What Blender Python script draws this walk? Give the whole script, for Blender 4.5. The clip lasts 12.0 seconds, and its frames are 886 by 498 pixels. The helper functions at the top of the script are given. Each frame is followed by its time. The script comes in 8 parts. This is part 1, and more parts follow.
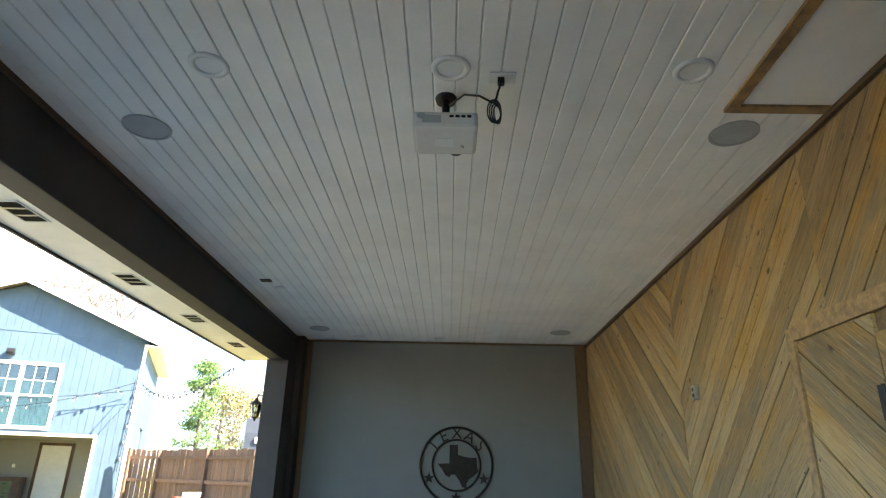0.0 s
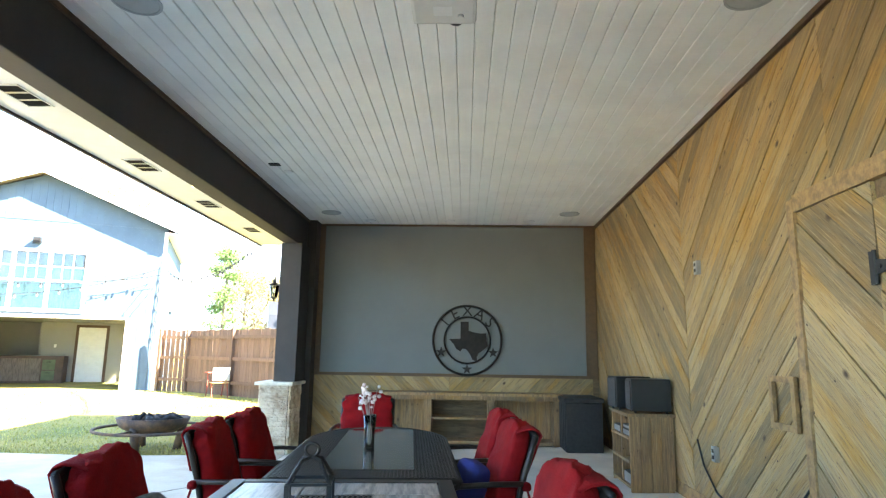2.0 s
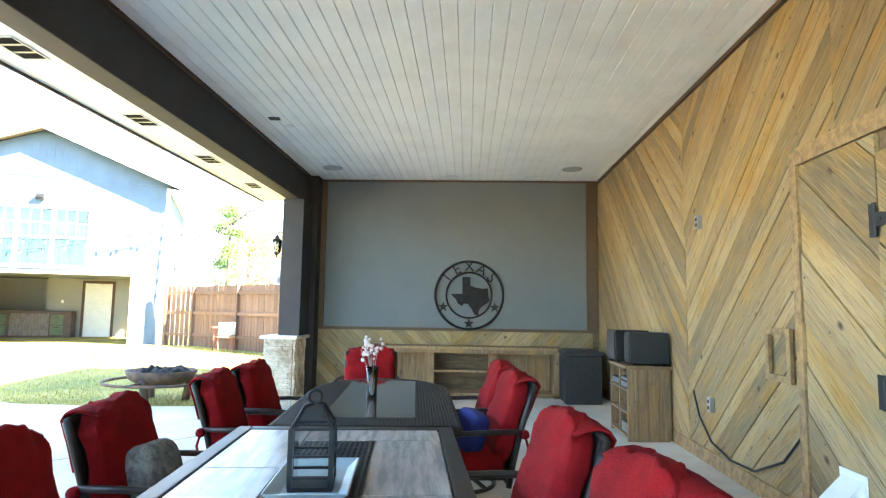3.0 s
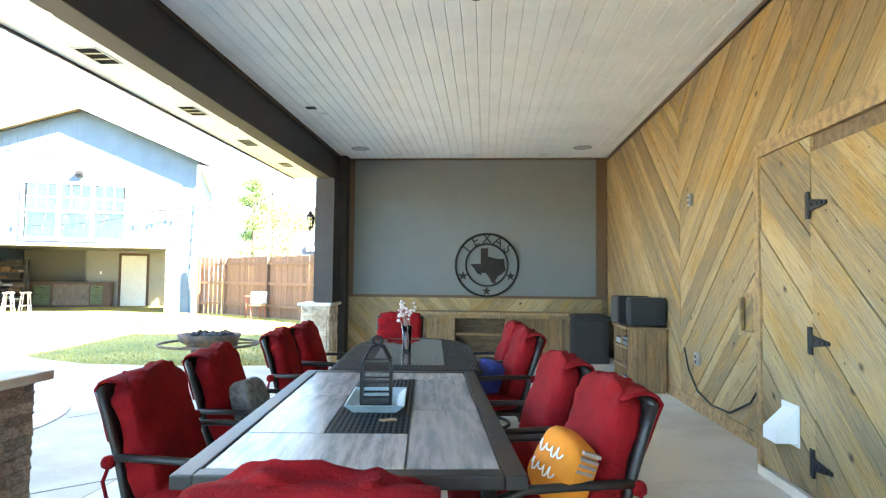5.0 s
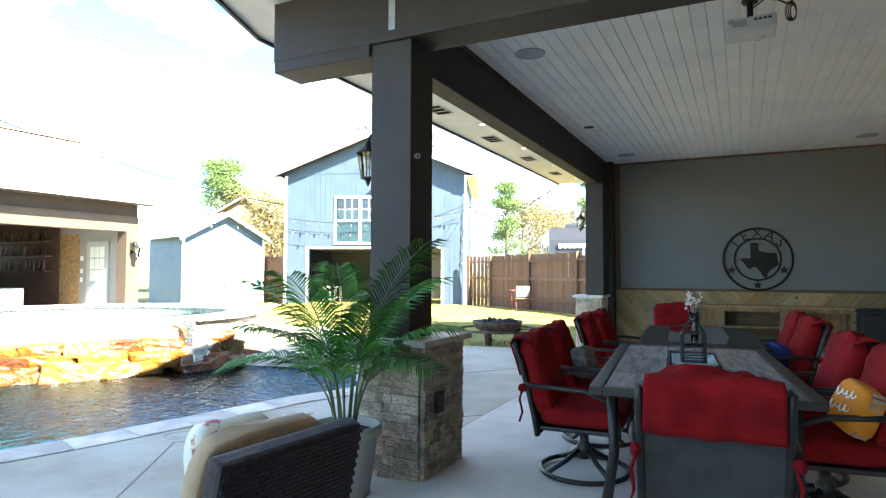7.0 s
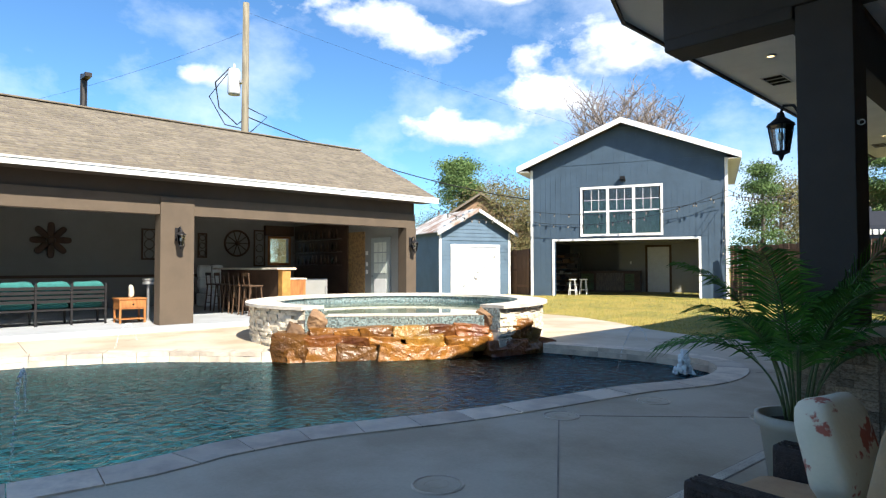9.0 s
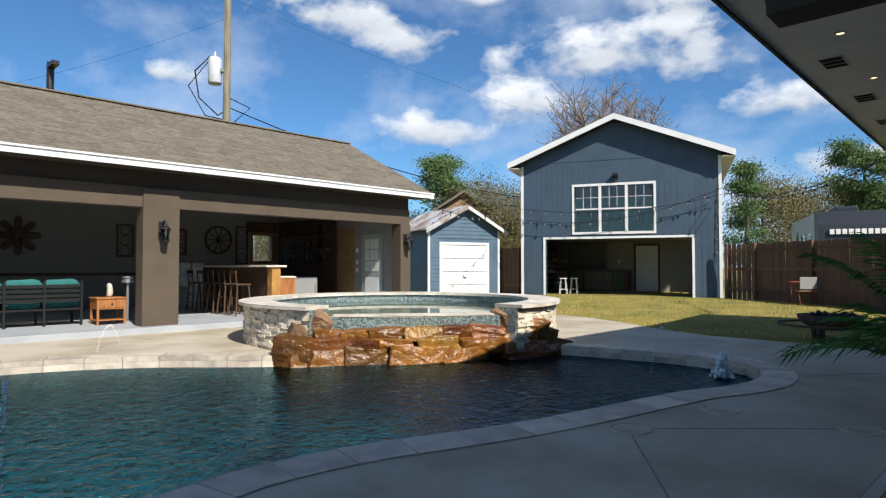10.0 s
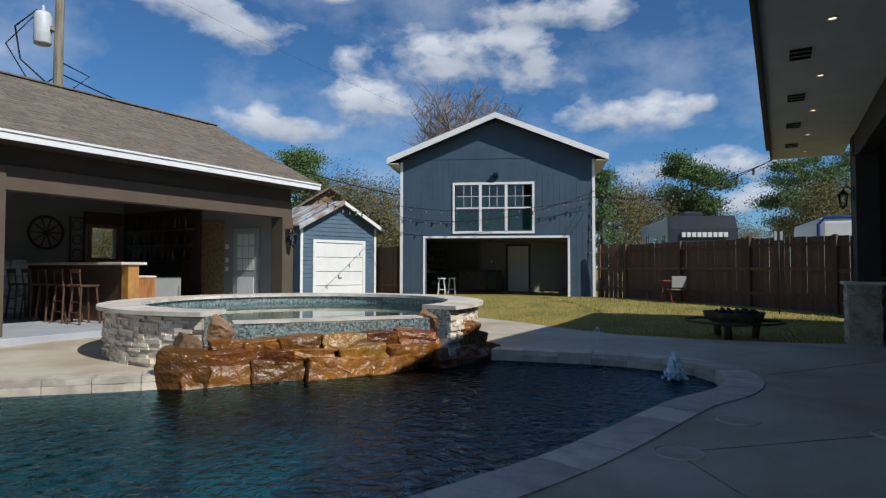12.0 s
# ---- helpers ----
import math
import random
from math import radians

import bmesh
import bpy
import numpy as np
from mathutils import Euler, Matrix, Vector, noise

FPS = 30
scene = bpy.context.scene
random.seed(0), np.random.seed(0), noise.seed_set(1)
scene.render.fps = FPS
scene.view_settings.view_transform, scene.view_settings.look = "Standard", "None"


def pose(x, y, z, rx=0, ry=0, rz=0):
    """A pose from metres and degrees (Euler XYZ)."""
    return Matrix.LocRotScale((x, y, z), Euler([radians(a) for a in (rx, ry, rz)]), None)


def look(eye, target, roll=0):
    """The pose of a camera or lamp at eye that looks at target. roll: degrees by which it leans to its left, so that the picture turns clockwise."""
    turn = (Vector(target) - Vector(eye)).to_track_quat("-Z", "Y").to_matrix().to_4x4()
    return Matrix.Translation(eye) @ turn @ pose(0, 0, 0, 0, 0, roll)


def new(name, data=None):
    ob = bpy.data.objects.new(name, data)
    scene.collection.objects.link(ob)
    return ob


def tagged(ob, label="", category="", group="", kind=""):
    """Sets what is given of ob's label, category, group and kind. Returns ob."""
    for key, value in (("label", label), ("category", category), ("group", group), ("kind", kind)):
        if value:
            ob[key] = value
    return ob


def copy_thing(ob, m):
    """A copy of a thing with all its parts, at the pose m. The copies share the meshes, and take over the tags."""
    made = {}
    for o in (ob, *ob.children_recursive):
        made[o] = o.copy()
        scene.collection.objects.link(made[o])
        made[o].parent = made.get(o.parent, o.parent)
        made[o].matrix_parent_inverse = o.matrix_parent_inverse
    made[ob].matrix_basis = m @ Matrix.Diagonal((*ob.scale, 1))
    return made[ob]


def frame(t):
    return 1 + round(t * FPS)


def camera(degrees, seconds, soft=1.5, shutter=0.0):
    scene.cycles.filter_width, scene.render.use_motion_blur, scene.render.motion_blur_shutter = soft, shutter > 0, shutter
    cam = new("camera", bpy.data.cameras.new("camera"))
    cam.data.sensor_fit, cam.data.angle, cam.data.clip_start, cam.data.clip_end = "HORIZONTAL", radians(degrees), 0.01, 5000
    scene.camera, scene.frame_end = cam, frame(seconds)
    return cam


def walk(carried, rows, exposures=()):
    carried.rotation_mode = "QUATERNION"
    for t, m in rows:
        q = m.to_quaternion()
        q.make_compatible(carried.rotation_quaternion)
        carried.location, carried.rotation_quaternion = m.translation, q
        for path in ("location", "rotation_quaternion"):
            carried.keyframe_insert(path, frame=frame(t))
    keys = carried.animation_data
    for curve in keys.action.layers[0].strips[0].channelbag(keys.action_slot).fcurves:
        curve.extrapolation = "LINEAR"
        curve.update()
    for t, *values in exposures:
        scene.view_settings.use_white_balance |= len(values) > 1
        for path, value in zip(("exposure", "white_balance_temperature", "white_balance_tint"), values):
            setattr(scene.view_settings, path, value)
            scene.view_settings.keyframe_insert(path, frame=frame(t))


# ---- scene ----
cam = camera(72.6, 12.0, 1.25)
PATH = [
    (0, (1.386, 0.207, 1.461), (1.354, 2.078, 2.165), 1.3),
    (0.5, (1.406, 0.179, 1.454), (1.361, 2.086, 2.053), 1.0),
    (1, (1.441, 0.184, 1.443), (1.377, 2.116, 1.953), 1.0),
    (1.5, (1.445, 0.181, 1.399), (1.374, 2.133, 1.831), 0.9),
    (2, (1.463, 0.19, 1.393), (1.387, 2.158, 1.737), 0.9),
    (2.5, (1.466, 0.201, 1.37), (1.387, 2.181, 1.635), 0.9),
    (3, (1.477, 0.178, 1.374), (1.393, 2.166, 1.576), 0.9),
    (4.8, (1.482, -0.502, 1.367), (1.371, 1.492, 1.471), 0.8),
    (5, (1.468, -0.598, 1.368), (1.328, 1.395, 1.468), 0.6),
    (5.5, (1.419, -0.919, 1.371), (1.163, 1.062, 1.466), 0.5),
    (6, (1.376, -1.299, 1.362), (0.946, 0.652, 1.453), 0.4),
    (6.5, (1.341, -1.649, 1.358), (0.685, 0.239, 1.442), 0.3),
    (7, (1.247, -2.01, 1.359), (0.361, -0.219, 1.439), 0.2),
    (7.5, (1.154, -2.366, 1.347), (0.02, -0.72, 1.424), 0.0),
    (7.7, (1.099, -2.478, 1.342), (-0.117, -0.892, 1.416), -0.0),
    (9.3, (-0.124, -2.812, 1.271), (-1.571, -1.433, 1.332), -0.1),
    (9.5, (-0.298, -2.825, 1.275), (-1.739, -1.439, 1.335), -0.1),
    (10, (-0.767, -2.78, 1.234), (-2.143, -1.331, 1.294), -0.0),
    (10.5, (-1.222, -2.734, 1.232), (-2.518, -1.213, 1.293), 0.0),
    (11, (-1.659, -2.677, 1.198), (-2.833, -1.058, 1.261), 0.1),
    (11.2, (-1.805, -2.635, 1.189), (-2.956, -1.001, 1.251), 0.2),
    (11.5, (-2.049, -2.586, 1.203), (-3.159, -0.924, 1.267), 0.1),
    (12, (-2.344, -2.546, 1.168), (-3.317, -0.8, 1.233), 0.1),
]
EXPOSURES = [(0.0, 3.6, 6700, 8), (1.0, 3.95, 6700, 8), (2.0, 4.45, 6800, 8), (3.0, 4.85, 6800, 8), (5.0, 4.85, 6900, 8), (6.0, 4.4, 6900, 8), (6.5, 3.95, 6800, 8), (7.0, 3.5, 6600, 8), (7.7, 3.15, 6300, 9), (9.3, 0.85, 6300, 10), (9.8, 0.52, 6150, 10), (10.5, 0.12, 5950, 10), (11.0, -0.08, 5850, 10), (12.0, -0.18, 5750, 10)]
walk(cam, [(t, look(eye, target, roll)) for t, eye, target, roll in PATH], EXPOSURES)

# ---- world and sun ----
SUN_DIR = Vector((1.0, -0.25, 0.92)).normalized()
world = bpy.data.worlds.new("world")
scene.world = world
world.use_nodes = True
wt = world.node_tree
wt.nodes.clear()


def wnode(kind, **kw):
    n = wt.nodes.new(kind)
    for k, v in kw.items():
        n.inputs[k].default_value = v
    return n


w_out = wnode("ShaderNodeOutputWorld")
w_bg = wnode("ShaderNodeBackground", Strength=0.068)
w_sky = wt.nodes.new("ShaderNodeTexSky")
w_sky.sky_type = "NISHITA"
w_sky.sun_disc = False
w_sky.sun_elevation = math.asin(SUN_DIR.z)
w_sky.sun_rotation = math.atan2(SUN_DIR.x, SUN_DIR.y)
w_sky.air_density, w_sky.dust_density, w_sky.ozone_density = 0.9, 0.1, 3.0
# fair-weather cumulus with flat grey undersides: bearing, height, half width, half height in radians
CLOUDS = [(-0.489, 0.330, 0.165, 0.045), (-0.395, 0.350, 0.075, 0.035), (-0.334, 0.399, 0.140, 0.030), (-0.779, 0.222, 0.082, 0.028), (-0.620, 0.262, 0.078, 0.032), (-0.227, 0.232, 0.095, 0.028),
          (-0.819, 0.359, 0.072, 0.032), (-0.935, 0.395, 0.110, 0.032), (-0.102, 0.245, 0.024, 0.014), (-0.111, 0.151, 0.120, 0.020), (-0.704, 0.425, 0.060, 0.014),
          (-0.02, 0.10, 0.070, 0.020), (-1.207, 0.285, 0.062, 0.014), (0.35, 0.30, 0.16, 0.05), (-1.75, 0.38, 0.17, 0.05), (1.6, 0.45, 0.2, 0.06), (2.6, 0.4, 0.2, 0.06)]
L = wt.links.new


def wmath(op, a, b=0.0, c=0.0, clamp=False):
    n = wt.nodes.new("ShaderNodeMath")
    n.operation, n.use_clamp = op, clamp
    for i, v in enumerate((a, b, c)):
        if isinstance(v, (int, float)):
            n.inputs[i].default_value = v
        else:
            L(v, n.inputs[i])
    return n.outputs[0]


w_geo = wt.nodes.new("ShaderNodeTexCoord")
w_map = wt.nodes.new("ShaderNodeMapping")
w_map.inputs["Scale"].default_value = (1.0, 1.0, 1.7)
L(w_geo.outputs["Generated"], w_map.inputs["Vector"])
w_sep = wt.nodes.new("ShaderNodeSeparateXYZ")
L(w_geo.outputs["Generated"], w_sep.inputs[0])
w_noise = wnode("ShaderNodeTexNoise", Scale=11.0, Detail=8.0, Roughness=0.56)
w_wisp = wnode("ShaderNodeTexNoise", Scale=3.0, Detail=8.0, Roughness=0.6)
L(w_map.outputs["Vector"], w_noise.inputs["Vector"])
L(w_map.outputs["Vector"], w_wisp.inputs["Vector"])
azim = wmath("ARCTAN2", w_sep.outputs["X"], w_sep.outputs["Y"])
elev = wmath("ARCSINE", w_sep.outputs["Z"])
puffy = wmath("MULTIPLY_ADD", w_noise.outputs["Fac"], 3.4, -1.7)
w_fair = wt.nodes.new("ShaderNodeMix")
w_fair.data_type = "RGBA"
w_fair.blend_type = "MULTIPLY"
w_fair.inputs[0].default_value = 1.0
w_fair.inputs[7].default_value = (0.82, 1.16, 1.34, 1)
L(w_sky.outputs["Color"], w_fair.inputs[6])
w_veil = wt.nodes.new("ShaderNodeMix")
w_veil.data_type = "RGBA"
w_veil.inputs[7].default_value = (9.5, 10.0, 10.6, 1)
L(wmath("MULTIPLY", wmath("SUBTRACT", w_wisp.outputs["Fac"], 0.48, clamp=True), 2.2, clamp=True), w_veil.inputs[0])
L(w_fair.outputs[2], w_veil.inputs[6])
sky_colour = w_veil.outputs[2]
for c_az, c_el, c_w, c_h in CLOUDS:
    u = wmath("MULTIPLY_ADD", azim, 0.87 / c_w, -0.87 * c_az / c_w)
    v = wmath("MULTIPLY_ADD", elev, 0.8 / c_h, -0.8 * c_el / c_h)
    v2 = wmath("MAXIMUM", v, wmath("MULTIPLY", v, -1.35))
    dist = wmath("SQRT", wmath("MULTIPLY_ADD", u, u, wmath("MULTIPLY", v2, v2)))
    body = wmath("ADD", wmath("SUBTRACT", 0.85, dist), puffy)
    fac = wmath("MULTIPLY_ADD", body, 1.35, 0.12, clamp=True)
    lit = wmath("ADD", wmath("MULTIPLY_ADD", v, 0.62, 0.42), wmath("MULTIPLY", puffy, 0.45), clamp=True)
    col = wt.nodes.new("ShaderNodeMix")
    col.data_type = "RGBA"
    col.inputs[6].default_value, col.inputs[7].default_value = (5.8, 6.3, 6.9, 1), (11.8, 11.7, 11.5, 1)
    L(lit, col.inputs[0])
    lay = wt.nodes.new("ShaderNodeMix")
    lay.data_type = "RGBA"
    L(wmath("SMOOTH_MIN", fac, 0.97, 0.1), lay.inputs[0])
    L(sky_colour, lay.inputs[6])
    L(col.outputs[2], lay.inputs[7])
    sky_colour = lay.outputs[2]
L(sky_colour, w_bg.inputs["Color"])
L(w_bg.outputs["Background"], w_out.inputs["Surface"])

sun = new("sun", bpy.data.lights.new("sun", "SUN"))
sun.data.energy, sun.data.angle, sun.data.color = 5.0, radians(0.55), (1.0, 0.91, 0.77)
sun.matrix_world = look(SUN_DIR * 40, (0, 0, 0))

# ---- materials ----
def material(name, base, rough=0.6, metal=0.0, vary=0.12, scale=6.0, stretch=(1, 1, 1), bump=0.15, fine=60.0, second=None,
             mix=(0.42, 0.62), space="Object", randomize=0.0, spec=0.5, island=0.0, coat=0.0):
    """Two-scale noise over a base colour, with fine relief. second: a stain colour laid on by a larger noise."""
    m = bpy.data.materials.new(name)
    m.use_nodes = True
    t = m.node_tree
    b = t.nodes["Principled BSDF"]
    b.inputs["Roughness"].default_value, b.inputs["Metallic"].default_value = rough, metal
    b.inputs["Specular IOR Level"].default_value = spec
    b.inputs["Coat Weight"].default_value = coat
    co = t.nodes.new("ShaderNodeTexCoord")
    mp = t.nodes.new("ShaderNodeMapping")
    mp.inputs["Scale"].default_value = stretch
    t.links.new(co.outputs[space], mp.inputs["Vector"])
    vec = mp.outputs["Vector"]
    if randomize or island:
        src = t.nodes.new("ShaderNodeObjectInfo") if randomize else t.nodes.new("ShaderNodeNewGeometry")
        rnd = src.outputs["Random"] if randomize else src.outputs["Random Per Island"]
        off = t.nodes.new("ShaderNodeVectorMath")
        off.operation = "ADD"
        sc = t.nodes.new("ShaderNodeMath")
        sc.operation = "MULTIPLY"
        sc.inputs[1].default_value = 37.0
        t.links.new(rnd, sc.inputs[0])
        t.links.new(vec, off.inputs[0])
        t.links.new(sc.outputs[0], off.inputs[1])
        vec = off.outputs[0]
    n1 = t.nodes.new("ShaderNodeTexNoise")
    n1.inputs["Scale"].default_value, n1.inputs["Detail"].default_value, n1.inputs["Roughness"].default_value = scale, 6.0, 0.6
    n2 = t.nodes.new("ShaderNodeTexNoise")
    n2.inputs["Scale"].default_value, n2.inputs["Detail"].default_value = fine, 4.0
    t.links.new(vec, n1.inputs["Vector"])
    t.links.new(vec, n2.inputs["Vector"])
    col = t.nodes.new("ShaderNodeMix")
    col.data_type, col.blend_type = "RGBA", "MIX"
    col.inputs[6].default_value = (*base, 1)
    col.inputs[7].default_value = (*(second or [c * (1 - 2.2 * vary) for c in base]), 1)
    rp = t.nodes.new("ShaderNodeMapRange")
    rp.inputs["From Min"].default_value, rp.inputs["From Max"].default_value = mix
    t.links.new(n1.outputs["Fac"], rp.inputs["Value"])
    t.links.new(rp.outputs["Result"], col.inputs[0])
    hsv = t.nodes.new("ShaderNodeHueSaturation")
    add = t.nodes.new("ShaderNodeMath")
    add.operation = "MULTIPLY_ADD"
    add.inputs[1].default_value, add.inputs[2].default_value = 2 * vary, 1 - vary
    t.links.new(n2.outputs["Fac"], add.inputs[0])
    val = add.outputs[0]
    if randomize or island:
        a2 = t.nodes.new("ShaderNodeMath")
        a2.operation = "MULTIPLY_ADD"
        k = randomize or island
        a2.inputs[1].default_value, a2.inputs[2].default_value = 2 * k, 1 - k
        t.links.new(rnd, a2.inputs[0])
        a3 = t.nodes.new("ShaderNodeMath")
        a3.operation = "MULTIPLY"
        t.links.new(val, a3.inputs[0])
        t.links.new(a2.outputs[0], a3.inputs[1])
        val = a3.outputs[0]
    t.links.new(val, hsv.inputs["Value"])
    t.links.new(col.outputs[2], hsv.inputs["Color"])
    t.links.new(hsv.outputs["Color"], b.inputs["Base Color"])
    if bump:
        bp = t.nodes.new("ShaderNodeBump")
        bp.inputs["Strength"].default_value, bp.inputs["Distance"].default_value = bump, 0.01
        t.links.new(n2.outputs["Fac"], bp.inputs["Height"])
        t.links.new(bp.outputs["Normal"], b.inputs["Normal"])
    return m


def glow(name, colour, strength):
    m = bpy.data.materials.new(name)
    m.use_nodes = True
    b = m.node_tree.nodes["Principled BSDF"]
    b.inputs["Base Color"].default_value = (*colour, 1)
    b.inputs["Emission Color"].default_value = (*colour, 1)
    b.inputs["Emission Strength"].default_value = strength
    return m


def pane_mat(name, tint, opacity):
    """Thin window glass: clear sheet with a mirror coat."""
    m = bpy.data.materials.new(name)
    m.use_nodes = True
    t = m.node_tree
    t.nodes.clear()
    out = t.nodes.new("ShaderNodeOutputMaterial")
    tr = t.nodes.new("ShaderNodeBsdfTransparent")
    tr.inputs[0].default_value = (*tint, 1)
    gl = t.nodes.new("ShaderNodeBsdfGlossy")
    gl.inputs["Roughness"].default_value = 0.03
    fr = t.nodes.new("ShaderNodeFresnel")
    fr.inputs["IOR"].default_value = 1.5 + opacity
    mx = t.nodes.new("ShaderNodeMixShader")
    t.links.new(fr.outputs[0], mx.inputs[0])
    t.links.new(tr.outputs[0], mx.inputs[1])
    t.links.new(gl.outputs[0], mx.inputs[2])
    t.links.new(mx.outputs[0], out.inputs[0])
    return m


M_CEIL = material("white_ceiling_paint", (0.88, 0.87, 0.83), 0.5, vary=0.03, scale=2.0, bump=0.05)
M_SOFFIT = material("soffit_paint", (0.80, 0.79, 0.75), 0.55, vary=0.04, scale=2.0, bump=0.05)
M_BROWN = material("dark_brown_paint", (0.034, 0.025, 0.021), 0.65, vary=0.1, scale=3.0, bump=0.08)
M_PANELGREY = material("grey_screen_paint", (0.142, 0.148, 0.145), 0.8, vary=0.03, scale=1.5, bump=0.06, fine=90)


def weathered_board(name, fresh, grey, gold, spread):
    """Reclaimed board: grain along local z, grey weathering, golden heartwood streaks, knots and nail holes."""
    m = material(name, fresh, 0.75, vary=0.16, scale=2.2, stretch=(13, 13, 0.9), bump=0.5, fine=11, second=grey, mix=(0.40, 0.66), randomize=spread)
    t = m.node_tree
    b = t.nodes["Principled BSDF"]
    src = b.inputs["Base Color"].links[0].from_socket
    co = t.nodes.new("ShaderNodeTexCoord")
    info = t.nodes.new("ShaderNodeObjectInfo")

    def op(kind, a, bb=0.0, clamp=False):
        n = t.nodes.new("ShaderNodeMath")
        n.operation, n.use_clamp = kind, clamp
        for i, v in enumerate((a, bb)):
            if isinstance(v, (int, float)):
                n.inputs[i].default_value = v
            else:
                t.links.new(v, n.inputs[i])
        return n.outputs[0]

    def shifted(k, stretch):
        mp = t.nodes.new("ShaderNodeMapping")
        mp.inputs["Scale"].default_value = stretch
        t.links.new(co.outputs["Object"], mp.inputs["Vector"])
        ad = t.nodes.new("ShaderNodeVectorMath")
        t.links.new(mp.outputs[0], ad.inputs[0])
        t.links.new(op("MULTIPLY", info.outputs["Random"], k), ad.inputs[1])
        return ad.outputs[0]

    def lay(colour, fac, below, blend="MIX"):
        mx = t.nodes.new("ShaderNodeMix")
        mx.data_type, mx.blend_type = "RGBA", blend
        mx.inputs[7].default_value = (*colour, 1)
        t.links.new(fac, mx.inputs[0])
        t.links.new(below, mx.inputs[6])
        return mx.outputs[2]

    patch = t.nodes.new("ShaderNodeTexNoise")
    patch.inputs["Scale"].default_value, patch.inputs["Detail"].default_value = 1.6, 5.0
    t.links.new(shifted(91.0, (3.0, 3.0, 1.0)), patch.inputs["Vector"])
    out = lay(gold, op("MULTIPLY", op("SUBTRACT", patch.outputs["Fac"], 0.50, True), 4.5, True), src)
    grain = t.nodes.new("ShaderNodeTexNoise")
    grain.inputs["Scale"].default_value, grain.inputs["Detail"].default_value, grain.inputs["Distortion"].default_value = 5.0, 6.0, 0.5
    t.links.new(shifted(53.0, (22, 22, 1.0)), grain.inputs["Vector"])
    out = lay((0.10, 0.065, 0.03), op("MULTIPLY", op("SUBTRACT", grain.outputs["Fac"], 0.54, True), 4.0, True), out)
    streak = t.nodes.new("ShaderNodeTexNoise")
    streak.inputs["Scale"].default_value, streak.inputs["Detail"].default_value, streak.inputs["Roughness"].default_value = 4.0, 8.0, 0.72
    t.links.new(shifted(29.0, (30, 30, 0.7)), streak.inputs["Vector"])
    out = lay((0.47, 0.35, 0.19), op("MULTIPLY", op("SUBTRACT", streak.outputs["Fac"], 0.53, True), 4.5, True), out)
    crack = t.nodes.new("ShaderNodeTexNoise")
    crack.inputs["Scale"].default_value, crack.inputs["Detail"].default_value, crack.inputs["Roughness"].default_value = 6.0, 5.0, 0.6
    t.links.new(shifted(71.0, (42, 42, 0.9)), crack.inputs["Vector"])
    out = lay((0.07, 0.04, 0.02), op("MULTIPLY", op("SUBTRACT", crack.outputs["Fac"], 0.57, True), 8.0, True), out)
    for scale, limit, size in ((3.2, 0.12, 12.0), (8.0, 0.09, 30.0)):
        vo = t.nodes.new("ShaderNodeTexVoronoi")
        vo.inputs["Scale"].default_value = scale
        t.links.new(shifted(17.0 * scale, (1.5, 1.5, 1.0)), vo.inputs["Vector"])
        out = lay((0.055, 0.03, 0.015), op("MULTIPLY", op("SUBTRACT", limit, vo.outputs["Distance"], True), size, True), out)
    t.links.new(out, b.inputs["Base Color"])
    return m


M_PLANK = weathered_board("reclaimed_plank", (0.325, 0.215, 0.088), (0.25, 0.185, 0.105), (0.36, 0.19, 0.03), 0.40)
M_TRIMWOOD = material("rustic_trim_wood", (0.36, 0.22, 0.09), 0.7, vary=0.2, scale=3.0, stretch=(5, 5, 5), bump=0.4, fine=16, second=(0.2, 0.125, 0.06))
M_TRIMDARK = material("dark_stained_trim_wood", (0.105, 0.058, 0.027), 0.7, vary=0.2, scale=3.0, stretch=(5, 5, 5), bump=0.4, fine=16, second=(0.085, 0.048, 0.024))
M_OLDWOOD = weathered_board("weathered_cabinet_wood", (0.29, 0.17, 0.075), (0.17, 0.105, 0.055), (0.32, 0.17, 0.045), 0.2)
# backing wood for walls and shelf backs, with shade put into its darker colour
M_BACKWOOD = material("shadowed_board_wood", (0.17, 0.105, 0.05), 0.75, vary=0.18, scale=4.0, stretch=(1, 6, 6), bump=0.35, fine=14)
M_CONC = material("broom_finished_concrete", (0.68, 0.63, 0.54), 0.72, vary=0.08, scale=0.9, bump=0.18, fine=45, second=(0.52, 0.48, 0.41), space="Object")
M_DECK = material("stained_deck_concrete", (0.52, 0.465, 0.36), 0.75, vary=0.11, scale=0.7, bump=0.2, fine=40, second=(0.38, 0.315, 0.225))
M_CONCDARK = material("control_joint", (0.28, 0.245, 0.20), 0.9, bump=0.0)
M_STONE = material("split_face_travertine", (0.62, 0.52, 0.39), 0.85, vary=0.2, scale=5.0, bump=0.9, fine=22, second=(0.36, 0.255, 0.165), randomize=0.36)
M_GROUT = material("mortar", (0.40, 0.35, 0.29), 0.9, bump=0.3)
M_CAP = material("travertine_cap", (0.70, 0.64, 0.53), 0.6, vary=0.08, scale=3.0, bump=0.2, second=(0.5, 0.44, 0.37), randomize=0.12)
M_COPING = material("travertine_coping", (0.62, 0.54, 0.43), 0.6, vary=0.12, scale=3.5, bump=0.3, fine=30, second=(0.42, 0.36, 0.29), randomize=0.18)
M_GRASS = material("dormant_lawn_soil", (0.30, 0.23, 0.055), 0.9, vary=0.25, scale=0.8, bump=0.8, fine=40, second=(0.15, 0.15, 0.03))
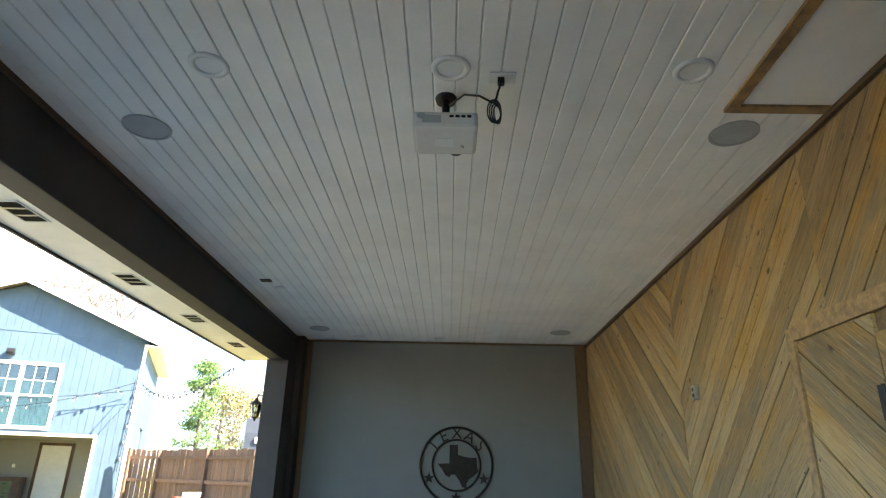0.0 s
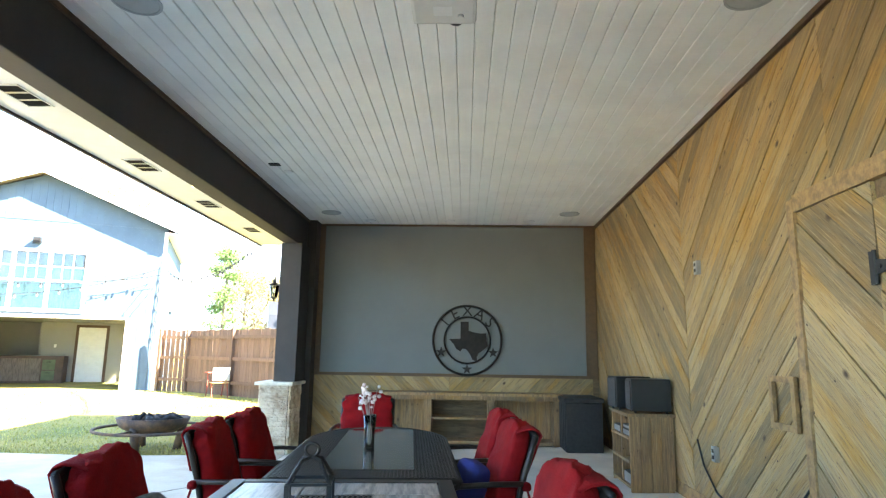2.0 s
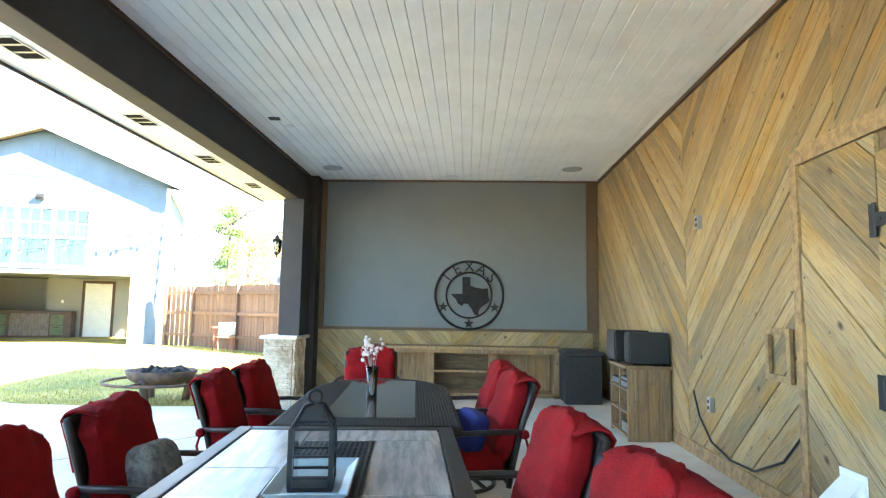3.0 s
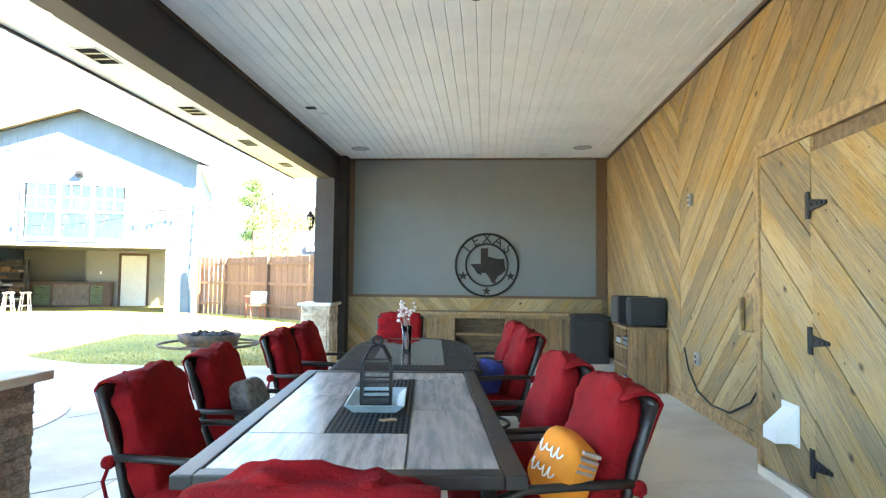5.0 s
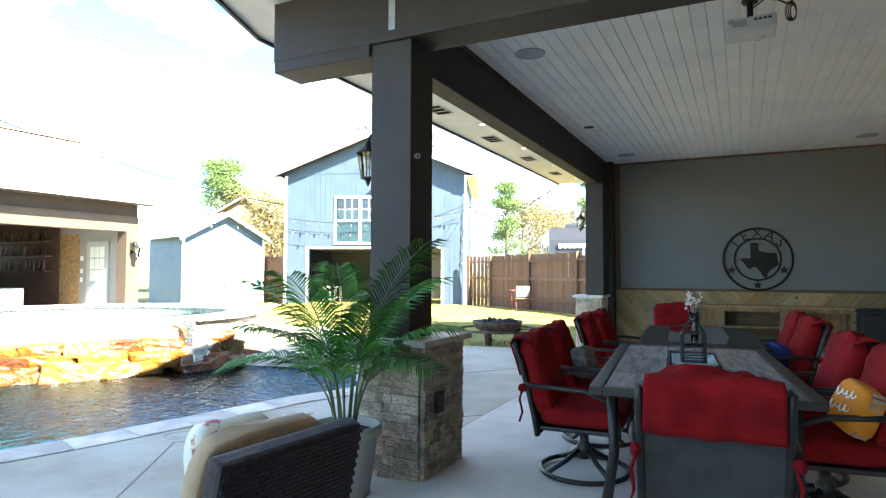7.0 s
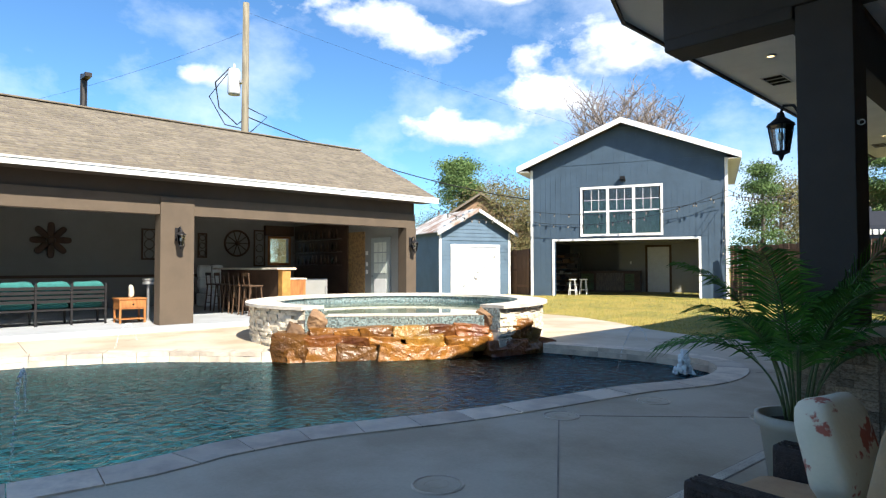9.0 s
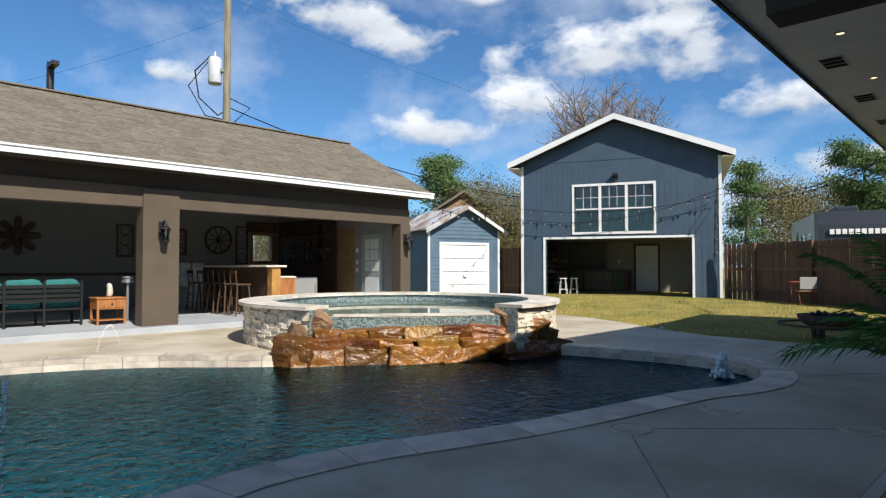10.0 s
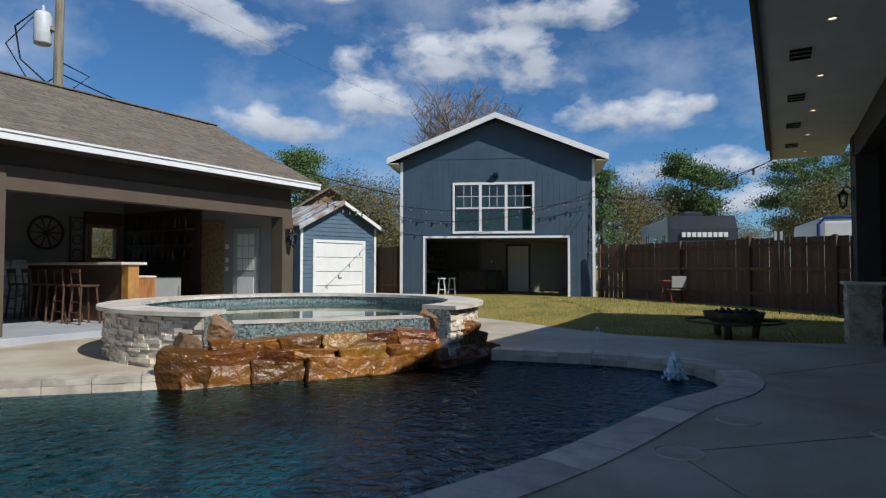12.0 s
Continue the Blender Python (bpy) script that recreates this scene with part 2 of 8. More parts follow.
M_BLADE = material("grass_blade", (0.46, 0.36, 0.09), 0.8, vary=0.2, scale=0.6, bump=0.0, second=(0.21, 0.22, 0.04), island=0.3)
M_NAVY = material("navy_siding_paint", (0.052, 0.085, 0.125), 0.55, vary=0.07, scale=1.5, bump=0.12, fine=30)
M_BLUE = material("slate_blue_siding_paint", (0.085, 0.14, 0.20), 0.55, vary=0.07, scale=1.5, bump=0.12, fine=30)
M_WHITE = material("white_trim_paint", (0.78, 0.78, 0.76), 0.5, vary=0.03, scale=3.0, bump=0.04)
M_SHINGLE = material("asphalt_shingle", (0.185, 0.157, 0.112), 0.95, vary=0.25, scale=8.0, bump=0.6, fine=70, second=(0.13, 0.11, 0.09), island=0.16)
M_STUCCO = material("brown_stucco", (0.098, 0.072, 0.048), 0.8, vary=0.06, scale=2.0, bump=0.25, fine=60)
# darker copy of the brown stucco, with the shade under the eaves in its colour
M_STUCCOSHADE = material("shaded_brown_stucco", (0.055, 0.040, 0.030), 0.8, vary=0.06, scale=2.0, bump=0.25, fine=60)
M_INWALL = material("interior_wall_paint", (0.27, 0.27, 0.25), 0.7, vary=0.04, scale=1.0, bump=0.05)
M_FENCE = material("cedar_fence", (0.15, 0.085, 0.052), 0.8, vary=0.2, scale=3.0, stretch=(8, 8, 0.8), bump=0.4, fine=12, second=(0.12, 0.066, 0.042), randomize=0.22)
M_BLACK = material("black_powder_coat", (0.015, 0.014, 0.015), 0.5, vary=0.1, bump=0.05, spec=0.3)
M_BRONZE = material("dark_bronze_metal", (0.035, 0.028, 0.024), 0.42, metal=0.3, vary=0.15, bump=0.08)
M_RED = material("red_cushion_fabric", (0.245, 0.0065, 0.008), 0.92, vary=0.14, scale=5.0, bump=0.5, fine=120, second=(0.165, 0.004, 0.006), spec=0.15)
M_SLATE = material("wood_look_table_tile", (0.41, 0.36, 0.32), 0.27, vary=0.15, scale=3.0, stretch=(9, 1, 1), bump=0.12, fine=14, second=(0.24, 0.22, 0.205), randomize=0.1)
M_SLING = material("dark_sling_mesh", (0.05, 0.045, 0.042), 0.85, vary=0.15, bump=0.4, fine=220)
M_GALV = material("galvanised_metal", (0.42, 0.42, 0.42), 0.45, metal=0.8, vary=0.1, bump=0.05)
M_CREAMPOT = material("cream_plastic_pot", (0.42, 0.40, 0.34), 0.5, vary=0.06, scale=3.0, bump=0.08)
M_SOIL = material("potting_soil", (0.035, 0.025, 0.018), 0.95, vary=0.3, bump=1.0, fine=40)
M_PALM = material("palm_leaf", (0.075, 0.21, 0.028), 0.6, vary=0.2, scale=4.0, bump=0.1, spec=0.25, second=(0.03, 0.11, 0.016), island=0.25)
M_PALMSTEM = material("palm_stem", (0.10, 0.14, 0.05), 0.6, vary=0.2, bump=0.2)
M_ROCK = material("moss_rock_sandstone", (0.22, 0.092, 0.015), 0.32, vary=0.3, scale=3.4, bump=1.0, fine=9, second=(0.12, 0.05, 0.012), randomize=0.5)
M_OCHREROCK = material("ochre_sandstone", (0.25, 0.125, 0.018), 0.32, vary=0.25, scale=3.0, bump=0.9, fine=11, second=(0.12, 0.07, 0.02), randomize=0.35)
M_REDROCK = material("red_sandstone", (0.18, 0.062, 0.012), 0.32, vary=0.25, scale=3.0, bump=0.9, fine=11, second=(0.10, 0.03, 0.014), randomize=0.35)
M_TANROCK = material("dry_tan_sandstone", (0.27, 0.165, 0.085), 0.75, vary=0.25, scale=3.0, bump=0.9, fine=11, second=(0.15, 0.085, 0.045), randomize=0.25)
M_WETROCK = material("wet_dark_sandstone", (0.14, 0.06, 0.03), 0.25, vary=0.25, scale=3.0, bump=0.9, fine=14, second=(0.06, 0.03, 0.02), randomize=0.3)
M_TILE = material("glass_mosaic_tile", (0.24, 0.31, 0.31), 0.12, vary=0.2, scale=20.0, bump=0.1, island=0.75)
for rock in (M_ROCK, M_OCHREROCK, M_REDROCK, M_TANROCK, M_WETROCK):
    for nd in rock.node_tree.nodes:
        if nd.bl_idname == "ShaderNodeBump":
            nd.inputs["Distance"].default_value = 0.05
M_PLASTER = material("pool_plaster", (0.014, 0.135, 0.15), 0.7, vary=0.1, scale=1.2, bump=0.2)
M_GLASS = pane_mat("window_glass", (0.62, 0.72, 0.70), 0.25)
M_CLEARGLASS = pane_mat("clear_glass", (0.93, 0.95, 0.94), 0.0)
M_SPAWATER = pane_mat("spa_water", (0.50, 0.66, 0.66), -0.17)
M_BARK = material("grey_bark", (0.16, 0.125, 0.10), 0.9, vary=0.25, scale=4.0, bump=0.8, fine=20)
M_LEAF_PINE = material("pine_foliage", (0.07, 0.13, 0.032), 0.8, vary=0.25, scale=0.6, bump=0.0, second=(0.11, 0.17, 0.045), island=0.35)
M_LEAF_OAK = material("oak_foliage", (0.12, 0.125, 0.04), 0.8, vary=0.25, scale=0.4, bump=0.0, second=(0.19, 0.135, 0.055), island=0.35)
M_TWIG = material("bare_twig", (0.30, 0.25, 0.22), 0.9, vary=0.2, bump=0.0)

M_WATER = bpy.data.materials.new("pool_water")
M_WATER.use_nodes = True
_t = M_WATER.node_tree
_t.nodes.clear()
_o = _t.nodes.new("ShaderNodeOutputMaterial")
_tr = _t.nodes.new("ShaderNodeBsdfRefraction")
_tr.inputs["IOR"].default_value = 1.05
_tr.inputs["Roughness"].default_value = 0.4
_tr.inputs[0].default_value = (0.13, 0.45, 0.55, 1)
_gl = _t.nodes.new("ShaderNodeBsdfGlossy")
_gl.inputs["Roughness"].default_value = 0.04
_fr = _t.nodes.new("ShaderNodeFresnel")
_fr.inputs["IOR"].default_value = 1.12
_mx = _t.nodes.new("ShaderNodeMixShader")
_c = _t.nodes.new("ShaderNodeTexCoord")
_n = _t.nodes.new("ShaderNodeTexNoise")
_n.inputs["Scale"].default_value, _n.inputs["Detail"].default_value, _n.inputs["Distortion"].default_value = 8.0, 4.0, 0.8
_p = _t.nodes.new("ShaderNodeBump")
_p.inputs["Strength"].default_value, _p.inputs["Distance"].default_value = 0.7, 0.05
_t.links.new(_c.outputs["Object"], _n.inputs["Vector"])
_t.links.new(_n.outputs["Fac"], _p.inputs["Height"])
_gl.inputs[0].default_value = (0.55, 0.74, 0.9, 1)
_t.links.new(_p.outputs["Normal"], _gl.inputs["Normal"])
_t.links.new(_p.outputs["Normal"], _tr.inputs["Normal"])
_t.links.new(_p.outputs["Normal"], _fr.inputs["Normal"])
_k = _t.nodes.new("ShaderNodeMath")
_k.operation = "MULTIPLY"
_k.inputs[1].default_value = 0.20
_t.links.new(_fr.outputs[0], _k.inputs[0])
_t.links.new(_k.outputs[0], _mx.inputs[0])
_t.links.new(_tr.outputs[0], _mx.inputs[1])
_t.links.new(_gl.outputs[0], _mx.inputs[2])
_t.links.new(_mx.outputs[0], _o.inputs[0])

# ---- building helpers ----
def mesh_of(bm, name, mat, smooth=False):
    me = bpy.data.meshes.new(name)
    bmesh.ops.recalc_face_normals(bm, faces=bm.faces)
    bm.to_mesh(me)
    bm.free()
    if mat:
        me.materials.append(mat)
    if smooth:
        for f in me.polygons:
            f.use_smooth = True
    return me


def part(name, bm, mat, parent=None, label="", smooth=False, kind=""):
    ob = new(name, mesh_of(bm, name, mat, smooth))
    ob.parent = parent
    return tagged(ob, label, kind=kind)


def structure(name, bm, mat, label, category, smooth=False):
    return tagged(part(name, bm, mat, smooth=smooth), label, category, kind="structure")


def thing(name, label, category, m=None, group="", kind=""):
    ob = new(name)
    ob.empty_display_size = 0.1
    if m is not None:
        ob.matrix_world = m
    return tagged(ob, label, category, group, kind)


def piece(name, data, parent, m):
    """One more object on a shared mesh, under parent."""
    ob = new(name, data)
    ob.parent = parent
    ob.matrix_basis = m
    return ob


def B():
    return bmesh.new()


def box(bm, x0, x1, y0, y1, z0, z1, m=None, bev=0.0):
    tmp = bm if not bev else bmesh.new()
    vs = [tmp.verts.new(v) for v in ((x0, y0, z0), (x1, y0, z0), (x1, y1, z0), (x0, y1, z0), (x0, y0, z1), (x1, y0, z1), (x1, y1, z1), (x0, y1, z1))]
    for f in ((3, 2, 1, 0), (4, 5, 6, 7), (0, 1, 5, 4), (1, 2, 6, 5), (2, 3, 7, 6), (3, 0, 4, 7)):
        tmp.faces.new([vs[i] for i in f])
    if bev:
        bmesh.ops.bevel(tmp, geom=tmp.edges[:], offset=bev, segments=2, affect="EDGES", profile=0.6)
        vs = tmp.verts[:]
    if m is not None:
        for v in vs:
            v.co = m @ v.co
    if bev:
        me = bpy.data.meshes.new("tmp")
        tmp.to_mesh(me)
        tmp.free()
        bm.from_mesh(me)
        bpy.data.meshes.remove(me)
    return bm


def boxed(x0, x1, y0, y1, z0, z1, m=None, bev=0.0):
    return box(B(), x0, x1, y0, y1, z0, z1, m, bev)


def prism(bm, pts, z0, z1):
    """A polygon in plan, from z0 to z1."""
    lo = [bm.verts.new((x, y, z0)) for x, y in pts]
    hi = [bm.verts.new((x, y, z1)) for x, y in pts]
    bm.faces.new(lo[::-1])
    bm.faces.new(hi)
    n = len(pts)
    for i in range(n):
        bm.faces.new((lo[i], lo[(i + 1) % n], hi[(i + 1) % n], hi[i]))
    return bm


def tube(bm, pts, r, n=8, r1=None, cap=True):
    """A round bar along points, tapering to r1."""
    pts = [Vector(p) for p in pts]
    rings = []
    up = Vector((0.13, 0.21, 0.97))
    for i, p in enumerate(pts):
        d = (pts[min(i + 1, len(pts) - 1)] - pts[max(i - 1, 0)]).normalized()
        a = d.cross(up)
        if a.length < 1e-3:
            a = d.cross(Vector((1, 0, 0)))
        a.normalize()
        b = d.cross(a)
        k = r if r1 is None else r + (r1 - r) * i / max(1, len(pts) - 1)
        rings.append([bm.verts.new(p + (a * math.cos(2 * math.pi * j / n) + b * math.sin(2 * math.pi * j / n)) * k) for j in range(n)])
    for u, v in zip(rings, rings[1:]):
        for j in range(n):
            bm.faces.new((u[j], u[(j + 1) % n], v[(j + 1) % n], v[j]))
    if cap:
        bm.faces.new(rings[0][::-1])
        bm.faces.new(rings[-1])
    return bm


def lathe(bm, prof, n=24, m=None):
    """A profile of (radius, z) turned round z."""
    m = m or Matrix()
    rings = []
    for r, z in prof:
        if r < 1e-5:
            rings.append([bm.verts.new(m @ Vector((0, 0, z)))])
        else:
            rings.append([bm.verts.new(m @ Vector((r * math.cos(2 * math.pi * j / n), r * math.sin(2 * math.pi * j / n), z))) for j in range(n)])
    for u, v in zip(rings, rings[1:]):
        for j in range(n):
            q = [u[j % len(u)], u[(j + 1) % len(u)], v[(j + 1) % len(v)], v[j % len(v)]]
            q = list(dict.fromkeys(q))
            if len(q) > 2:
                bm.faces.new(q)
    return bm


def ring(bm, c, R, r, n=40, k=8, axis="z"):
    """A torus round c."""
    rows = []
    for i in range(n):
        a = 2 * math.pi * i / n
        row = []
        for j in range(k):
            b = 2 * math.pi * j / k
            p = ((R + r * math.cos(b)) * math.cos(a), (R + r * math.cos(b)) * math.sin(a), r * math.sin(b))
            p = p if axis == "z" else (p[0], p[2], p[1]) if axis == "y" else (p[2], p[0], p[1])
            row.append(bm.verts.new(Vector(c) + Vector(p)))
        rows.append(row)
    for i in range(n):
        for j in range(k):
            bm.faces.new((rows[i][j], rows[(i + 1) % n][j], rows[(i + 1) % n][(j + 1) % k], rows[i][(j + 1) % k]))
    return bm


def smooth_loop(pts, n):
    """A closed Catmull-Rom curve through points in plan, n steps between two."""
    out = []
    N = len(pts)
    P = [Vector((*p, 0)) for p in pts]
    for i in range(N):
        a, b, c, d = P[i - 1], P[i], P[(i + 1) % N], P[(i + 2) % N]
        for k in range(n):
            t = k / n
            q = 0.5 * (2 * b + (c - a) * t + (2 * a - 5 * b + 4 * c - d) * t * t + (3 * b - a - 3 * c + d) * t ** 3)
            out.append((q.x, q.y))
    return out


def offset_loop(pts, d):
    """The loop (anticlockwise) moved outwards by d."""
    out = []
    n = len(pts)
    for i in range(n):
        a, b = Vector(pts[i - 1]), Vector(pts[(i + 1) % n])
        t = (b - a).normalized()
        out.append((pts[i][0] + t.y * d, pts[i][1] - t.x * d))
    return out


def wall_with_holes(bm, length, z0, z1, thick, holes, m):
    """A wall along local x, from y 0 to thick, with openings (x0, x1, zlow, zhigh) cut through."""
    xs = sorted({0.0, length, *[h[0] for h in holes], *[h[1] for h in holes]})
    zs = sorted({z0, z1, *[h[2] for h in holes], *[h[3] for h in holes]})
    for a, b in zip(xs, xs[1:]):
        for c, d in zip(zs, zs[1:]):
            mid = ((a + b) / 2, (c + d) / 2)
            if any(h[0] < mid[0] < h[1] and h[2] < mid[1] < h[3] for h in holes):
                continue
            box(bm, a, b, 0, thick, c, d, m)
    return bm


def sheet_with_hole(bm, outer, inner, z):
    """A flat sheet between an outer loop and an inner loop."""
    vo = [bm.verts.new((x, y, z)) for x, y in outer]
    vi = [bm.verts.new((x, y, z)) for x, y in inner]
    es = [bm.edges.new((l[i], l[(i + 1) % len(l)])) for l in (vo, vi) for i in range(len(l))]
    bmesh.ops.triangle_fill(bm, edges=es, use_beauty=True, use_dissolve=False)
    return bm


def text_bm(body, size, depth=0.004):
    cu = bpy.data.curves.new("txt", "FONT")
    cu.body, cu.size, cu.extrude, cu.align_x, cu.align_y = body, size, depth, "CENTER", "CENTER"
    ob = new("txt", cu)
    bpy.context.view_layer.update()
    me = ob.evaluated_get(bpy.context.evaluated_depsgraph_get()).to_mesh()
    bm = B()
    bm.from_mesh(me)
    bpy.data.objects.remove(ob)
    bpy.data.curves.remove(cu)
    return bm

# ---- patio structure ----
CEIL, BACK, WX = 3.456, 9.72, 3.54     # ceiling height, back wall, plank wall
def fz(x):
    """Height of the patio slab, which falls towards the pool."""
    return max(0.0, 0.027 * (x + 1.0))


def slab(bm, x0, x1, y0, y1):
    v = [bm.verts.new((x, y, z)) for z in (0, 1) for x, y in ((x0, y0), (x1, y0), (x1, y1), (x0, y1))]
    for q in v:
        q.co.z = fz(q.co.x) if q.co.z else -0.15
    for f in ((3, 2, 1, 0), (4, 5, 6, 7), (0, 1, 5, 4), (1, 2, 6, 5), (2, 3, 7, 6), (3, 0, 4, 7)):
        bm.faces.new([v[i] for i in f])
    return bm


floor = structure("floor", slab(slab(slab(slab(B(), -0.99, 4.6, -9, -1.2), -0.99, 4.6, -1.19, 3.4), -0.99, 4.6, 3.41, 7.2), -0.99, 4.6, 7.21, 9.9), M_CONC, "pale broom-finished concrete patio slab", "floor")

# ceiling boards run along the patio, each with a small gap
bm = B()
box(bm, -1.1, 3.9, 1.4, BACK + 0.1, CEIL + 0.012, CEIL + 0.10)
xb = -1.03
while xb < 3.6:          # each board has chamfered long edges, so that the joint is a small V
    sec = [(0.0, 0.010), (0.0, 0.006), (0.0055, 0.0), (0.1125, 0.0), (0.118, 0.006), (0.118, 0.010)]
    ends = [[bm.verts.new((xb + u, yb, CEIL + w)) for u, w in sec] for yb in (1.78, BACK)]
    bm.faces.new(ends[0])
    bm.faces.new(ends[1][::-1])
    for k in range(6):
        bm.faces.new((ends[0][k], ends[0][(k + 1) % 6], ends[1][(k + 1) % 6], ends[1][k]))
    xb += 0.121
structure("ceiling", bm, M_CEIL, "white painted tongue-and-groove board ceiling", "ceiling")

# beams
bm = boxed(-1.235, -1.03, 1.80, 9.45, 2.985, CEIL + 0.02, bev=0.008)
structure("beam_west", bm, M_BROWN, "dark brown painted timber beam", "beam")
bm = boxed(-1.92, 4.1, 1.47, 1.79, 2.95, CEIL + 0.10, bev=0.015)
box(bm, -1.915, -1.055, 1.476, 1.784, 2.87, 2.962, bev=0.012)
structure("beam_south", bm, M_BROWN, "dark brown painted timber cross beam", "beam")
bm = boxed(-1.028, -1.003, 1.85, 9.44, CEIL - 0.035, CEIL - 0.002)
box(bm, WX - 0.035, WX - 0.004, 1.85, BACK - 0.05, CEIL - 0.035, CEIL - 0.002)
structure("trim_ceiling", bm, M_TRIMDARK, "thin brown timber trim along the ceiling edge", "trim")

# roof overhang with soffit boards and fascia
EAVE = [(-2.47, 11.45), (-2.5, 1.9), (-2.22, 1.15), (-2.0, 0.55), (-1.75, -0.1), (-1.2, -0.75), (4.6, -0.75), (4.6, 1.48), (-1.94, 1.48), (-1.94, 1.86), (-1.23, 1.86), (-1.23, 11.45)]
structure("soffit", prism(B(), EAVE, 3.40, 3.43), M_SOFFIT, "painted board soffit under the eave", "soffit")
bm = B()
for a, b in zip(EAVE[:6], EAVE[1:7]):
    a, b = Vector((*a, 0)), Vector((*b, 0))
    d = (b - a).normalized()
    nrm = Vector((d.y, -d.x, 0))
    q = [a - nrm * 0.0, b - nrm * 0.0, b - nrm * 0.03, a - nrm * 0.03]
    prism(bm, [(p.x, p.y) for p in q], 3.375, 3.598)
box(bm, 2.7, 2.72, -0.9, -0.76, 3.375, 3.60)
structure("fascia", bm, M_BROWN, "dark brown painted fascia board", "trim")
bm = B()
RIDGE = [(1.4, 11.45, 4.75), (1.4, 1.0, 4.75)]
lo = [bm.verts.new((x, y, 3.60)) for x, y in ((-2.55, 11.5), (-2.55, 1.9), (-1.78, -0.12), (-1.2, -0.80), (4.7, -0.80), (4.7, 11.5))]
hi = [bm.verts.new(v) for v in RIDGE]
for f in ((0, 1, 7, 6), (1, 2, 7), (2, 3, 7), (3, 4, 7), (4, 5, 6, 7), (5, 0, 6), (5, 4, 3, 2, 1, 0)):
    bm.faces.new([(lo + hi)[i] for i in f])
structure("roof", bm, M_SHINGLE, "brown asphalt shingle patio roof", "roof")

# back wall: rough stud wall, grey screen panel, wainscot boards
bm = boxed(-1.25, 3.9, BACK, BACK + 0.15, -0.1, CEIL + 0.02)
structure("wall_north", bm, M_BACKWOOD, "timber-faced back wall of the patio", "wall")
bm = boxed(-0.80, 3.33, BACK - 0.03, BACK - 0.004, 1.10, 3.415, bev=0.004)
structure("screen_panel", bm, M_PANELGREY, "matte grey painted projection wall panel", "wall panel")
bm = boxed(-0.885, -0.803, BACK - 0.045, BACK - 0.004, 1.06, 3.44)
box(bm, 3.333, 3.50, BACK - 0.045, BACK - 0.004, 1.06, 3.44)
box(bm, -0.803, 3.333, BACK - 0.04, BACK - 0.004, 3.418, 3.44)
box(bm, -0.803, 3.333, BACK - 0.05, BACK - 0.004, 1.06, 1.098)
structure("trim_panel", bm, M_TRIMDARK, "rustic brown timber frame round the grey panel", "trim")


def clip(poly, a, b, c):
    """The part of a polygon where a*s + b*z <= c."""
    out = []
    for p, q in zip(poly, poly[1:] + poly[:1]):
        dp, dq = a * p[0] + b * p[1] - c, a * q[0] + b * q[1] - c
        if dp <= 0:
            out.append(p)
        if (dp < 0 < dq) or (dq < 0 < dp):
            k = dp / (dp - dq)
            out.append((p[0] + (q[0] - p[0]) * k, p[1] + (q[1] - p[1]) * k))
    return out


def diagonal_planks(parent, m, poly, angle, width, rng, mat=None, name="plank", thick=0.02):
    """Boards laid at an angle over a convex polygon (s, z) of a wall whose frame is m: x along, y out, z up."""
    ca, sa = math.cos(radians(angle)), math.sin(radians(angle))
    ws = [-p[0] * sa + p[1] * ca for p in poly]
    w = min(ws) - rng.random() * width
    while w < max(ws):
        wd = width * rng.uniform(0.8, 1.25)
        q = clip(clip(poly, sa, -ca, -w - 0.002), -sa, ca, w + wd - 0.002)
        if len(q) >= 3:
            pts = [(-p[0] * sa + p[1] * ca - w, p[0] * ca + p[1] * sa) for p in q]
            area = abs(sum(a[0] * b[1] - b[0] * a[1] for a, b in zip(pts, pts[1:] + pts[:1]))) / 2
            if area > 0.0015:
                d = thick + rng.uniform(-0.004, 0.006)
                bm = B()
                lo = [bm.verts.new((p[0], 0, p[1])) for p in pts]
                hi = [bm.verts.new((p[0], d, p[1])) for p in pts]
                bm.faces.new(lo)
                bm.faces.new(hi[::-1])
                for i in range(len(pts)):
                    j = (i + 1) % len(pts)
                    bm.faces.new((lo[i], lo[j], hi[j], hi[i]))
                ob = part(name, bm, mat or M_PLANK, parent)
                ob.matrix_basis = m @ Matrix(((-sa, 0, ca, -sa * w), (0, 1, 0, 0), (ca, 0, sa, ca * w), (0, 0, 0, 1)))
        w += wd


# plank wall: s runs towards the south from the back corner
m_east = Matrix.Translation((WX, BACK, 0)) @ Matrix(((0, -1, 0, 0), (-1, 0, 0, 0), (0, 0, 1, 0), (0, 0, 0, 1)))
bm = boxed(WX + 0.002, WX + 0.15, -0.75, BACK + 0.15, -0.1, CEIL + 0.02)
wall_east = structure("wall_east", bm, M_BACKWOOD, "patio wall clad in diagonal reclaimed boards", "wall")
rng = random.Random(4)
SEAM = BACK - 5.93
BUMP_Y, BUMP_X, BUMP_Z = 3.56, 3.30, 2.27
diagonal_planks(wall_east, m_east, [(0.0, 0.24), (SEAM, 0.24), (SEAM, CEIL - 0.06), (0.0, CEIL - 0.06)], -41, 0.120, rng)
diagonal_planks(wall_east, m_east, [(SEAM + 0.005, 0.24), (BACK - BUMP_Y, 0.24), (BACK - BUMP_Y, CEIL - 0.06), (SEAM + 0.005, CEIL - 0.06)], 40, 0.120, rng)
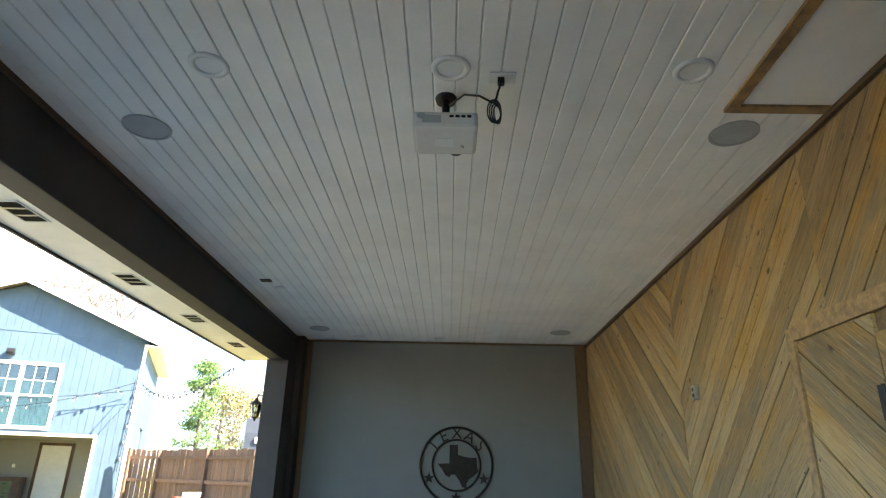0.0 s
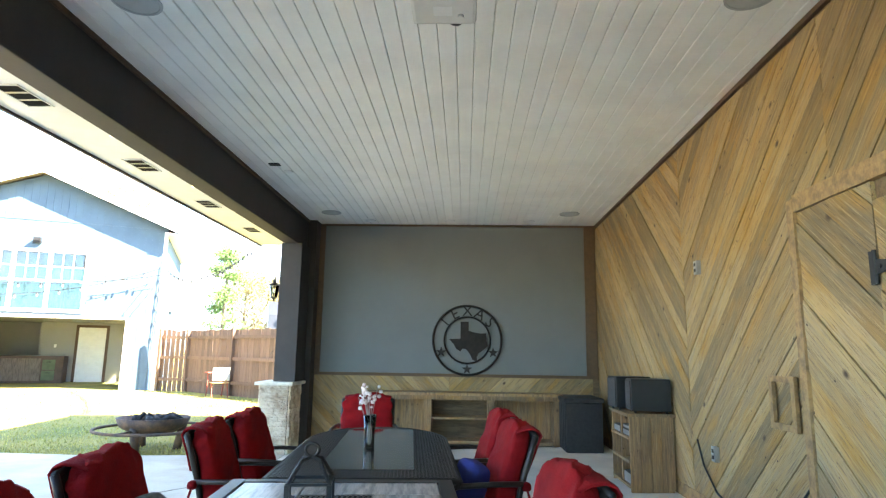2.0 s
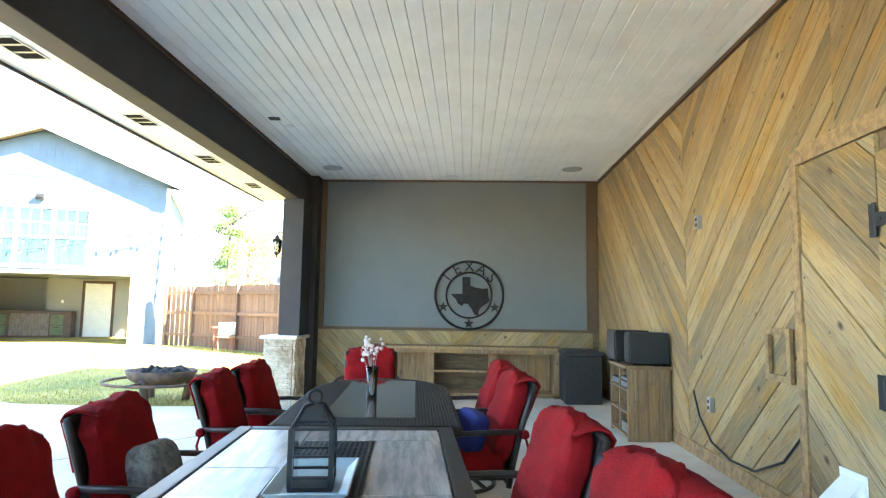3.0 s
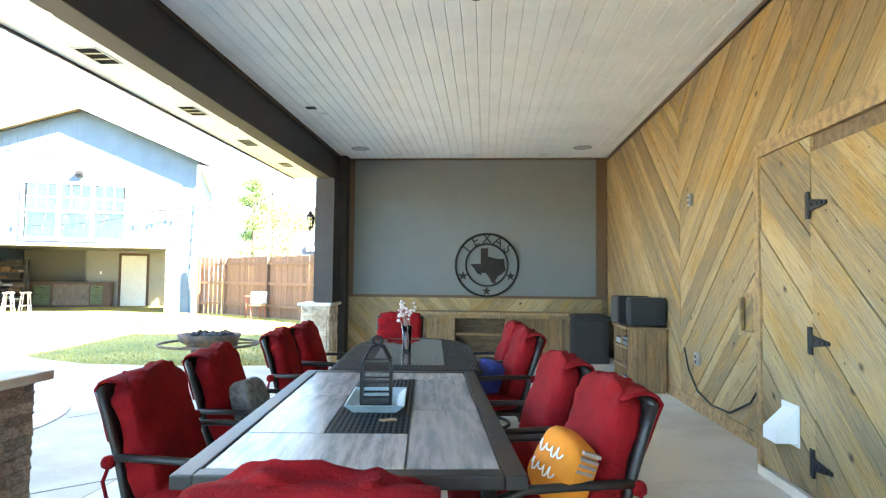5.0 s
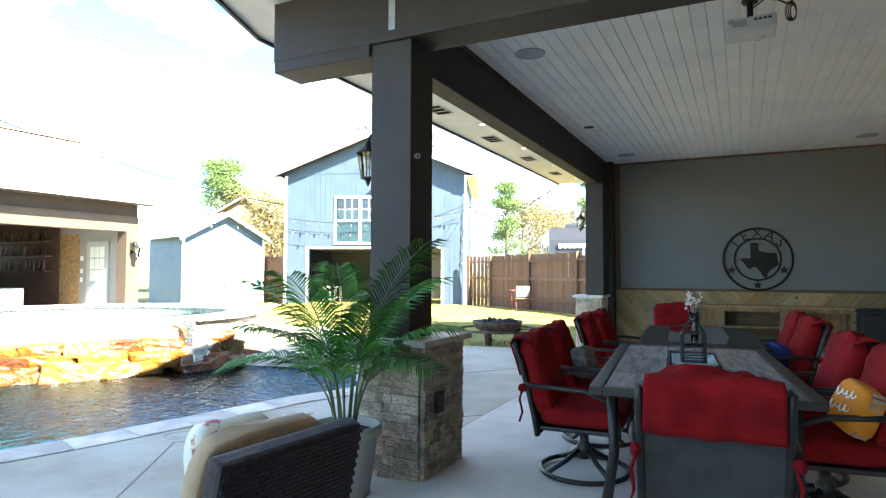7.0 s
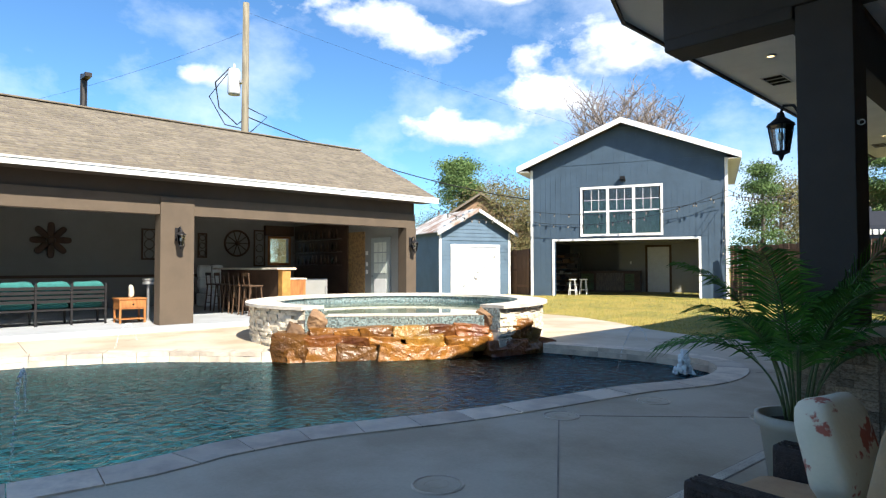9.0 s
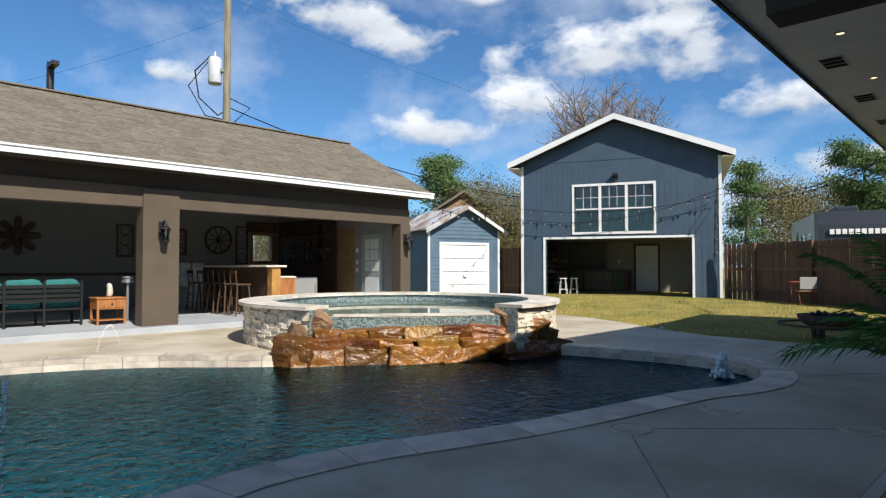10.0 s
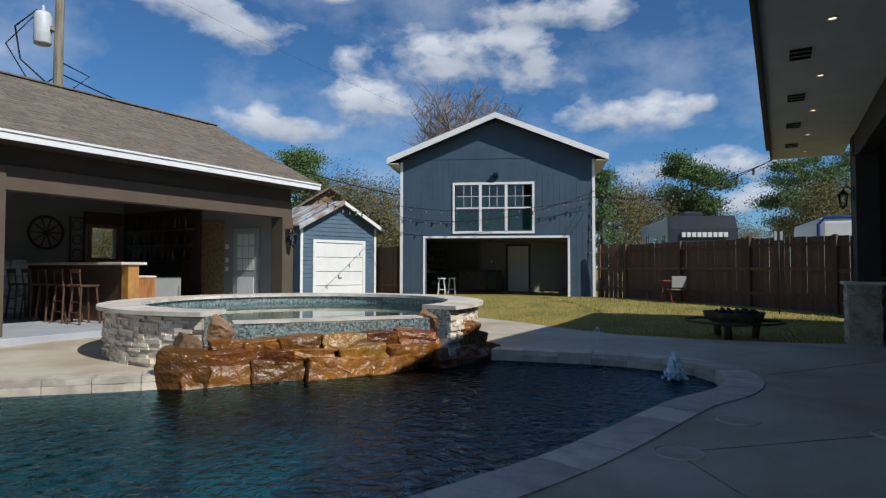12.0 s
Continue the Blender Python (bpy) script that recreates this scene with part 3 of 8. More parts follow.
diagonal_planks(wall_east, m_east, [(BACK - BUMP_Y, BUMP_Z - 0.1), (BACK - 1.85, BUMP_Z - 0.1), (BACK - 1.85, CEIL - 0.06), (BACK - BUMP_Y, CEIL - 0.06)], 45, 0.135, rng)
bm = boxed(WX - 0.028, WX + 0.001, BUMP_Y, BACK - 0.05, fz(WX) - 0.01, 0.238)
structure("baseboard", bm, M_TRIMWOOD, "rough timber baseboard under the plank wall", "baseboard")

# closet bump-out with a plank door on strap hinges
bm = boxed(BUMP_X, WX, -0.7, BUMP_Y, 0.18, BUMP_Z)
closet = structure("wall_closet", bm, M_BACKWOOD, "boxed-out closet front clad in diagonal boards", "wall")
structure("closet_curb", boxed(BUMP_X - 0.03, WX, -0.7, BUMP_Y + 0.02, 0.0, 0.178), M_CONC, "low concrete curb under the closet", "curb")
m_cl = Matrix.Translation((BUMP_X - 0.001, BUMP_Y, 0)) @ Matrix(((0, -1, 0, 0), (-1, 0, 0, 0), (0, 0, 1, 0), (0, 0, 0, 1)))
diagonal_planks(closet, m_cl, [(0.06, 0.2), (0.68, 0.2), (0.68, BUMP_Z - 0.08), (0.06, BUMP_Z - 0.08)], -40, 0.16, rng)
bm = boxed(BUMP_X - 0.035, BUMP_X - 0.001, BUMP_Y - 0.055, BUMP_Y + 0.012, 0.18, BUMP_Z)
box(bm, BUMP_X - 0.035, BUMP_X - 0.001, -0.7, BUMP_Y - 0.057, BUMP_Z - 0.075, BUMP_Z + 0.02)
structure("trim_closet", bm, M_TRIMWOOD, "rustic timber trim round the closet front", "trim")
door = thing("door_1", "closed diagonal plank closet door on black strap hinges", "door", Matrix.Translation((BUMP_X - 0.001, BUMP_Y - 0.69, 0)) @ m_cl.to_3x3().to_4x4(), kind="structure")
diagonal_planks(door, Matrix(), [(0.0, 0.2), (1.05, 0.2), (1.05, 2.1), (0.0, 2.1)], -41, 0.19, rng, name="door_plank", thick=0.028)


def strap_hinge(z):
    bm = boxed(-0.055, -0.012, 0.026, 0.034, z - 0.075, z + 0.075)
    v = [bm.verts.new(p) for p in ((0.0, 0.034, z + 0.034), (0.0, 0.034, z - 0.034), (0.17, 0.034, z - 0.010), (0.17, 0.034, z + 0.010),
                                   (0.0, 0.042, z + 0.034), (0.0, 0.042, z - 0.034), (0.17, 0.042, z - 0.010), (0.17, 0.042, z + 0.010))]
    for f in ((0, 1, 2, 3), (7, 6, 5, 4), (0, 4, 5, 1), (1, 5, 6, 2), (2, 6, 7, 3), (3, 7, 4, 0)):
        bm.faces.new([v[i] for i in f])
    tube(bm, [(-0.006, 0.04, z - 0.075), (-0.006, 0.04, z + 0.075)], 0.009)
    for dx in (0.03, 0.08, 0.13):
        tube(bm, [(dx, 0.04, z), (dx, 0.047, z)], 0.009, 6)
    part("hinge", bm, M_BLACK, door, "black strap hinge")


for z in (0.38, 1.05, 1.80):
    strap_hinge(z)

# wainscot boards under the panel, over the shelves
wains = structure("wainscot", boxed(-0.88, 3.42, BACK - 0.012, BACK - 0.003, 0.1, 1.058), M_BACKWOOD, "diagonal reclaimed boards under the grey panel", "wall panel")
m_n = Matrix.Translation((-0.88, BACK - 0.012, 0)) @ Matrix(((1, 0, 0, 0), (0, -1, 0, 0), (0, 0, 1, 0), (0, 0, 0, 1)))
diagonal_planks(wains, m_n, [(0.0, 0.1), (2.1, 0.1), (2.1, 1.05), (0.0, 1.05)], -45, 0.115, rng)
diagonal_planks(wains, m_n, [(2.105, 0.1), (4.3, 0.1), (4.3, 1.05), (2.105, 1.05)], 45, 0.13, rng)

# stone bases and posts
brick_rng = random.Random(7)
BRICKS = []
for k in range(6):
    bm = boxed(-0.5, 0.5, -0.5, 0.5, -0.5, 0.5)
    bmesh.ops.subdivide_edges(bm, edges=bm.edges[:], cuts=1, use_grid_fill=True)
    for v in bm.verts:
        if v.co.y > 0.2:
            v.co.y += brick_rng.uniform(-0.25, 0.35)
            v.co.x *= 0.985
            v.co.z *= 0.97
    BRICKS.append(mesh_of(bm, "brick", M_STONE))


def stone_face(parent, m, length, z0, z1, mw, mh, joined=None):
    """Courses of split-face stones over a face whose frame is m: x along, y out."""
    z = z0
    while z < z1 - 0.01:
        h = min(brick_rng.uniform(0.8, 1.2) * mh, z1 - z)
        if z1 - z - h < 0.02:
            h = z1 - z
        x = 0.0
        while x < length - 0.005:
            w = min(brick_rng.uniform(0.6, 1.5) * mw, length - x)
            if length - x - w < 0.03:
                w = length - x
            d = brick_rng.uniform(0.022, 0.034)
            mm = m @ Matrix.Translation((x + w / 2, d / 2, z + h / 2)) @ Matrix.Diagonal((w - 0.0022, d, h - 0.0022, 1))
            if joined is None:
                piece("brick", brick_rng.choice(BRICKS), parent, mm)
            else:
                tmp = bpy.data.meshes.new("tmp")
                b2 = B()
                b2.from_mesh(brick_rng.choice(BRICKS))
                b2.transform(mm)
                b2.to_mesh(tmp)
                b2.free()
                joined.from_mesh(tmp)
                bpy.data.meshes.remove(tmp)
            x += w
        z += h


def frames_of(x0, x1, y0, y1):
    """The four faces of a block: south, east, north, west."""
    return ((Matrix.Translation((x0, y0, 0)) @ Matrix(((1, 0, 0, 0), (0, -1, 0, 0), (0, 0, 1, 0), (0, 0, 0, 1))), x1 - x0),
            (Matrix.Translation((x1, y0, 0)) @ Matrix(((0, 1, 0, 0), (1, 0, 0, 0), (0, 0, 1, 0), (0, 0, 0, 1))), y1 - y0),
            (Matrix.Translation((x0, y1, 0)), x1 - x0),
            (Matrix.Translation((x0, y0, 0)) @ Matrix(((0, -1, 0, 0), (1, 0, 0, 0), (0, 0, 1, 0), (0, 0, 0, 1))), y1 - y0))


def column(x0, x1, y0, y1, px0, px1, py0, py1, top, near):
    c = thing("column", "stacked split-face stone base carrying a dark brown post", "column", kind="structure")
    part("base_core", boxed(x0 + 0.02, x1 - 0.02, y0 + 0.02, y1 - 0.02, -0.05, top), M_GROUT, c, "mortar core")
    for i, (m, length) in enumerate(frames_of(x0 + 0.02, x1 - 0.02, y0 + 0.02, y1 - 0.02)):
        if near and i < 2:
            stone_face(c, m, length, 0.0, top, 0.088, 0.054)
        else:
            bm = B()
            stone_face(c, m, length, 0.0, top, 0.11, 0.06, bm)
            part("stone_facing", bm, M_STONE, c, kind="stuff")
    part("cap", boxed(x0 - 0.05, x1 + 0.05, y0 - 0.05, y1 + 0.05, top, top + 0.045, bev=0.008), M_CAP, c, "pale travertine cap stone")
    part("post", boxed(px0, px1, py0, py1, top + 0.045, 2.95 if near else 2.985, bev=0.006), M_BROWN, c, "dark brown painted post")
    return c


column(-1.12, -0.62, 1.46, 2.11, -1.05, -0.735, 1.5, 1.82, 0.875, True)
column(-1.42, -0.98, 8.75, 9.35, -1.27, -0.96, 8.9, 9.4, 0.93, False)
co = thing("column_outlet", "dark weatherproof outlet box on the stone column", "outlet", pose(-0.60, 1.665, 0.49))
part("cover", boxed(-0.01, 0.025, -0.045, 0.045, -0.07, 0.07, bev=0.008), M_BRONZE, co)
part("hinge_bar", boxed(0.018, 0.030, -0.04, 0.04, 0.055, 0.068), M_BLACK, co)
bm = boxed(-1.25, -0.89, 9.45, BACK + 0.15, -0.1, CEIL)
structure("wall_return", bm, M_BROWN, "dark brown end post of the back wall", "wall")

# unseen two-storey block added behind the walk as main house, to shade deck and pool
bm = boxed(2.7, 10.0, -14.0, -0.9, 3.0, 9.3)
box(bm, 4.6, 10.0, -14.0, -0.9, -0.1, 3.0)
structure("shade_block", bm, M_STUCCO, "unseen stucco block added to shade the deck and pool", "house")
# slab added overhead, out of view, to hold sun and sky off the near deck
bm = boxed(-0.6, 2.7, -9.0, -0.82, 3.40, 3.5)
structure("shade_slab", bm, M_SOFFIT, "unseen overhead slab added to shade the near deck", "ceiling")

# ---- pool, deck and ground ----
POOL = smooth_loop([(-4.14, -1.7), (-4.17, -0.95), (-4.08, -0.25), (-3.85, 0.42), (-3.62, 1.12), (-3.44, 1.88), (-3.30, 2.6), (-3.14, 3.25), (-2.90, 3.85), (-2.83, 4.45),
                    (-3.0, 5.1), (-3.4, 5.55), (-4.2, 5.72), (-5.0, 5.62), (-5.9, 5.42), (-6.5, 5.2), (-7.0, 4.2), (-7.6, 2.8), (-8.25, 1.66), (-8.8, 1.08), (-9.4, 0.48),
                    (-9.9, -0.35), (-10.2, -1.25), (-10.3, -2.6), (-9.8, -4.3), (-8.3, -5.4), (-6.3, -5.3), (-4.6, -3.6)], 6)
WATER = -0.14
DECK = [(-14.0, -12), (-1.0, -12), (-1.0, 9.9), (-1.25, 8.9), (-1.9, 8.62), (-2.6, 8.5), (-3.5, 8.38), (-4.75, 8.42), (-5.9, 8.9), (-7.1, 9.75), (-8.3, 10.35), (-9.7, 10.85), (-12.0, 11.6), (-14.0, 12)]
COPE = offset_loop(POOL, 0.34)
bm = sheet_with_hole(B(), DECK, offset_loop(POOL, 0.30), 0.0)
deck = structure("deck", bm, M_DECK, "pale concrete pool deck with dark joints", "pavement")
bm = B()
for a, b in (((-0.99, 3.4), (-2.9, 1.6)), ((-2.9, 1.5), (-1.0, -1.2)), ((-2.52, 5.0), (-1.0, 7.2)), ((-10.3, 3.0), (-12.7, 3.4)), ((-9.9, 8.2), (-12.4, 9.4)), ((-10.7, -1.0), (-13, -0.8))):
    a, b = Vector((*a, 0)), Vector((*b, 0))
    d = (b - a).normalized() * 0.006
    q = [(a.x - d.y, a.y + d.x), (a.x + d.y, a.y - d.x), (b.x + d.y, b.y - d.x), (b.x - d.y, b.y + d.x)]
    prism(bm, q, -0.01, 0.003)
structure("deck_joint", bm, M_CONCDARK, "thin control joints across the deck", "pavement joint")

# shell of the pool
bm = B()
rows = [(0.0, -0.06), (0.0, -0.30), (0.05, -1.15), (0.5, -1.45)]
loops = []
for off, z in rows:
    loops.append([bm.verts.new((x, y, z)) for x, y in offset_loop(POOL, -off)])
n = len(POOL)
for u, v in zip(loops, loops[1:]):
    for i in range(n):
        bm.faces.new((u[i], u[(i + 1) % n], v[(i + 1) % n], v[i]))
bmesh.ops.triangle_fill(bm, edges=[e for e in bm.edges if e.verts[0] in set(loops[-1]) and e.verts[1] in set(loops[-1])], use_beauty=True)
structure("pool_shell", bm, M_PLASTER, "teal plastered swimming pool shell", "swimming pool")
bm = B()
vs = [bm.verts.new((x, y, WATER)) for x, y in offset_loop(POOL, -0.004)]
es = [bm.edges.new((vs[i], vs[(i + 1) % n])) for i in range(n)]
bmesh.ops.triangle_fill(bm, edges=es, use_beauty=True)
water = structure("water", bm, M_WATER, "rippled clear blue pool water", "water")
water.visible_shadow = False

# coping stones and waterline tiles, one by one
lens = [0.0]
ins = offset_loop(POOL, -0.02)
for i in range(n):
    lens.append(lens[-1] + (Vector(POOL[(i + 1) % n]) - Vector(POOL[i])).length)


def along(loop, s):
    s = s % lens[-1]
    i = max(k for k in range(n) if lens[k] <= s + 1e-9)
    f = (s - lens[i]) / (lens[i + 1] - lens[i])
    a, b = loop[i], loop[(i + 1) % n]
    return (a[0] + (b[0] - a[0]) * f, a[1] + (b[1] - a[1]) * f)


coping = thing("coping", "travertine coping stones round the pool edge", "coping", kind="structure")
tiles = thing("waterline_tile", "beige stone tiles along the pool waterline", "tile", kind="structure")
crng = random.Random(3)
count = int(lens[-1] / 0.46)
ds = lens[-1] / count
for k in range(count):
    s0, s1 = k * ds + 0.004, (k + 1) * ds - 0.004
    mid = along(POOL, (s0 + s1) / 2)
    if mid[1] > 1.9 and mid[0] < -6.1:
        continue
    q = [along(ins, s0), along(COPE, s0), along(COPE, (s0 + s1) / 2), along(COPE, s1), along(ins, s1), along(ins, (s0 + s1) / 2)]
    h = 0.012 + crng.uniform(-0.002, 0.002)
    part("coping_stone", prism(B(), q, -0.05, h), M_COPING, coping)
    q = [along(ins, s0), along(POOL, s0), along(POOL, s1), along(ins, s1)]
    part("tile", prism(B(), q, -0.21, -0.053), M_COPING, tiles)

# ground to the horizon, rising a little towards the garage
def gz(x, y):
    k = min(1.0, max(0.0, (y - 9.0) / 7.0))
    return -0.03 + 0.21 * k * k * (3 - 2 * k)


xs = [-3000, -600, -150, -60, -30, -20, -14.0, -11.0, -10.0, -8.6, -7.2, -5.8, -4.4, -3.0, -2.2, -1.6, -0.8, 0.6, 2, 3.4, 6, 10, 20, 60, 200, 3000]
ys = [-3000, -300, -60, -20, -12, -6.2, 6.6, 7.6, 8.4, 9.2, 10, 10.8, 11.6, 12.4, 13.2, 14, 14.8, 15.6, 16.4, 18, 20, 24, 30, 60, 200, 600, 3000]
bm = B()
gv = {(i, j): bm.verts.new((x, y, gz(x, y) - (0.05 if y < 8 else 0))) for i, x in enumerate(xs) for j, y in enumerate(ys)}
for i in range(len(xs) - 1):
    for j in range(len(ys) - 1):
        if xs[i] >= -11.0 and xs[i + 1] <= -2.2 and ys[j] >= -6.2 and ys[j + 1] <= 6.6:
            continue
        bm.faces.new((gv[i, j], gv[i + 1, j], gv[i + 1, j + 1], gv[i, j + 1]))
structure("ground", bm, M_GRASS, "dry dormant lawn and bare earth", "ground")

# grass blades
grng = random.Random(11)
verts, faces = [], []
def inside(p, poly):
    r = False
    for (x0, y0), (x1, y1) in zip(poly, poly[1:] + poly[:1]):
        if (y0 > p[1]) != (y1 > p[1]) and p[0] < (x1 - x0) * (p[1] - y0) / (y1 - y0) + x0:
            r = not r
    return r


LAWN = [(-12.0, 11.7), (-9.7, 10.87), (-8.3, 10.37), (-7.1, 9.77), (-5.9, 8.92), (-4.75, 8.44), (-3.5, 8.4), (-2.6, 8.52), (-1.9, 8.64), (-1.3, 8.9), (-1.25, 13.9), (-6.9, 18.2), (-8.0, 18.3), (-14.4, 16.4)]
for _ in range(52000):
    x, y = grng.uniform(-14, -1.2), 8.35 + 9.9 * grng.random() ** 1.5
    if not inside((x, y), LAWN):
        continue
    a, h, w = grng.uniform(0, 6.28), grng.uniform(0.02, 0.055), grng.uniform(0.004, 0.009)
    z = gz(x, y)
    c, s = math.cos(a) * w, math.sin(a) * w
    dx, dy = grng.uniform(-0.03, 0.03), grng.uniform(-0.03, 0.03)
    k = len(verts)
    verts += [(x - c, y - s, z - 0.005), (x + c, y + s, z - 0.005), (x + dx, y + dy, z + h)]
    faces.append((k, k + 1, k + 2))
me = bpy.data.meshes.new("grass")
me.from_pydata(verts, [], faces)
me.materials.append(M_BLADE)
tagged(new("grass", me), "short winter lawn grass, tan and green", "grass", kind="stuff")

# round drain covers and the slot drain
def drain_cover(x, y):
    t = thing("drain_cover", "round pale plastic deck drain cover", "drain cover", Matrix.Translation((x, y, 0)), "deck drain covers")
    part("rim", ring(B(), (0, 0, 0.002), 0.15, 0.008, 28, 6), M_COPING, t)
    part("lid", lathe(B(), [(0, 0.006), (0.06, 0.006), (0.065, 0.003), (0.075, 0.003), (0.08, 0.006), (0.135, 0.006), (0.14, 0.0)], 28), M_DECK, t)


for x, y in ((-2.92, 1.56), (-2.64, 2.66), (-2.46, -0.33), (-1.64, 2.73)):
    drain_cover(x, y)
t = thing("slot_drain", "narrow slotted deck drain with grey plastic grate", "drain", Matrix.Translation((-1.36, 1.1, 0)) @ pose(0, 0, 0, 0, 0, -3))
part("channel", boxed(-0.045, 0.045, -2.4, 1.6, -0.02, 0.002), M_CONCDARK, t)
bm = B()
for k in range(130):
    box(bm, -0.035, 0.035, -2.38 + 0.0305 * k, -2.38 + 0.0305 * k + 0.017, 0.002, 0.007)
part("grate", bm, M_CAP, t, "pale slotted grate", kind="stuff")

# ---- spa ----
SC, SR = Vector((-8.95, 4.75)), 2.85
spa = thing("spa", "raised round stone spa with mosaic tiled inside", "spa", Matrix.Translation((SC.x, SC.y, 0)))
A0, A1 = radians(-4), radians(289)
def arc_wall(bm, r0, r1, z0, z1, a0, a1, n=72):
    rows = []
    for i in range(n + 1):
        a = a0 + (a1 - a0) * i / n
        c, s = math.cos(a), math.sin(a)
        rows.append([bm.verts.new((r * c, r * s, z)) for r, z in ((r0, z0), (r1, z0), (r1, z1), (r0, z1))])
    for u, v in zip(rows, rows[1:]):
        for j in range(4):
            bm.faces.new((u[j], u[(j + 1) % 4], v[(j + 1) % 4], v[j]))
    bm.faces.new(rows[0])
    bm.faces.new(rows[-1][::-1])
    return bm


part("spa_wall", arc_wall(B(), 2.35, 2.72, -0.05, 0.62, A0, A1), material("pale_mortar", (0.55, 0.49, 0.40), 0.9, bump=0.3), spa, "mortar core of the spa wall")
arng = random.Random(5)
bm = B()
z = 0.0
while z < 0.60:
    h = min(arng.uniform(0.03, 0.06), 0.62 - z)
    a = A0
    while a < A1 - 0.01:
        w = min(arng.uniform(0.025, 0.085), A1 - a)
        b2 = arc_wall(B(), 2.70, 2.745 + arng.uniform(-0.016, 0.036), z + 0.0012, z + h - 0.0012, a + 0.0006, a + w - 0.0006, 2)
        tmp = bpy.data.meshes.new("tmp")
        b2.to_mesh(tmp)
        b2.free()
        bm.from_mesh(tmp)
        bpy.data.meshes.remove(tmp)
        a += w
    z += h
M_STONEI = material("ledger_stone", (0.74, 0.67, 0.54), 0.85, vary=0.14, scale=5.0, bump=0.8, fine=22, second=(0.58, 0.49, 0.37), island=0.22)
part("stone_facing", bm, M_STONEI, spa, "pale ledger stone facing", kind="stuff")
ncap = 20
for k in range(ncap):
    a0, a1 = A0 + (A1 - A0) * k / ncap, A0 + (A1 - A0) * (k + 1) / ncap
    part("cap_stone", arc_wall(B(), 2.30, 2.85, 0.62, 0.67, a0 + 0.001, a1 - 0.001, 5), M_CAP, spa)
# mosaic: small tiles on the inside of the ring and on the spillway
def mosaic(bm, path, z0, z1, size=0.028):
    verts, faces = [], []
    length = sum((Vector(b) - Vector(a)).length for a, b in zip(path, path[1:]))
    for a, b in zip(path, path[1:]):
        a, b = Vector((*a, 0)), Vector((*b, 0))
        L2 = (b - a).length
        nx = max(1, int(L2 / size))
        t = (b - a) / nx
        nr = Vector((t.y, -t.x, 0)).normalized() * 0.004
        nz = max(1, int((z1 - z0) / size))
        dz = (z1 - z0) / nz
        for i in range(nx):
            for j in range(nz):
                p = a + t * (i + 0.06) + nr
                q = a + t * (i + 0.94) + nr
                k = len(verts)
                verts += [(p.x, p.y, z0 + dz * (j + 0.06)), (q.x, q.y, z0 + dz * (j + 0.06)), (q.x, q.y, z0 + dz * (j + 0.94)), (p.x, p.y, z0 + dz * (j + 0.94))]
                faces.append((k, k + 1, k + 2, k + 3))
    me = bpy.data.meshes.new("mosaic")
    me.from_pydata(verts, [], faces)
    bm.from_mesh(me)
    bpy.data.meshes.remove(me)
    return bm


inner = [(2.345 * math.cos(A1 + (A0 - A1) * i / 90), 2.345 * math.sin(A1 + (A0 - A1) * i / 90)) for i in range(91)]
part("mosaic_band", mosaic(B(), inner, 0.45, 0.62, 0.022), M_TILE, spa, "glittering grey-green mosaic tiles", kind="stuff")
pa, pb = Vector((2.36 * math.cos(A1), 2.36 * math.sin(A1))), Vector((2.36 * math.cos(A0), 2.36 * math.sin(A0)))
dd = (pb - pa).normalized()
dn = Vector((dd.y, -dd.x))
dam = [pa, pa + dn * 0.16 + dd * 0.06, pb + dn * 0.16 - dd * 0.06, pb]
part("dam_wall", prism(B(), [(p.x, p.y) for p in (pa - dn * 0.10, pa + dn * 0.155, pb + dn * 0.155, pb - dn * 0.10)], -0.05, 0.505), M_GROUT, spa, "spillway wall")
part("dam_cap", prism(B(), [(p.x, p.y) for p in (pa - dn * 0.11 + dd * 0.1, pa + dn * 0.175 + dd * 0.1, pb + dn * 0.175 - dd * 0.1, pb - dn * 0.11 - dd * 0.1)], 0.505, 0.53), M_CAP, spa, "pale spillway cap")
o1, o2 = pa + dn * 0.158, pb + dn * 0.158
part("dam_mosaic", mosaic(B(), [(o1.x, o1.y), (o2.x, o2.y)], 0.28, 0.505, 0.022), M_TILE, spa, "glittering mosaic spillway tiles", kind="stuff")
for a in (A0, A1):
    c, s = math.cos(a), math.sin(a)
    p, q = (2.78 * c, 2.78 * s), (2.32 * c, 2.32 * s)
    off = Vector((s, -c)) * 0.006 if a == A0 else Vector((-s, c)) * 0.006
    path = [(p[0] + off.x, p[1] + off.y), (q[0] + off.x, q[1] + off.y)]
    part("end_mosaic", mosaic(B(), path if a == A1 else path[::-1], 0.28, 0.62, 0.022), M_TILE, spa, kind="stuff")
M_SPAPLASTER = material("pale_spa_plaster", (0.17, 0.28, 0.28), 0.7, vary=0.1, scale=1.5, bump=0.2)
part("spa_floor", lathe(B(), [(0, 0.06), (2.36, 0.06)], 48), M_SPAPLASTER, spa, "teal plaster spa floor")
spa_water = part("spa_water", lathe(B(), [(0, 0.50), (2.34, 0.50)], 64), M_SPAWATER, spa, "still clear water")
spa_water.visible_shadow = False

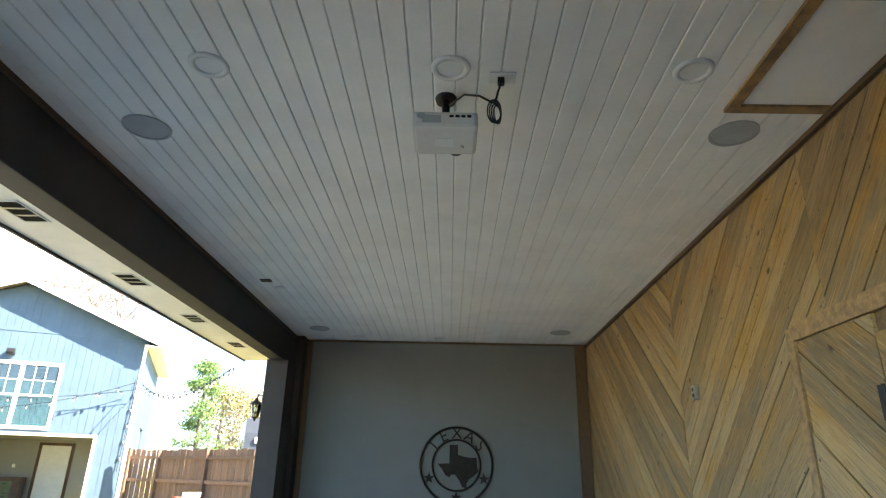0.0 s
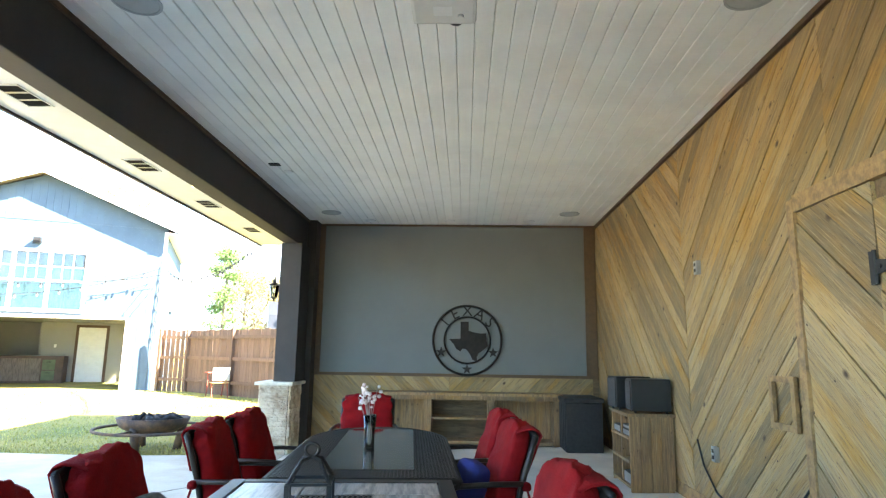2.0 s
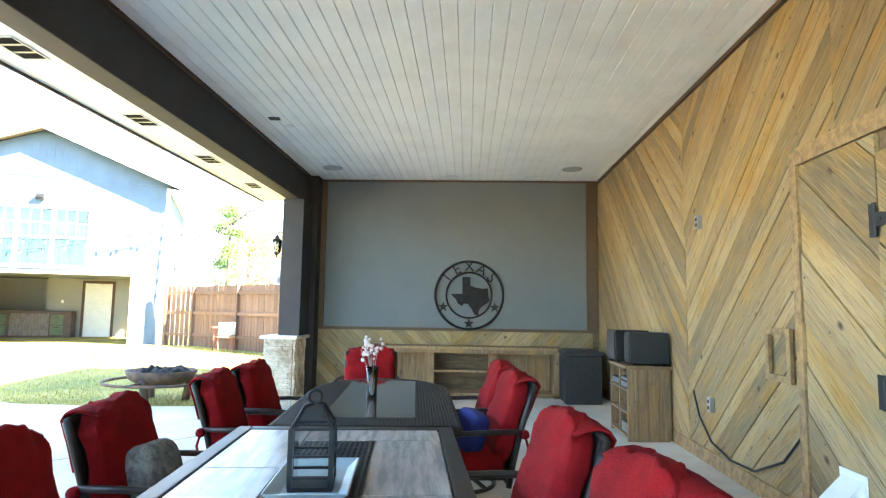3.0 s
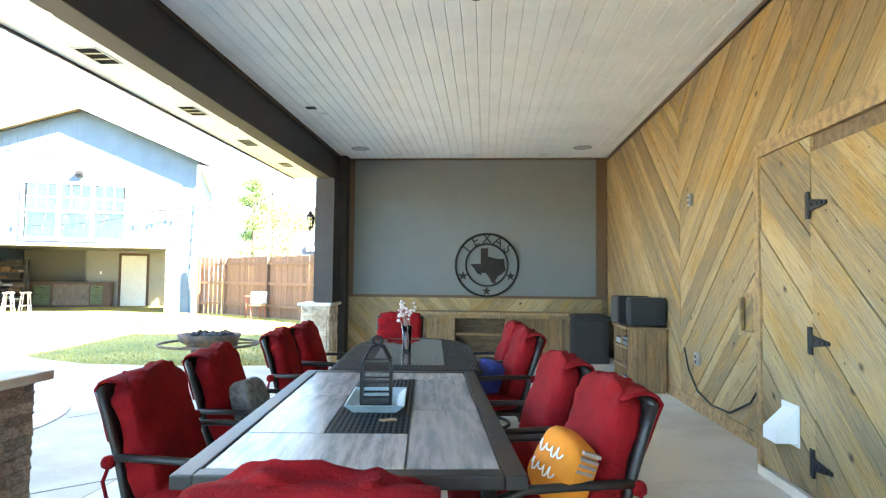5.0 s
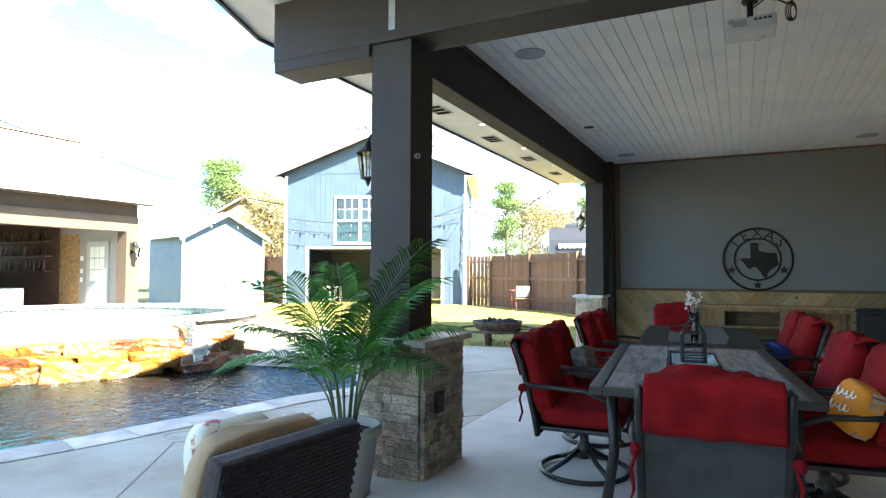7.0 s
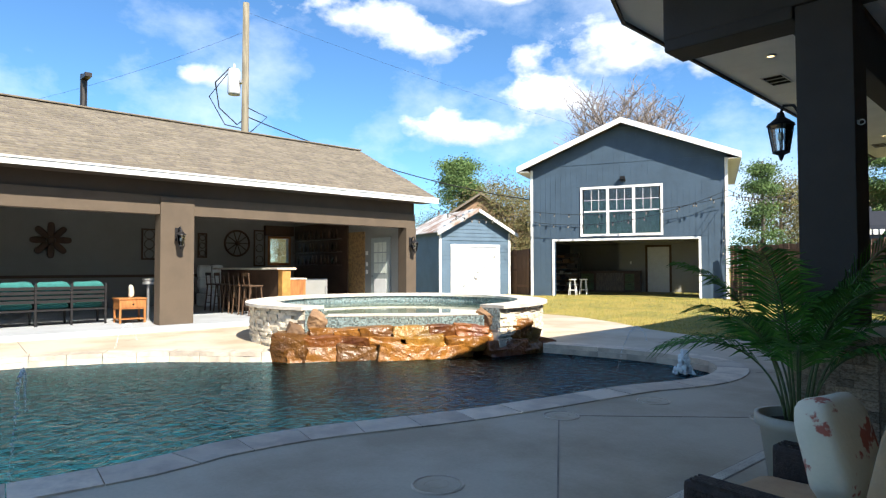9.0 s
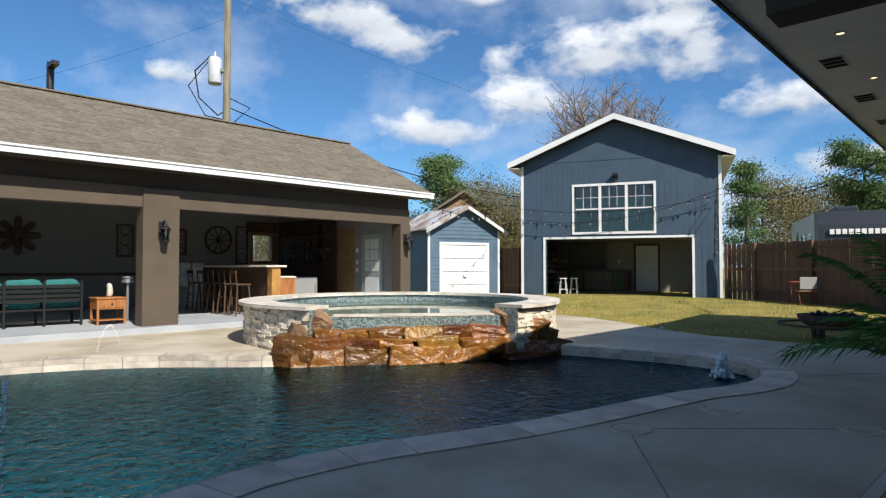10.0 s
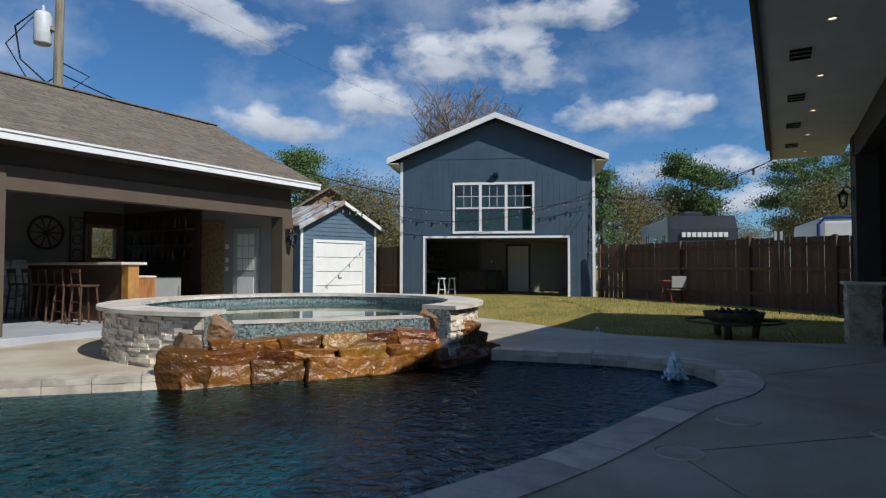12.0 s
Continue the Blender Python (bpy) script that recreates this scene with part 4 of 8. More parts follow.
# ---- garage with a gable front ----
GY = 22.0
garage = thing("garage", "navy board-sided garage with white trim and open door", "garage", Matrix.Translation((-11.3, 17.45, 0.17)) @ pose(0, 0, 0, 0, 0, GY), kind="structure")
GW, GE, GP, GD = 3.52, 5.02, 6.42, 6.5          # half width, eave and peak heights, depth
holes = [(GW - 2.58, GW + 2.56, -0.1, 2.11), (GW - 1.49, GW + 1.31, 2.36, 4.05)]
bm = wall_with_holes(B(), 2 * GW, -0.2, GE, 0.15, holes, Matrix.Translation((-GW, 0, 0)))
v = [bm.verts.new(p) for p in ((-GW, 0, GE), (GW, 0, GE), (0, 0, GP), (-GW, 0.15, GE), (GW, 0.15, GE), (0, 0.15, GP))]
for f in ((0, 1, 2), (5, 4, 3), (0, 3, 4, 1), (1, 4, 5, 2), (2, 5, 3, 0)):
    bm.faces.new([v[i] for i in f])
part("front_wall", bm, M_NAVY, garage, "navy grooved siding")
k = -GW + 0.2
while k < GW:          # vertical grooved boards
    lo = 2.22 if -2.7 < k < 2.7 else -0.15
    hi = GP - abs(k) * (GP - GE) / GW - 0.03
    for a, b in ([(lo, 2.26), (4.16, hi)] if -1.72 < k < 1.40 else [(lo, hi)]):
        if b > a:
            part("siding_board", boxed(k, min(k + 0.193, GW - 0.12), -0.008, -0.001, a, b), M_NAVY, garage)
    k += 0.2
part("belt_board", boxed(-GW, GW, -0.022, -0.009, GE - 0.02, GE + 0.02), M_NAVY, garage)
side = wall_with_holes(B(), GD, -0.2, GE, 0.15, [(2.4, 4.0, 1.0, 2.6)], Matrix(((0, -1, 0, GW), (1, 0, 0, 0), (0, 0, 1, 0), (0, 0, 0, 1))))
part("side_wall", side, M_NAVY, garage)
part("side_wall", boxed(-GW, -GW + 0.15, 0.15, GD, -0.2, GE), M_NAVY, garage)
part("rear_wall", boxed(-GW, GW, GD, GD + 0.15, -0.2, GE), M_INWALL, garage, "pale interior rear wall")
part("inner_wall", boxed(-0.9, GW - 0.15, 5.2, 5.3, -0.05, 2.9), M_INWALL, garage, "pale interior partition")
part("upper_floor", boxed(-GW + 0.15, GW - 0.15, 0.15, GD, 2.18, 2.34), M_INWALL, garage, "pale garage ceiling")
part("floor_slab", boxed(-GW, GW, -0.5, GD, -0.2, -0.02), M_CONC, garage, "concrete slab floor")
for s in (-1, 1):
    bm = B()
    x1, z1 = s * (GW + 0.42), GE - 0.42 * (GP - GE) / GW
    v = [bm.verts.new(p) for p in ((0, -0.45, GP + 0.06), (x1, -0.45, z1 + 0.06), (x1, GD + 0.4, z1 + 0.06), (0, GD + 0.4, GP + 0.06),
                                   (0, -0.45, GP + 0.16), (x1, -0.45, z1 + 0.16), (x1, GD + 0.4, z1 + 0.16), (0, GD + 0.4, GP + 0.16))]
    for f in ((3, 2, 1, 0), (4, 5, 6, 7), (0, 1, 5, 4), (1, 2, 6, 5), (2, 3, 7, 6), (3, 0, 4, 7)):
        bm.faces.new([v[i] for i in f])
    part("roof", bm, M_SHINGLE, garage, "shingle roof slope")
    bm = B()
    v = [bm.verts.new(p) for p in ((0, -0.48, GP - 0.03), (x1, -0.48, z1 - 0.05), (x1, -0.45, z1 - 0.05), (0, -0.45, GP - 0.03),
                                   (0, -0.48, GP + 0.17), (x1, -0.48, z1 + 0.17), (x1, -0.45, z1 + 0.17), (0, -0.45, GP + 0.17))]
    for f in ((3, 2, 1, 0), (4, 5, 6, 7), (0, 1, 5, 4), (1, 2, 6, 5), (2, 3, 7, 6), (3, 0, 4, 7)):
        bm.faces.new([v[i] for i in f])
    part("bargeboard", bm, M_WHITE, garage, "white bargeboard")
    part("eave_fascia", boxed(min(x1, x1 - s * 0.03), max(x1, x1 - s * 0.03), -0.45, GD + 0.4, z1 - 0.06, z1 + 0.055), M_WHITE, garage, "white eave fascia")
    bm = boxed(min(s * GW, x1 - s * 0.03), max(s * GW, x1 - s * 0.03), -0.44, GD + 0.3, z1 - 0.05, z1 - 0.03)
    part("eave_soffit", bm, M_WHITE, garage, "white soffit")
    part("corner_trim", boxed(min(s * GW, s * (GW - 0.10)), max(s * GW, s * (GW - 0.10)), -0.03, -0.0085, -0.2, GE - 0.1), M_WHITE, garage, "white corner board")
bm = boxed(-2.66, -2.58, -0.035, 0.0, -0.15, 2.19)
box(bm, 2.56, 2.64, -0.035, 0.0, -0.15, 2.19)
box(bm, -2.58, 2.56, -0.035, 0.0, 2.11, 2.19)
part("door_trim", bm, M_WHITE, garage, "white garage door casing")
win = part("window", boxed(-1.57, 1.39, -0.04, -0.009, 4.05, 4.14), M_WHITE, garage, "white triple window with divided panes")
bm = boxed(-1.57, 1.39, -0.05, -0.009, 2.27, 2.36)
box(bm, -1.57, -1.49, -0.04, -0.009, 2.36, 4.05)
box(bm, 1.31, 1.39, -0.04, -0.009, 2.36, 4.05)
for k in (1, 2):
    xk = -1.49 + 2.8 * k / 3
    box(bm, xk - 0.05, xk + 0.05, -0.03, 0.05, 2.36, 4.05)
part("window_frame", bm, M_WHITE, win)
for k in range(3):
    x0 = -1.49 + 2.8 * k / 3 + 0.05
    x1 = x0 + 2.8 / 3 - 0.10
    for z0, z1 in ((2.38, 3.18), (3.23, 4.03)):
        part("pane", boxed(x0, x1, 0.02, 0.026, z0, z1), M_GLASS, win)
    bm = boxed(x0, x1, 0.0, 0.04, 3.18, 3.23)
    for j in (1, 2):
        box(bm, x0 + (x1 - x0) * j / 3 - 0.008, x0 + (x1 - x0) * j / 3 + 0.008, 0.005, 0.019, 3.23, 4.03)
    for zc in (3.63,):
        box(bm, x0, x1, 0.006, 0.018, zc - 0.008, zc + 0.008)
    part("muntin", bm, M_WHITE, win)
M_GREEN = material("green_curtain", (0.24, 0.46, 0.39), 0.8, vary=0.15, scale=3, stretch=(6, 1, 1))
part("curtain", boxed(-1.46, 1.28, 0.06, 0.07, 2.37, 3.6), M_GREEN, win, "dark green curtain behind the glass")
bm = boxed(-0.10, 0.10, -0.16, -0.009, 4.30, 4.36)
box(bm, -0.09, 0.09, -0.20, -0.05, 4.36, 4.46)
part("flood_light", bm, M_BLACK, garage, "dark wall flood light")
# inside the garage
M_DARKWOOD = material("dark_bench_wood", (0.09, 0.05, 0.03), 0.6, vary=0.15, scale=3.0, bump=0.2)
part("workbench", boxed(-3.2, 0.1, 4.5, 5.15, -0.02, 0.95, bev=0.01), M_DARKWOOD, garage, "long dark workbench")
M_OLIVE = material("olive_cabinet_paint", (0.10, 0.13, 0.055), 0.6, vary=0.1, bump=0.1)
M_BENCHFRONT = material("worn_bench_boards", (0.20, 0.15, 0.11), 0.7, vary=0.2, scale=4, stretch=(6, 1, 1), bump=0.2)
part("bench_front", boxed(-1.80, -0.60, 4.480, 4.497, 0.08, 0.86, bev=0.004), M_BENCHFRONT, garage, "worn timber bench front")
for x0, x1 in ((-2.45, -1.90), (-0.55, -0.15)):
    for z0, z1 in ((0.10, 0.44), (0.47, 0.82)):
        part("bench_drawer", boxed(x0, x1, 4.470, 4.497, z0, z1, bev=0.008), M_OLIVE, garage, "olive green drawer front")
        part("drawer_pull", boxed((x0 + x1) / 2 - 0.08, (x0 + x1) / 2 + 0.08, 4.455, 4.469, z1 - 0.09, z1 - 0.07), M_BLACK, garage, "dark drawer pull")
part("wall_socket", boxed(-0.42, -0.34, 5.185, 5.198, 1.25, 1.37), M_WHITE, garage, "white wall socket")
M_LIGHTDOOR = material("white_door_paint", (0.66, 0.66, 0.63), 0.5, vary=0.03)
part("inner_door", boxed(0.35, 1.25, 5.13, 5.195, -0.02, 2.0, bev=0.01), M_LIGHTDOOR, garage, "white interior door")
bm = boxed(0.25, 0.345, 5.15, 5.195, -0.02, 2.1)
box(bm, 1.255, 1.35, 5.15, 5.195, -0.02, 2.1)
box(bm, 0.345, 1.255, 5.15, 5.195, 2.005, 2.1)
part("door_casing", bm, M_DARKWOOD, garage)
bm = B()
for j in range(1, 4):
    box(bm, GW - 0.1, GW - 0.06, 2.4 + 0.4 * j - 0.02, 2.4 + 0.4 * j + 0.02, 1.0, 2.6)
for j in range(1, 4):
    box(bm, GW - 0.1, GW - 0.06, 2.4, 4.0, 1.0 + 0.4 * j - 0.02, 1.0 + 0.4 * j + 0.02)
part("side_window_grid", bm, M_WHITE, garage)


def bar_stool(parent, x, y, h, mat):
    s = thing("stool", "small pale metal stool standing in the garage", "stool", garage.matrix_world @ Matrix.Translation((x, y, -0.02)), "garage stools")
    part("seat", lathe(B(), [(0, h), (0.16, h), (0.17, h - 0.02), (0.16, h - 0.04), (0, h - 0.04)], 20), mat, s)
    for a in (45, 135, 225, 315):
        c, q = math.cos(radians(a)), math.sin(radians(a))
        part("leg", tube(B(), [(0.2 * c, 0.2 * q, 0), (0.12 * c, 0.12 * q, h - 0.03)], 0.014), mat, s)
    part("foot_ring", ring(B(), (0, 0, 0.22), 0.17, 0.008), mat, s)


rack = thing("storage_rack", "dark storage rack stacked with flat boxes, in the garage", "shelf", garage.matrix_world @ Matrix.Translation((-2.75, 2.9, -0.02)))
for x in (-0.55, 0.55):
    for y in (-0.2, 0.2):
        part("upright", boxed(x - 0.02, x + 0.02, y - 0.02, y + 0.02, 0, 1.75), M_BLACK, rack)
rk = random.Random(31)
for k in range(7):
    z = 0.10 + 0.24 * k
    part("shelf", boxed(-0.53, 0.53, -0.2, 0.2, z, z + 0.02), M_DARKWOOD, rack)
for k in range(7):
    z = 0.121 + 0.24 * k
    x = -0.50
    while x < 0.36:
        w, h = rk.uniform(0.16, 0.36), rk.uniform(0.07, 0.19)
        bx = thing("flat_box", "small storage box on the garage rack", "box", garage.matrix_world @ Matrix.Translation((-2.75 + x, 2.9, -0.02 + z)), "boxes on the rack")
        part("carton", boxed(0, min(w, 0.50 - x), -0.16, 0.15, 0, h, bev=0.006), rk.choice((M_BLACK, M_DARKWOOD, M_TRIMDARK, M_INWALL)), bx)
        part("lid", boxed(-0.004, min(w, 0.50 - x) + 0.004, -0.164, 0.154, h - 0.03, h + 0.004, bev=0.003), M_BLACK, bx)
        x += w + 0.03
bar_stool(garage, -2.1, 1.0, 0.66, M_WHITE)
bar_stool(garage, -1.75, 1.4, 0.66, M_WHITE)

# ---- pool house ----
PX, PYAW = -12.75, 1.5
ph = thing("pool_house", "brown stucco pool house with shingle roof, open front", "pool house", Matrix.Translation((PX, 2.0, 0)) @ pose(0, 0, 0, 0, 0, -PYAW), kind="structure")
# local: x out of the front, y along the front; ends at Y0 and Y1
Y0, Y1, PD = -9.0, 6.35, 6.6
HB, HT, ET = 2.38, 2.76, 3.10
part("floor_slab", boxed(-PD, 0.30, Y0, Y1, -0.05, 0.11, bev=0.01), material("painted_porch_slab", (0.40, 0.42, 0.44), 0.7, vary=0.06, scale=1.5), ph, "grey painted porch slab")
part("header", boxed(-0.28, 0.0, Y0, Y1, HB, HT), M_STUCCO, ph, "brown stucco header beam")
# the eave's shadow on the upper wall is painted as a darker band
part("upper_wall", boxed(-0.28, -0.04, Y0, Y1, HT, ET + 0.02), M_STUCCOSHADE, ph, "brown stucco wall with eave shade in its colour")
for a, b in ((-0.43, 0.25), (6.0, 6.35), (-6.9, -6.3), (-9.0, -8.7)):
    part("pillar", boxed(-0.32, 0.05, a, b, -0.05, HB - 0.002 if a > 5 else HT - 0.02, bev=0.012), M_STUCCO, ph, "square brown stucco pillar")
# opaque pale panes: daylight seen through the door glass is put into the colour
M_DAYLITPANE = material("daylit_pane_paint", (0.72, 0.76, 0.68), 0.15, vary=0.05, scale=4.0, bump=0.0)
part("rear_wall", wall_with_holes(B(), Y1 - Y0, 0, ET, 0.15, [(14.25, 14.95, 1.45, 2.3)], Matrix(((0, -1, 0, -PD), (1, 0, 0, Y0), (0, 0, 1, 0), (0, 0, 0, 1)))), M_INWALL, ph, "pale grey interior wall")
part("end_wall", boxed(-PD, -0.33, Y1 - 0.15, Y1 - 0.002, 0, ET), M_INWALL, ph)
part("end_wall", boxed(-PD, -0.33, Y0, Y0 + 0.15, 0, ET), M_INWALL, ph)
part("gable_siding", boxed(-PD, -0.33, Y1, Y1 + 0.02, 0.1, ET), M_STUCCOSHADE, ph)
part("inner_ceiling", boxed(-PD, -0.281, Y0, Y1, ET - 0.02, ET + 0.02), M_INWALL, ph, "pale interior ceiling")
RX, RZ, EX = -3.3, 5.05, 0.50
bm = B()
for x_edge, z_edge in ((EX, 3.16), (-PD - 0.65, 3.16)):
    # courses of shingles stepping up to the ridge
    ncs = 26
    srng = random.Random(9)
    for c in range(ncs):
        f0, f1 = c / ncs, (c + 1.25) / ncs
        xa, xb2 = x_edge + (RX - x_edge) * f0, x_edge + (RX - x_edge) * min(1, f1)
        za, zb = z_edge + (RZ - z_edge) * f0, z_edge + (RZ - z_edge) * min(1, f1)
        y = Y0 - 0.4
        while y < Y1 + 0.38:
            w = min(srng.uniform(0.18, 0.42), Y1 + 0.4 - y)
            t = srng.uniform(0.010, 0.022)
            q = [bm.verts.new(p) for p in ((xa, y, za + 0.04 + t), (xa, y + w, za + 0.04 + t), (xb2, y + w, zb + 0.04), (xb2, y, zb + 0.04), (xa, y, za + 0.04), (xa, y + w, za + 0.04))]
            bm.faces.new((q[0], q[1], q[2], q[3]))
            bm.faces.new((q[0], q[4], q[5], q[1]))
            y += w
roof = part("roof", bm, M_SHINGLE, ph, "brown laminated asphalt shingles", kind="stuff")
bm = B()
v = [bm.verts.new((x, y, z)) for y in (Y0 - 0.4, Y1 + 0.4) for x, z in ((EX, 3.16), (RX, RZ), (-PD - 0.65, 3.16), (-PD - 0.65, 3.10), (RX, RZ - 0.08), (EX, 3.10))]
for f in ((0, 1, 2, 3, 4, 5), (11, 10, 9, 8, 7, 6), (0, 6, 7, 1), (1, 7, 8, 2), (2, 8, 9, 3), (3, 9, 10, 4), (4, 10, 11, 5), (5, 11, 6, 0)):
    bm.faces.new([v[i] for i in f])
part("roof_deck", bm, M_STUCCOSHADE, ph)
part("ridge_cap", boxed(RX - 0.12, RX + 0.12, Y0 - 0.4, Y1 + 0.4, RZ + 0.03, RZ + 0.07, bev=0.015), M_SHINGLE, ph)
part("fascia", boxed(EX - 0.005, EX + 0.025, Y0 - 0.42, Y1 + 0.42, 3.06, 3.20), M_WHITE, ph, "white fascia board")
part("gutter_edge", boxed(EX + 0.025, EX + 0.05, Y0 - 0.42, Y1 + 0.42, 3.17, 3.205), M_WHITE, ph)
part("eave_soffit", boxed(-0.04, EX - 0.005, Y0 - 0.3, Y1 + 0.3, 3.07, 3.09), M_STUCCOSHADE, ph)
# inside: plank feature wall, dark bar wall, counter
part("bar_back", boxed(-6.5, -3.1, Y1 - 0.20, Y1 - 0.152, 0.11, 2.75), M_DARKWOOD, ph, "dark bar back panel")
part("end_plank_panel", boxed(-3.05, -2.2, Y1 - 0.19, Y1 - 0.152, 0.11, 2.38), M_TRIMWOOD, ph, "rustic plank end panel")
part("wood_strip", boxed(-PD + 0.002, -PD + 0.04, -9, 3.0, 1.0, 1.08), M_DARKWOOD, ph, "dark chair rail")
dr = part("french_door", boxed(-1.82, -0.90, Y1 - 0.20, Y1 - 0.153, 0.13, 2.16), material("grey_green_door_paint", (0.34, 0.38, 0.37), 0.5, vary=0.04), ph, "pale grey nine-pane glazed door")
for r in range(3):
    for c in range(3):
        part("pane", boxed(-1.66 + 0.21 * c, -1.48 + 0.21 * c, Y1 - 0.208, Y1 - 0.202, 1.12 + 0.31 * r, 1.40 + 0.31 * r), M_DAYLITPANE, dr)
part("lower_panel", boxed(-1.66, -1.06, Y1 - 0.212, Y1 - 0.201, 0.33, 0.95, bev=0.004), M_WHITE, dr)
part("door_knob", lathe(B(), [(0, 0), (0.03, 0.01), (0.03, 0.04), (0, 0.05)], 14, Matrix.Translation((-1.75, Y1 - 0.20, 1.02)) @ pose(0, 0, 0, 90)), M_GALV, dr, "metal door knob", True)

# ---- lap-sided shed with a white roller door ----
shed = thing("shed", "slate blue lap-sided shed with white roller door", "shed", Matrix.Translation((-16.4, 14.9, 0.1)) @ pose(0, 0, 0, 0, 0, 72), kind="structure")
SW, SE, SP, SD = 1.58, 2.62, 3.47, 3.2
bm = boxed(-SW, SW, 0.0, SD, -0.1, SE)
v = [bm.verts.new(p) for p in ((-SW, 0, SE), (SW, 0, SE), (0, 0, SP), (-SW, SD, SE), (SW, SD, SE), (0, SD, SP))]
for f in ((0, 1, 2), (5, 4, 3), (0, 3, 4, 1), (1, 4, 5, 2), (2, 5, 3, 0)):
    bm.faces.new([v[i] for i in f])
part("wall", bm, M_BLUE, shed, "slate blue walls")
bm = B()
z = 0.0
while z < SP - 0.1:
    hw = SW if z < SE else SW * (SP - z) / (SP - SE)
    for a, b in ((-hw, -1.12), (1.12, hw)) if z < 2.1 else ((-hw, hw),):
        if b - a > 0.05:
            v = [bm.verts.new(p) for p in ((a, -0.022, z), (b, -0.022, z), (b, -0.004, z + 0.15), (a, -0.004, z + 0.15), (a, -0.002, z), (b, -0.002, z))]
            bm.faces.new((v[0], v[1], v[2], v[3]))
            bm.faces.new((v[0], v[4], v[5], v[1]))
    if z < SE - 0.1:
        v = [bm.verts.new(p) for p in ((-SW - 0.022, 0, z), (-SW - 0.022, SD, z), (-SW - 0.004, SD, z + 0.15), (-SW - 0.004, 0, z + 0.15), (-SW - 0.002, 0, z), (-SW - 0.002, SD, z))]
        bm.faces.new((v[0], v[1], v[2], v[3]))
        bm.faces.new((v[0], v[4], v[5], v[1]))
    z += 0.15
part("lap_siding", bm, M_BLUE, shed, kind="stuff")
M_TIN = material("weathered_metal_roof", (0.52, 0.53, 0.53), 0.5, metal=0.3, vary=0.15, scale=1.5, second=(0.28, 0.19, 0.14), bump=0.1)
for s in (-1, 1):
    bm = B()
    x1, z1 = s * (SW + 0.25), SE - 0.25 * (SP - SE) / SW
    v = [bm.verts.new(p) for p in ((0, -0.3, SP + 0.03), (x1, -0.3, z1 + 0.03), (x1, SD + 0.2, z1 + 0.03), (0, SD + 0.2, SP + 0.03),
                                   (0, -0.3, SP + 0.07), (x1, -0.3, z1 + 0.07), (x1, SD + 0.2, z1 + 0.07), (0, SD + 0.2, SP + 0.07))]
    for f in ((3, 2, 1, 0), (4, 5, 6, 7), (0, 1, 5, 4), (1, 2, 6, 5), (2, 3, 7, 6), (3, 0, 4, 7)):
        bm.faces.new([v[i] for i in f])
    for k in range(8):
        yk = -0.25 + k * 0.5
        d = Vector((x1, 0, z1)) - Vector((0, 0, SP))
        tube(bm, [(0, yk, SP + 0.08), (x1, yk, z1 + 0.08)], 0.018, 6)
    part("roof", bm, M_TIN, shed, "rusty ribbed metal roof")
    bm = B()
    v = [bm.verts.new(p) for p in ((0, -0.33, SP - 0.08), (x1, -0.33, z1 - 0.08), (x1, -0.301, z1 - 0.08), (0, -0.301, SP - 0.08),
                                   (0, -0.33, SP + 0.05), (x1, -0.33, z1 + 0.05), (x1, -0.301, z1 + 0.05), (0, -0.301, SP + 0.05))]
    for f in ((3, 2, 1, 0), (4, 5, 6, 7), (0, 1, 5, 4), (1, 2, 6, 5), (2, 3, 7, 6), (3, 0, 4, 7)):
        bm.faces.new([v[i] for i in f])
    part("bargeboard", bm, M_WHITE if s > 0 else M_TIN, shed)
    part("corner_trim", boxed(s * SW - 0.05, s * SW + 0.05, -0.04, -0.023, -0.1, SE - 0.05), M_WHITE, shed)
bm = boxed(-1.12, -1.0, -0.04, -0.002, -0.1, 2.1)
box(bm, 1.0, 1.12, -0.04, -0.002, -0.1, 2.1)
box(bm, -1.0, 1.0, -0.04, -0.002, 2.0, 2.1)
part("door_casing", bm, M_WHITE, shed)
for k in range(4):
    part("door_panel", boxed(-1.0, 1.0, -0.028, -0.002, -0.05 + 0.51 * k, 0.44 + 0.51 * k, bev=0.008), M_WHITE, shed)
part("handle", boxed(-0.06, 0.06, -0.05, -0.029, 0.70, 0.74), M_BLACK, shed)

# ---- board fence ----
fence = thing("fence", "brown cedar board fence with posts and rails", "fence", kind="structure")
PICK = [mesh_of(boxed(-0.068, 0.068, -0.009, 0.009, 0, 1.83 + d), "board", M_FENCE) for d in (0, 0.012, -0.012)]
POST = mesh_of(boxed(-0.045, 0.045, -0.045, 0.045, 0, 1.86), "post", M_FENCE)
frng = random.Random(8)


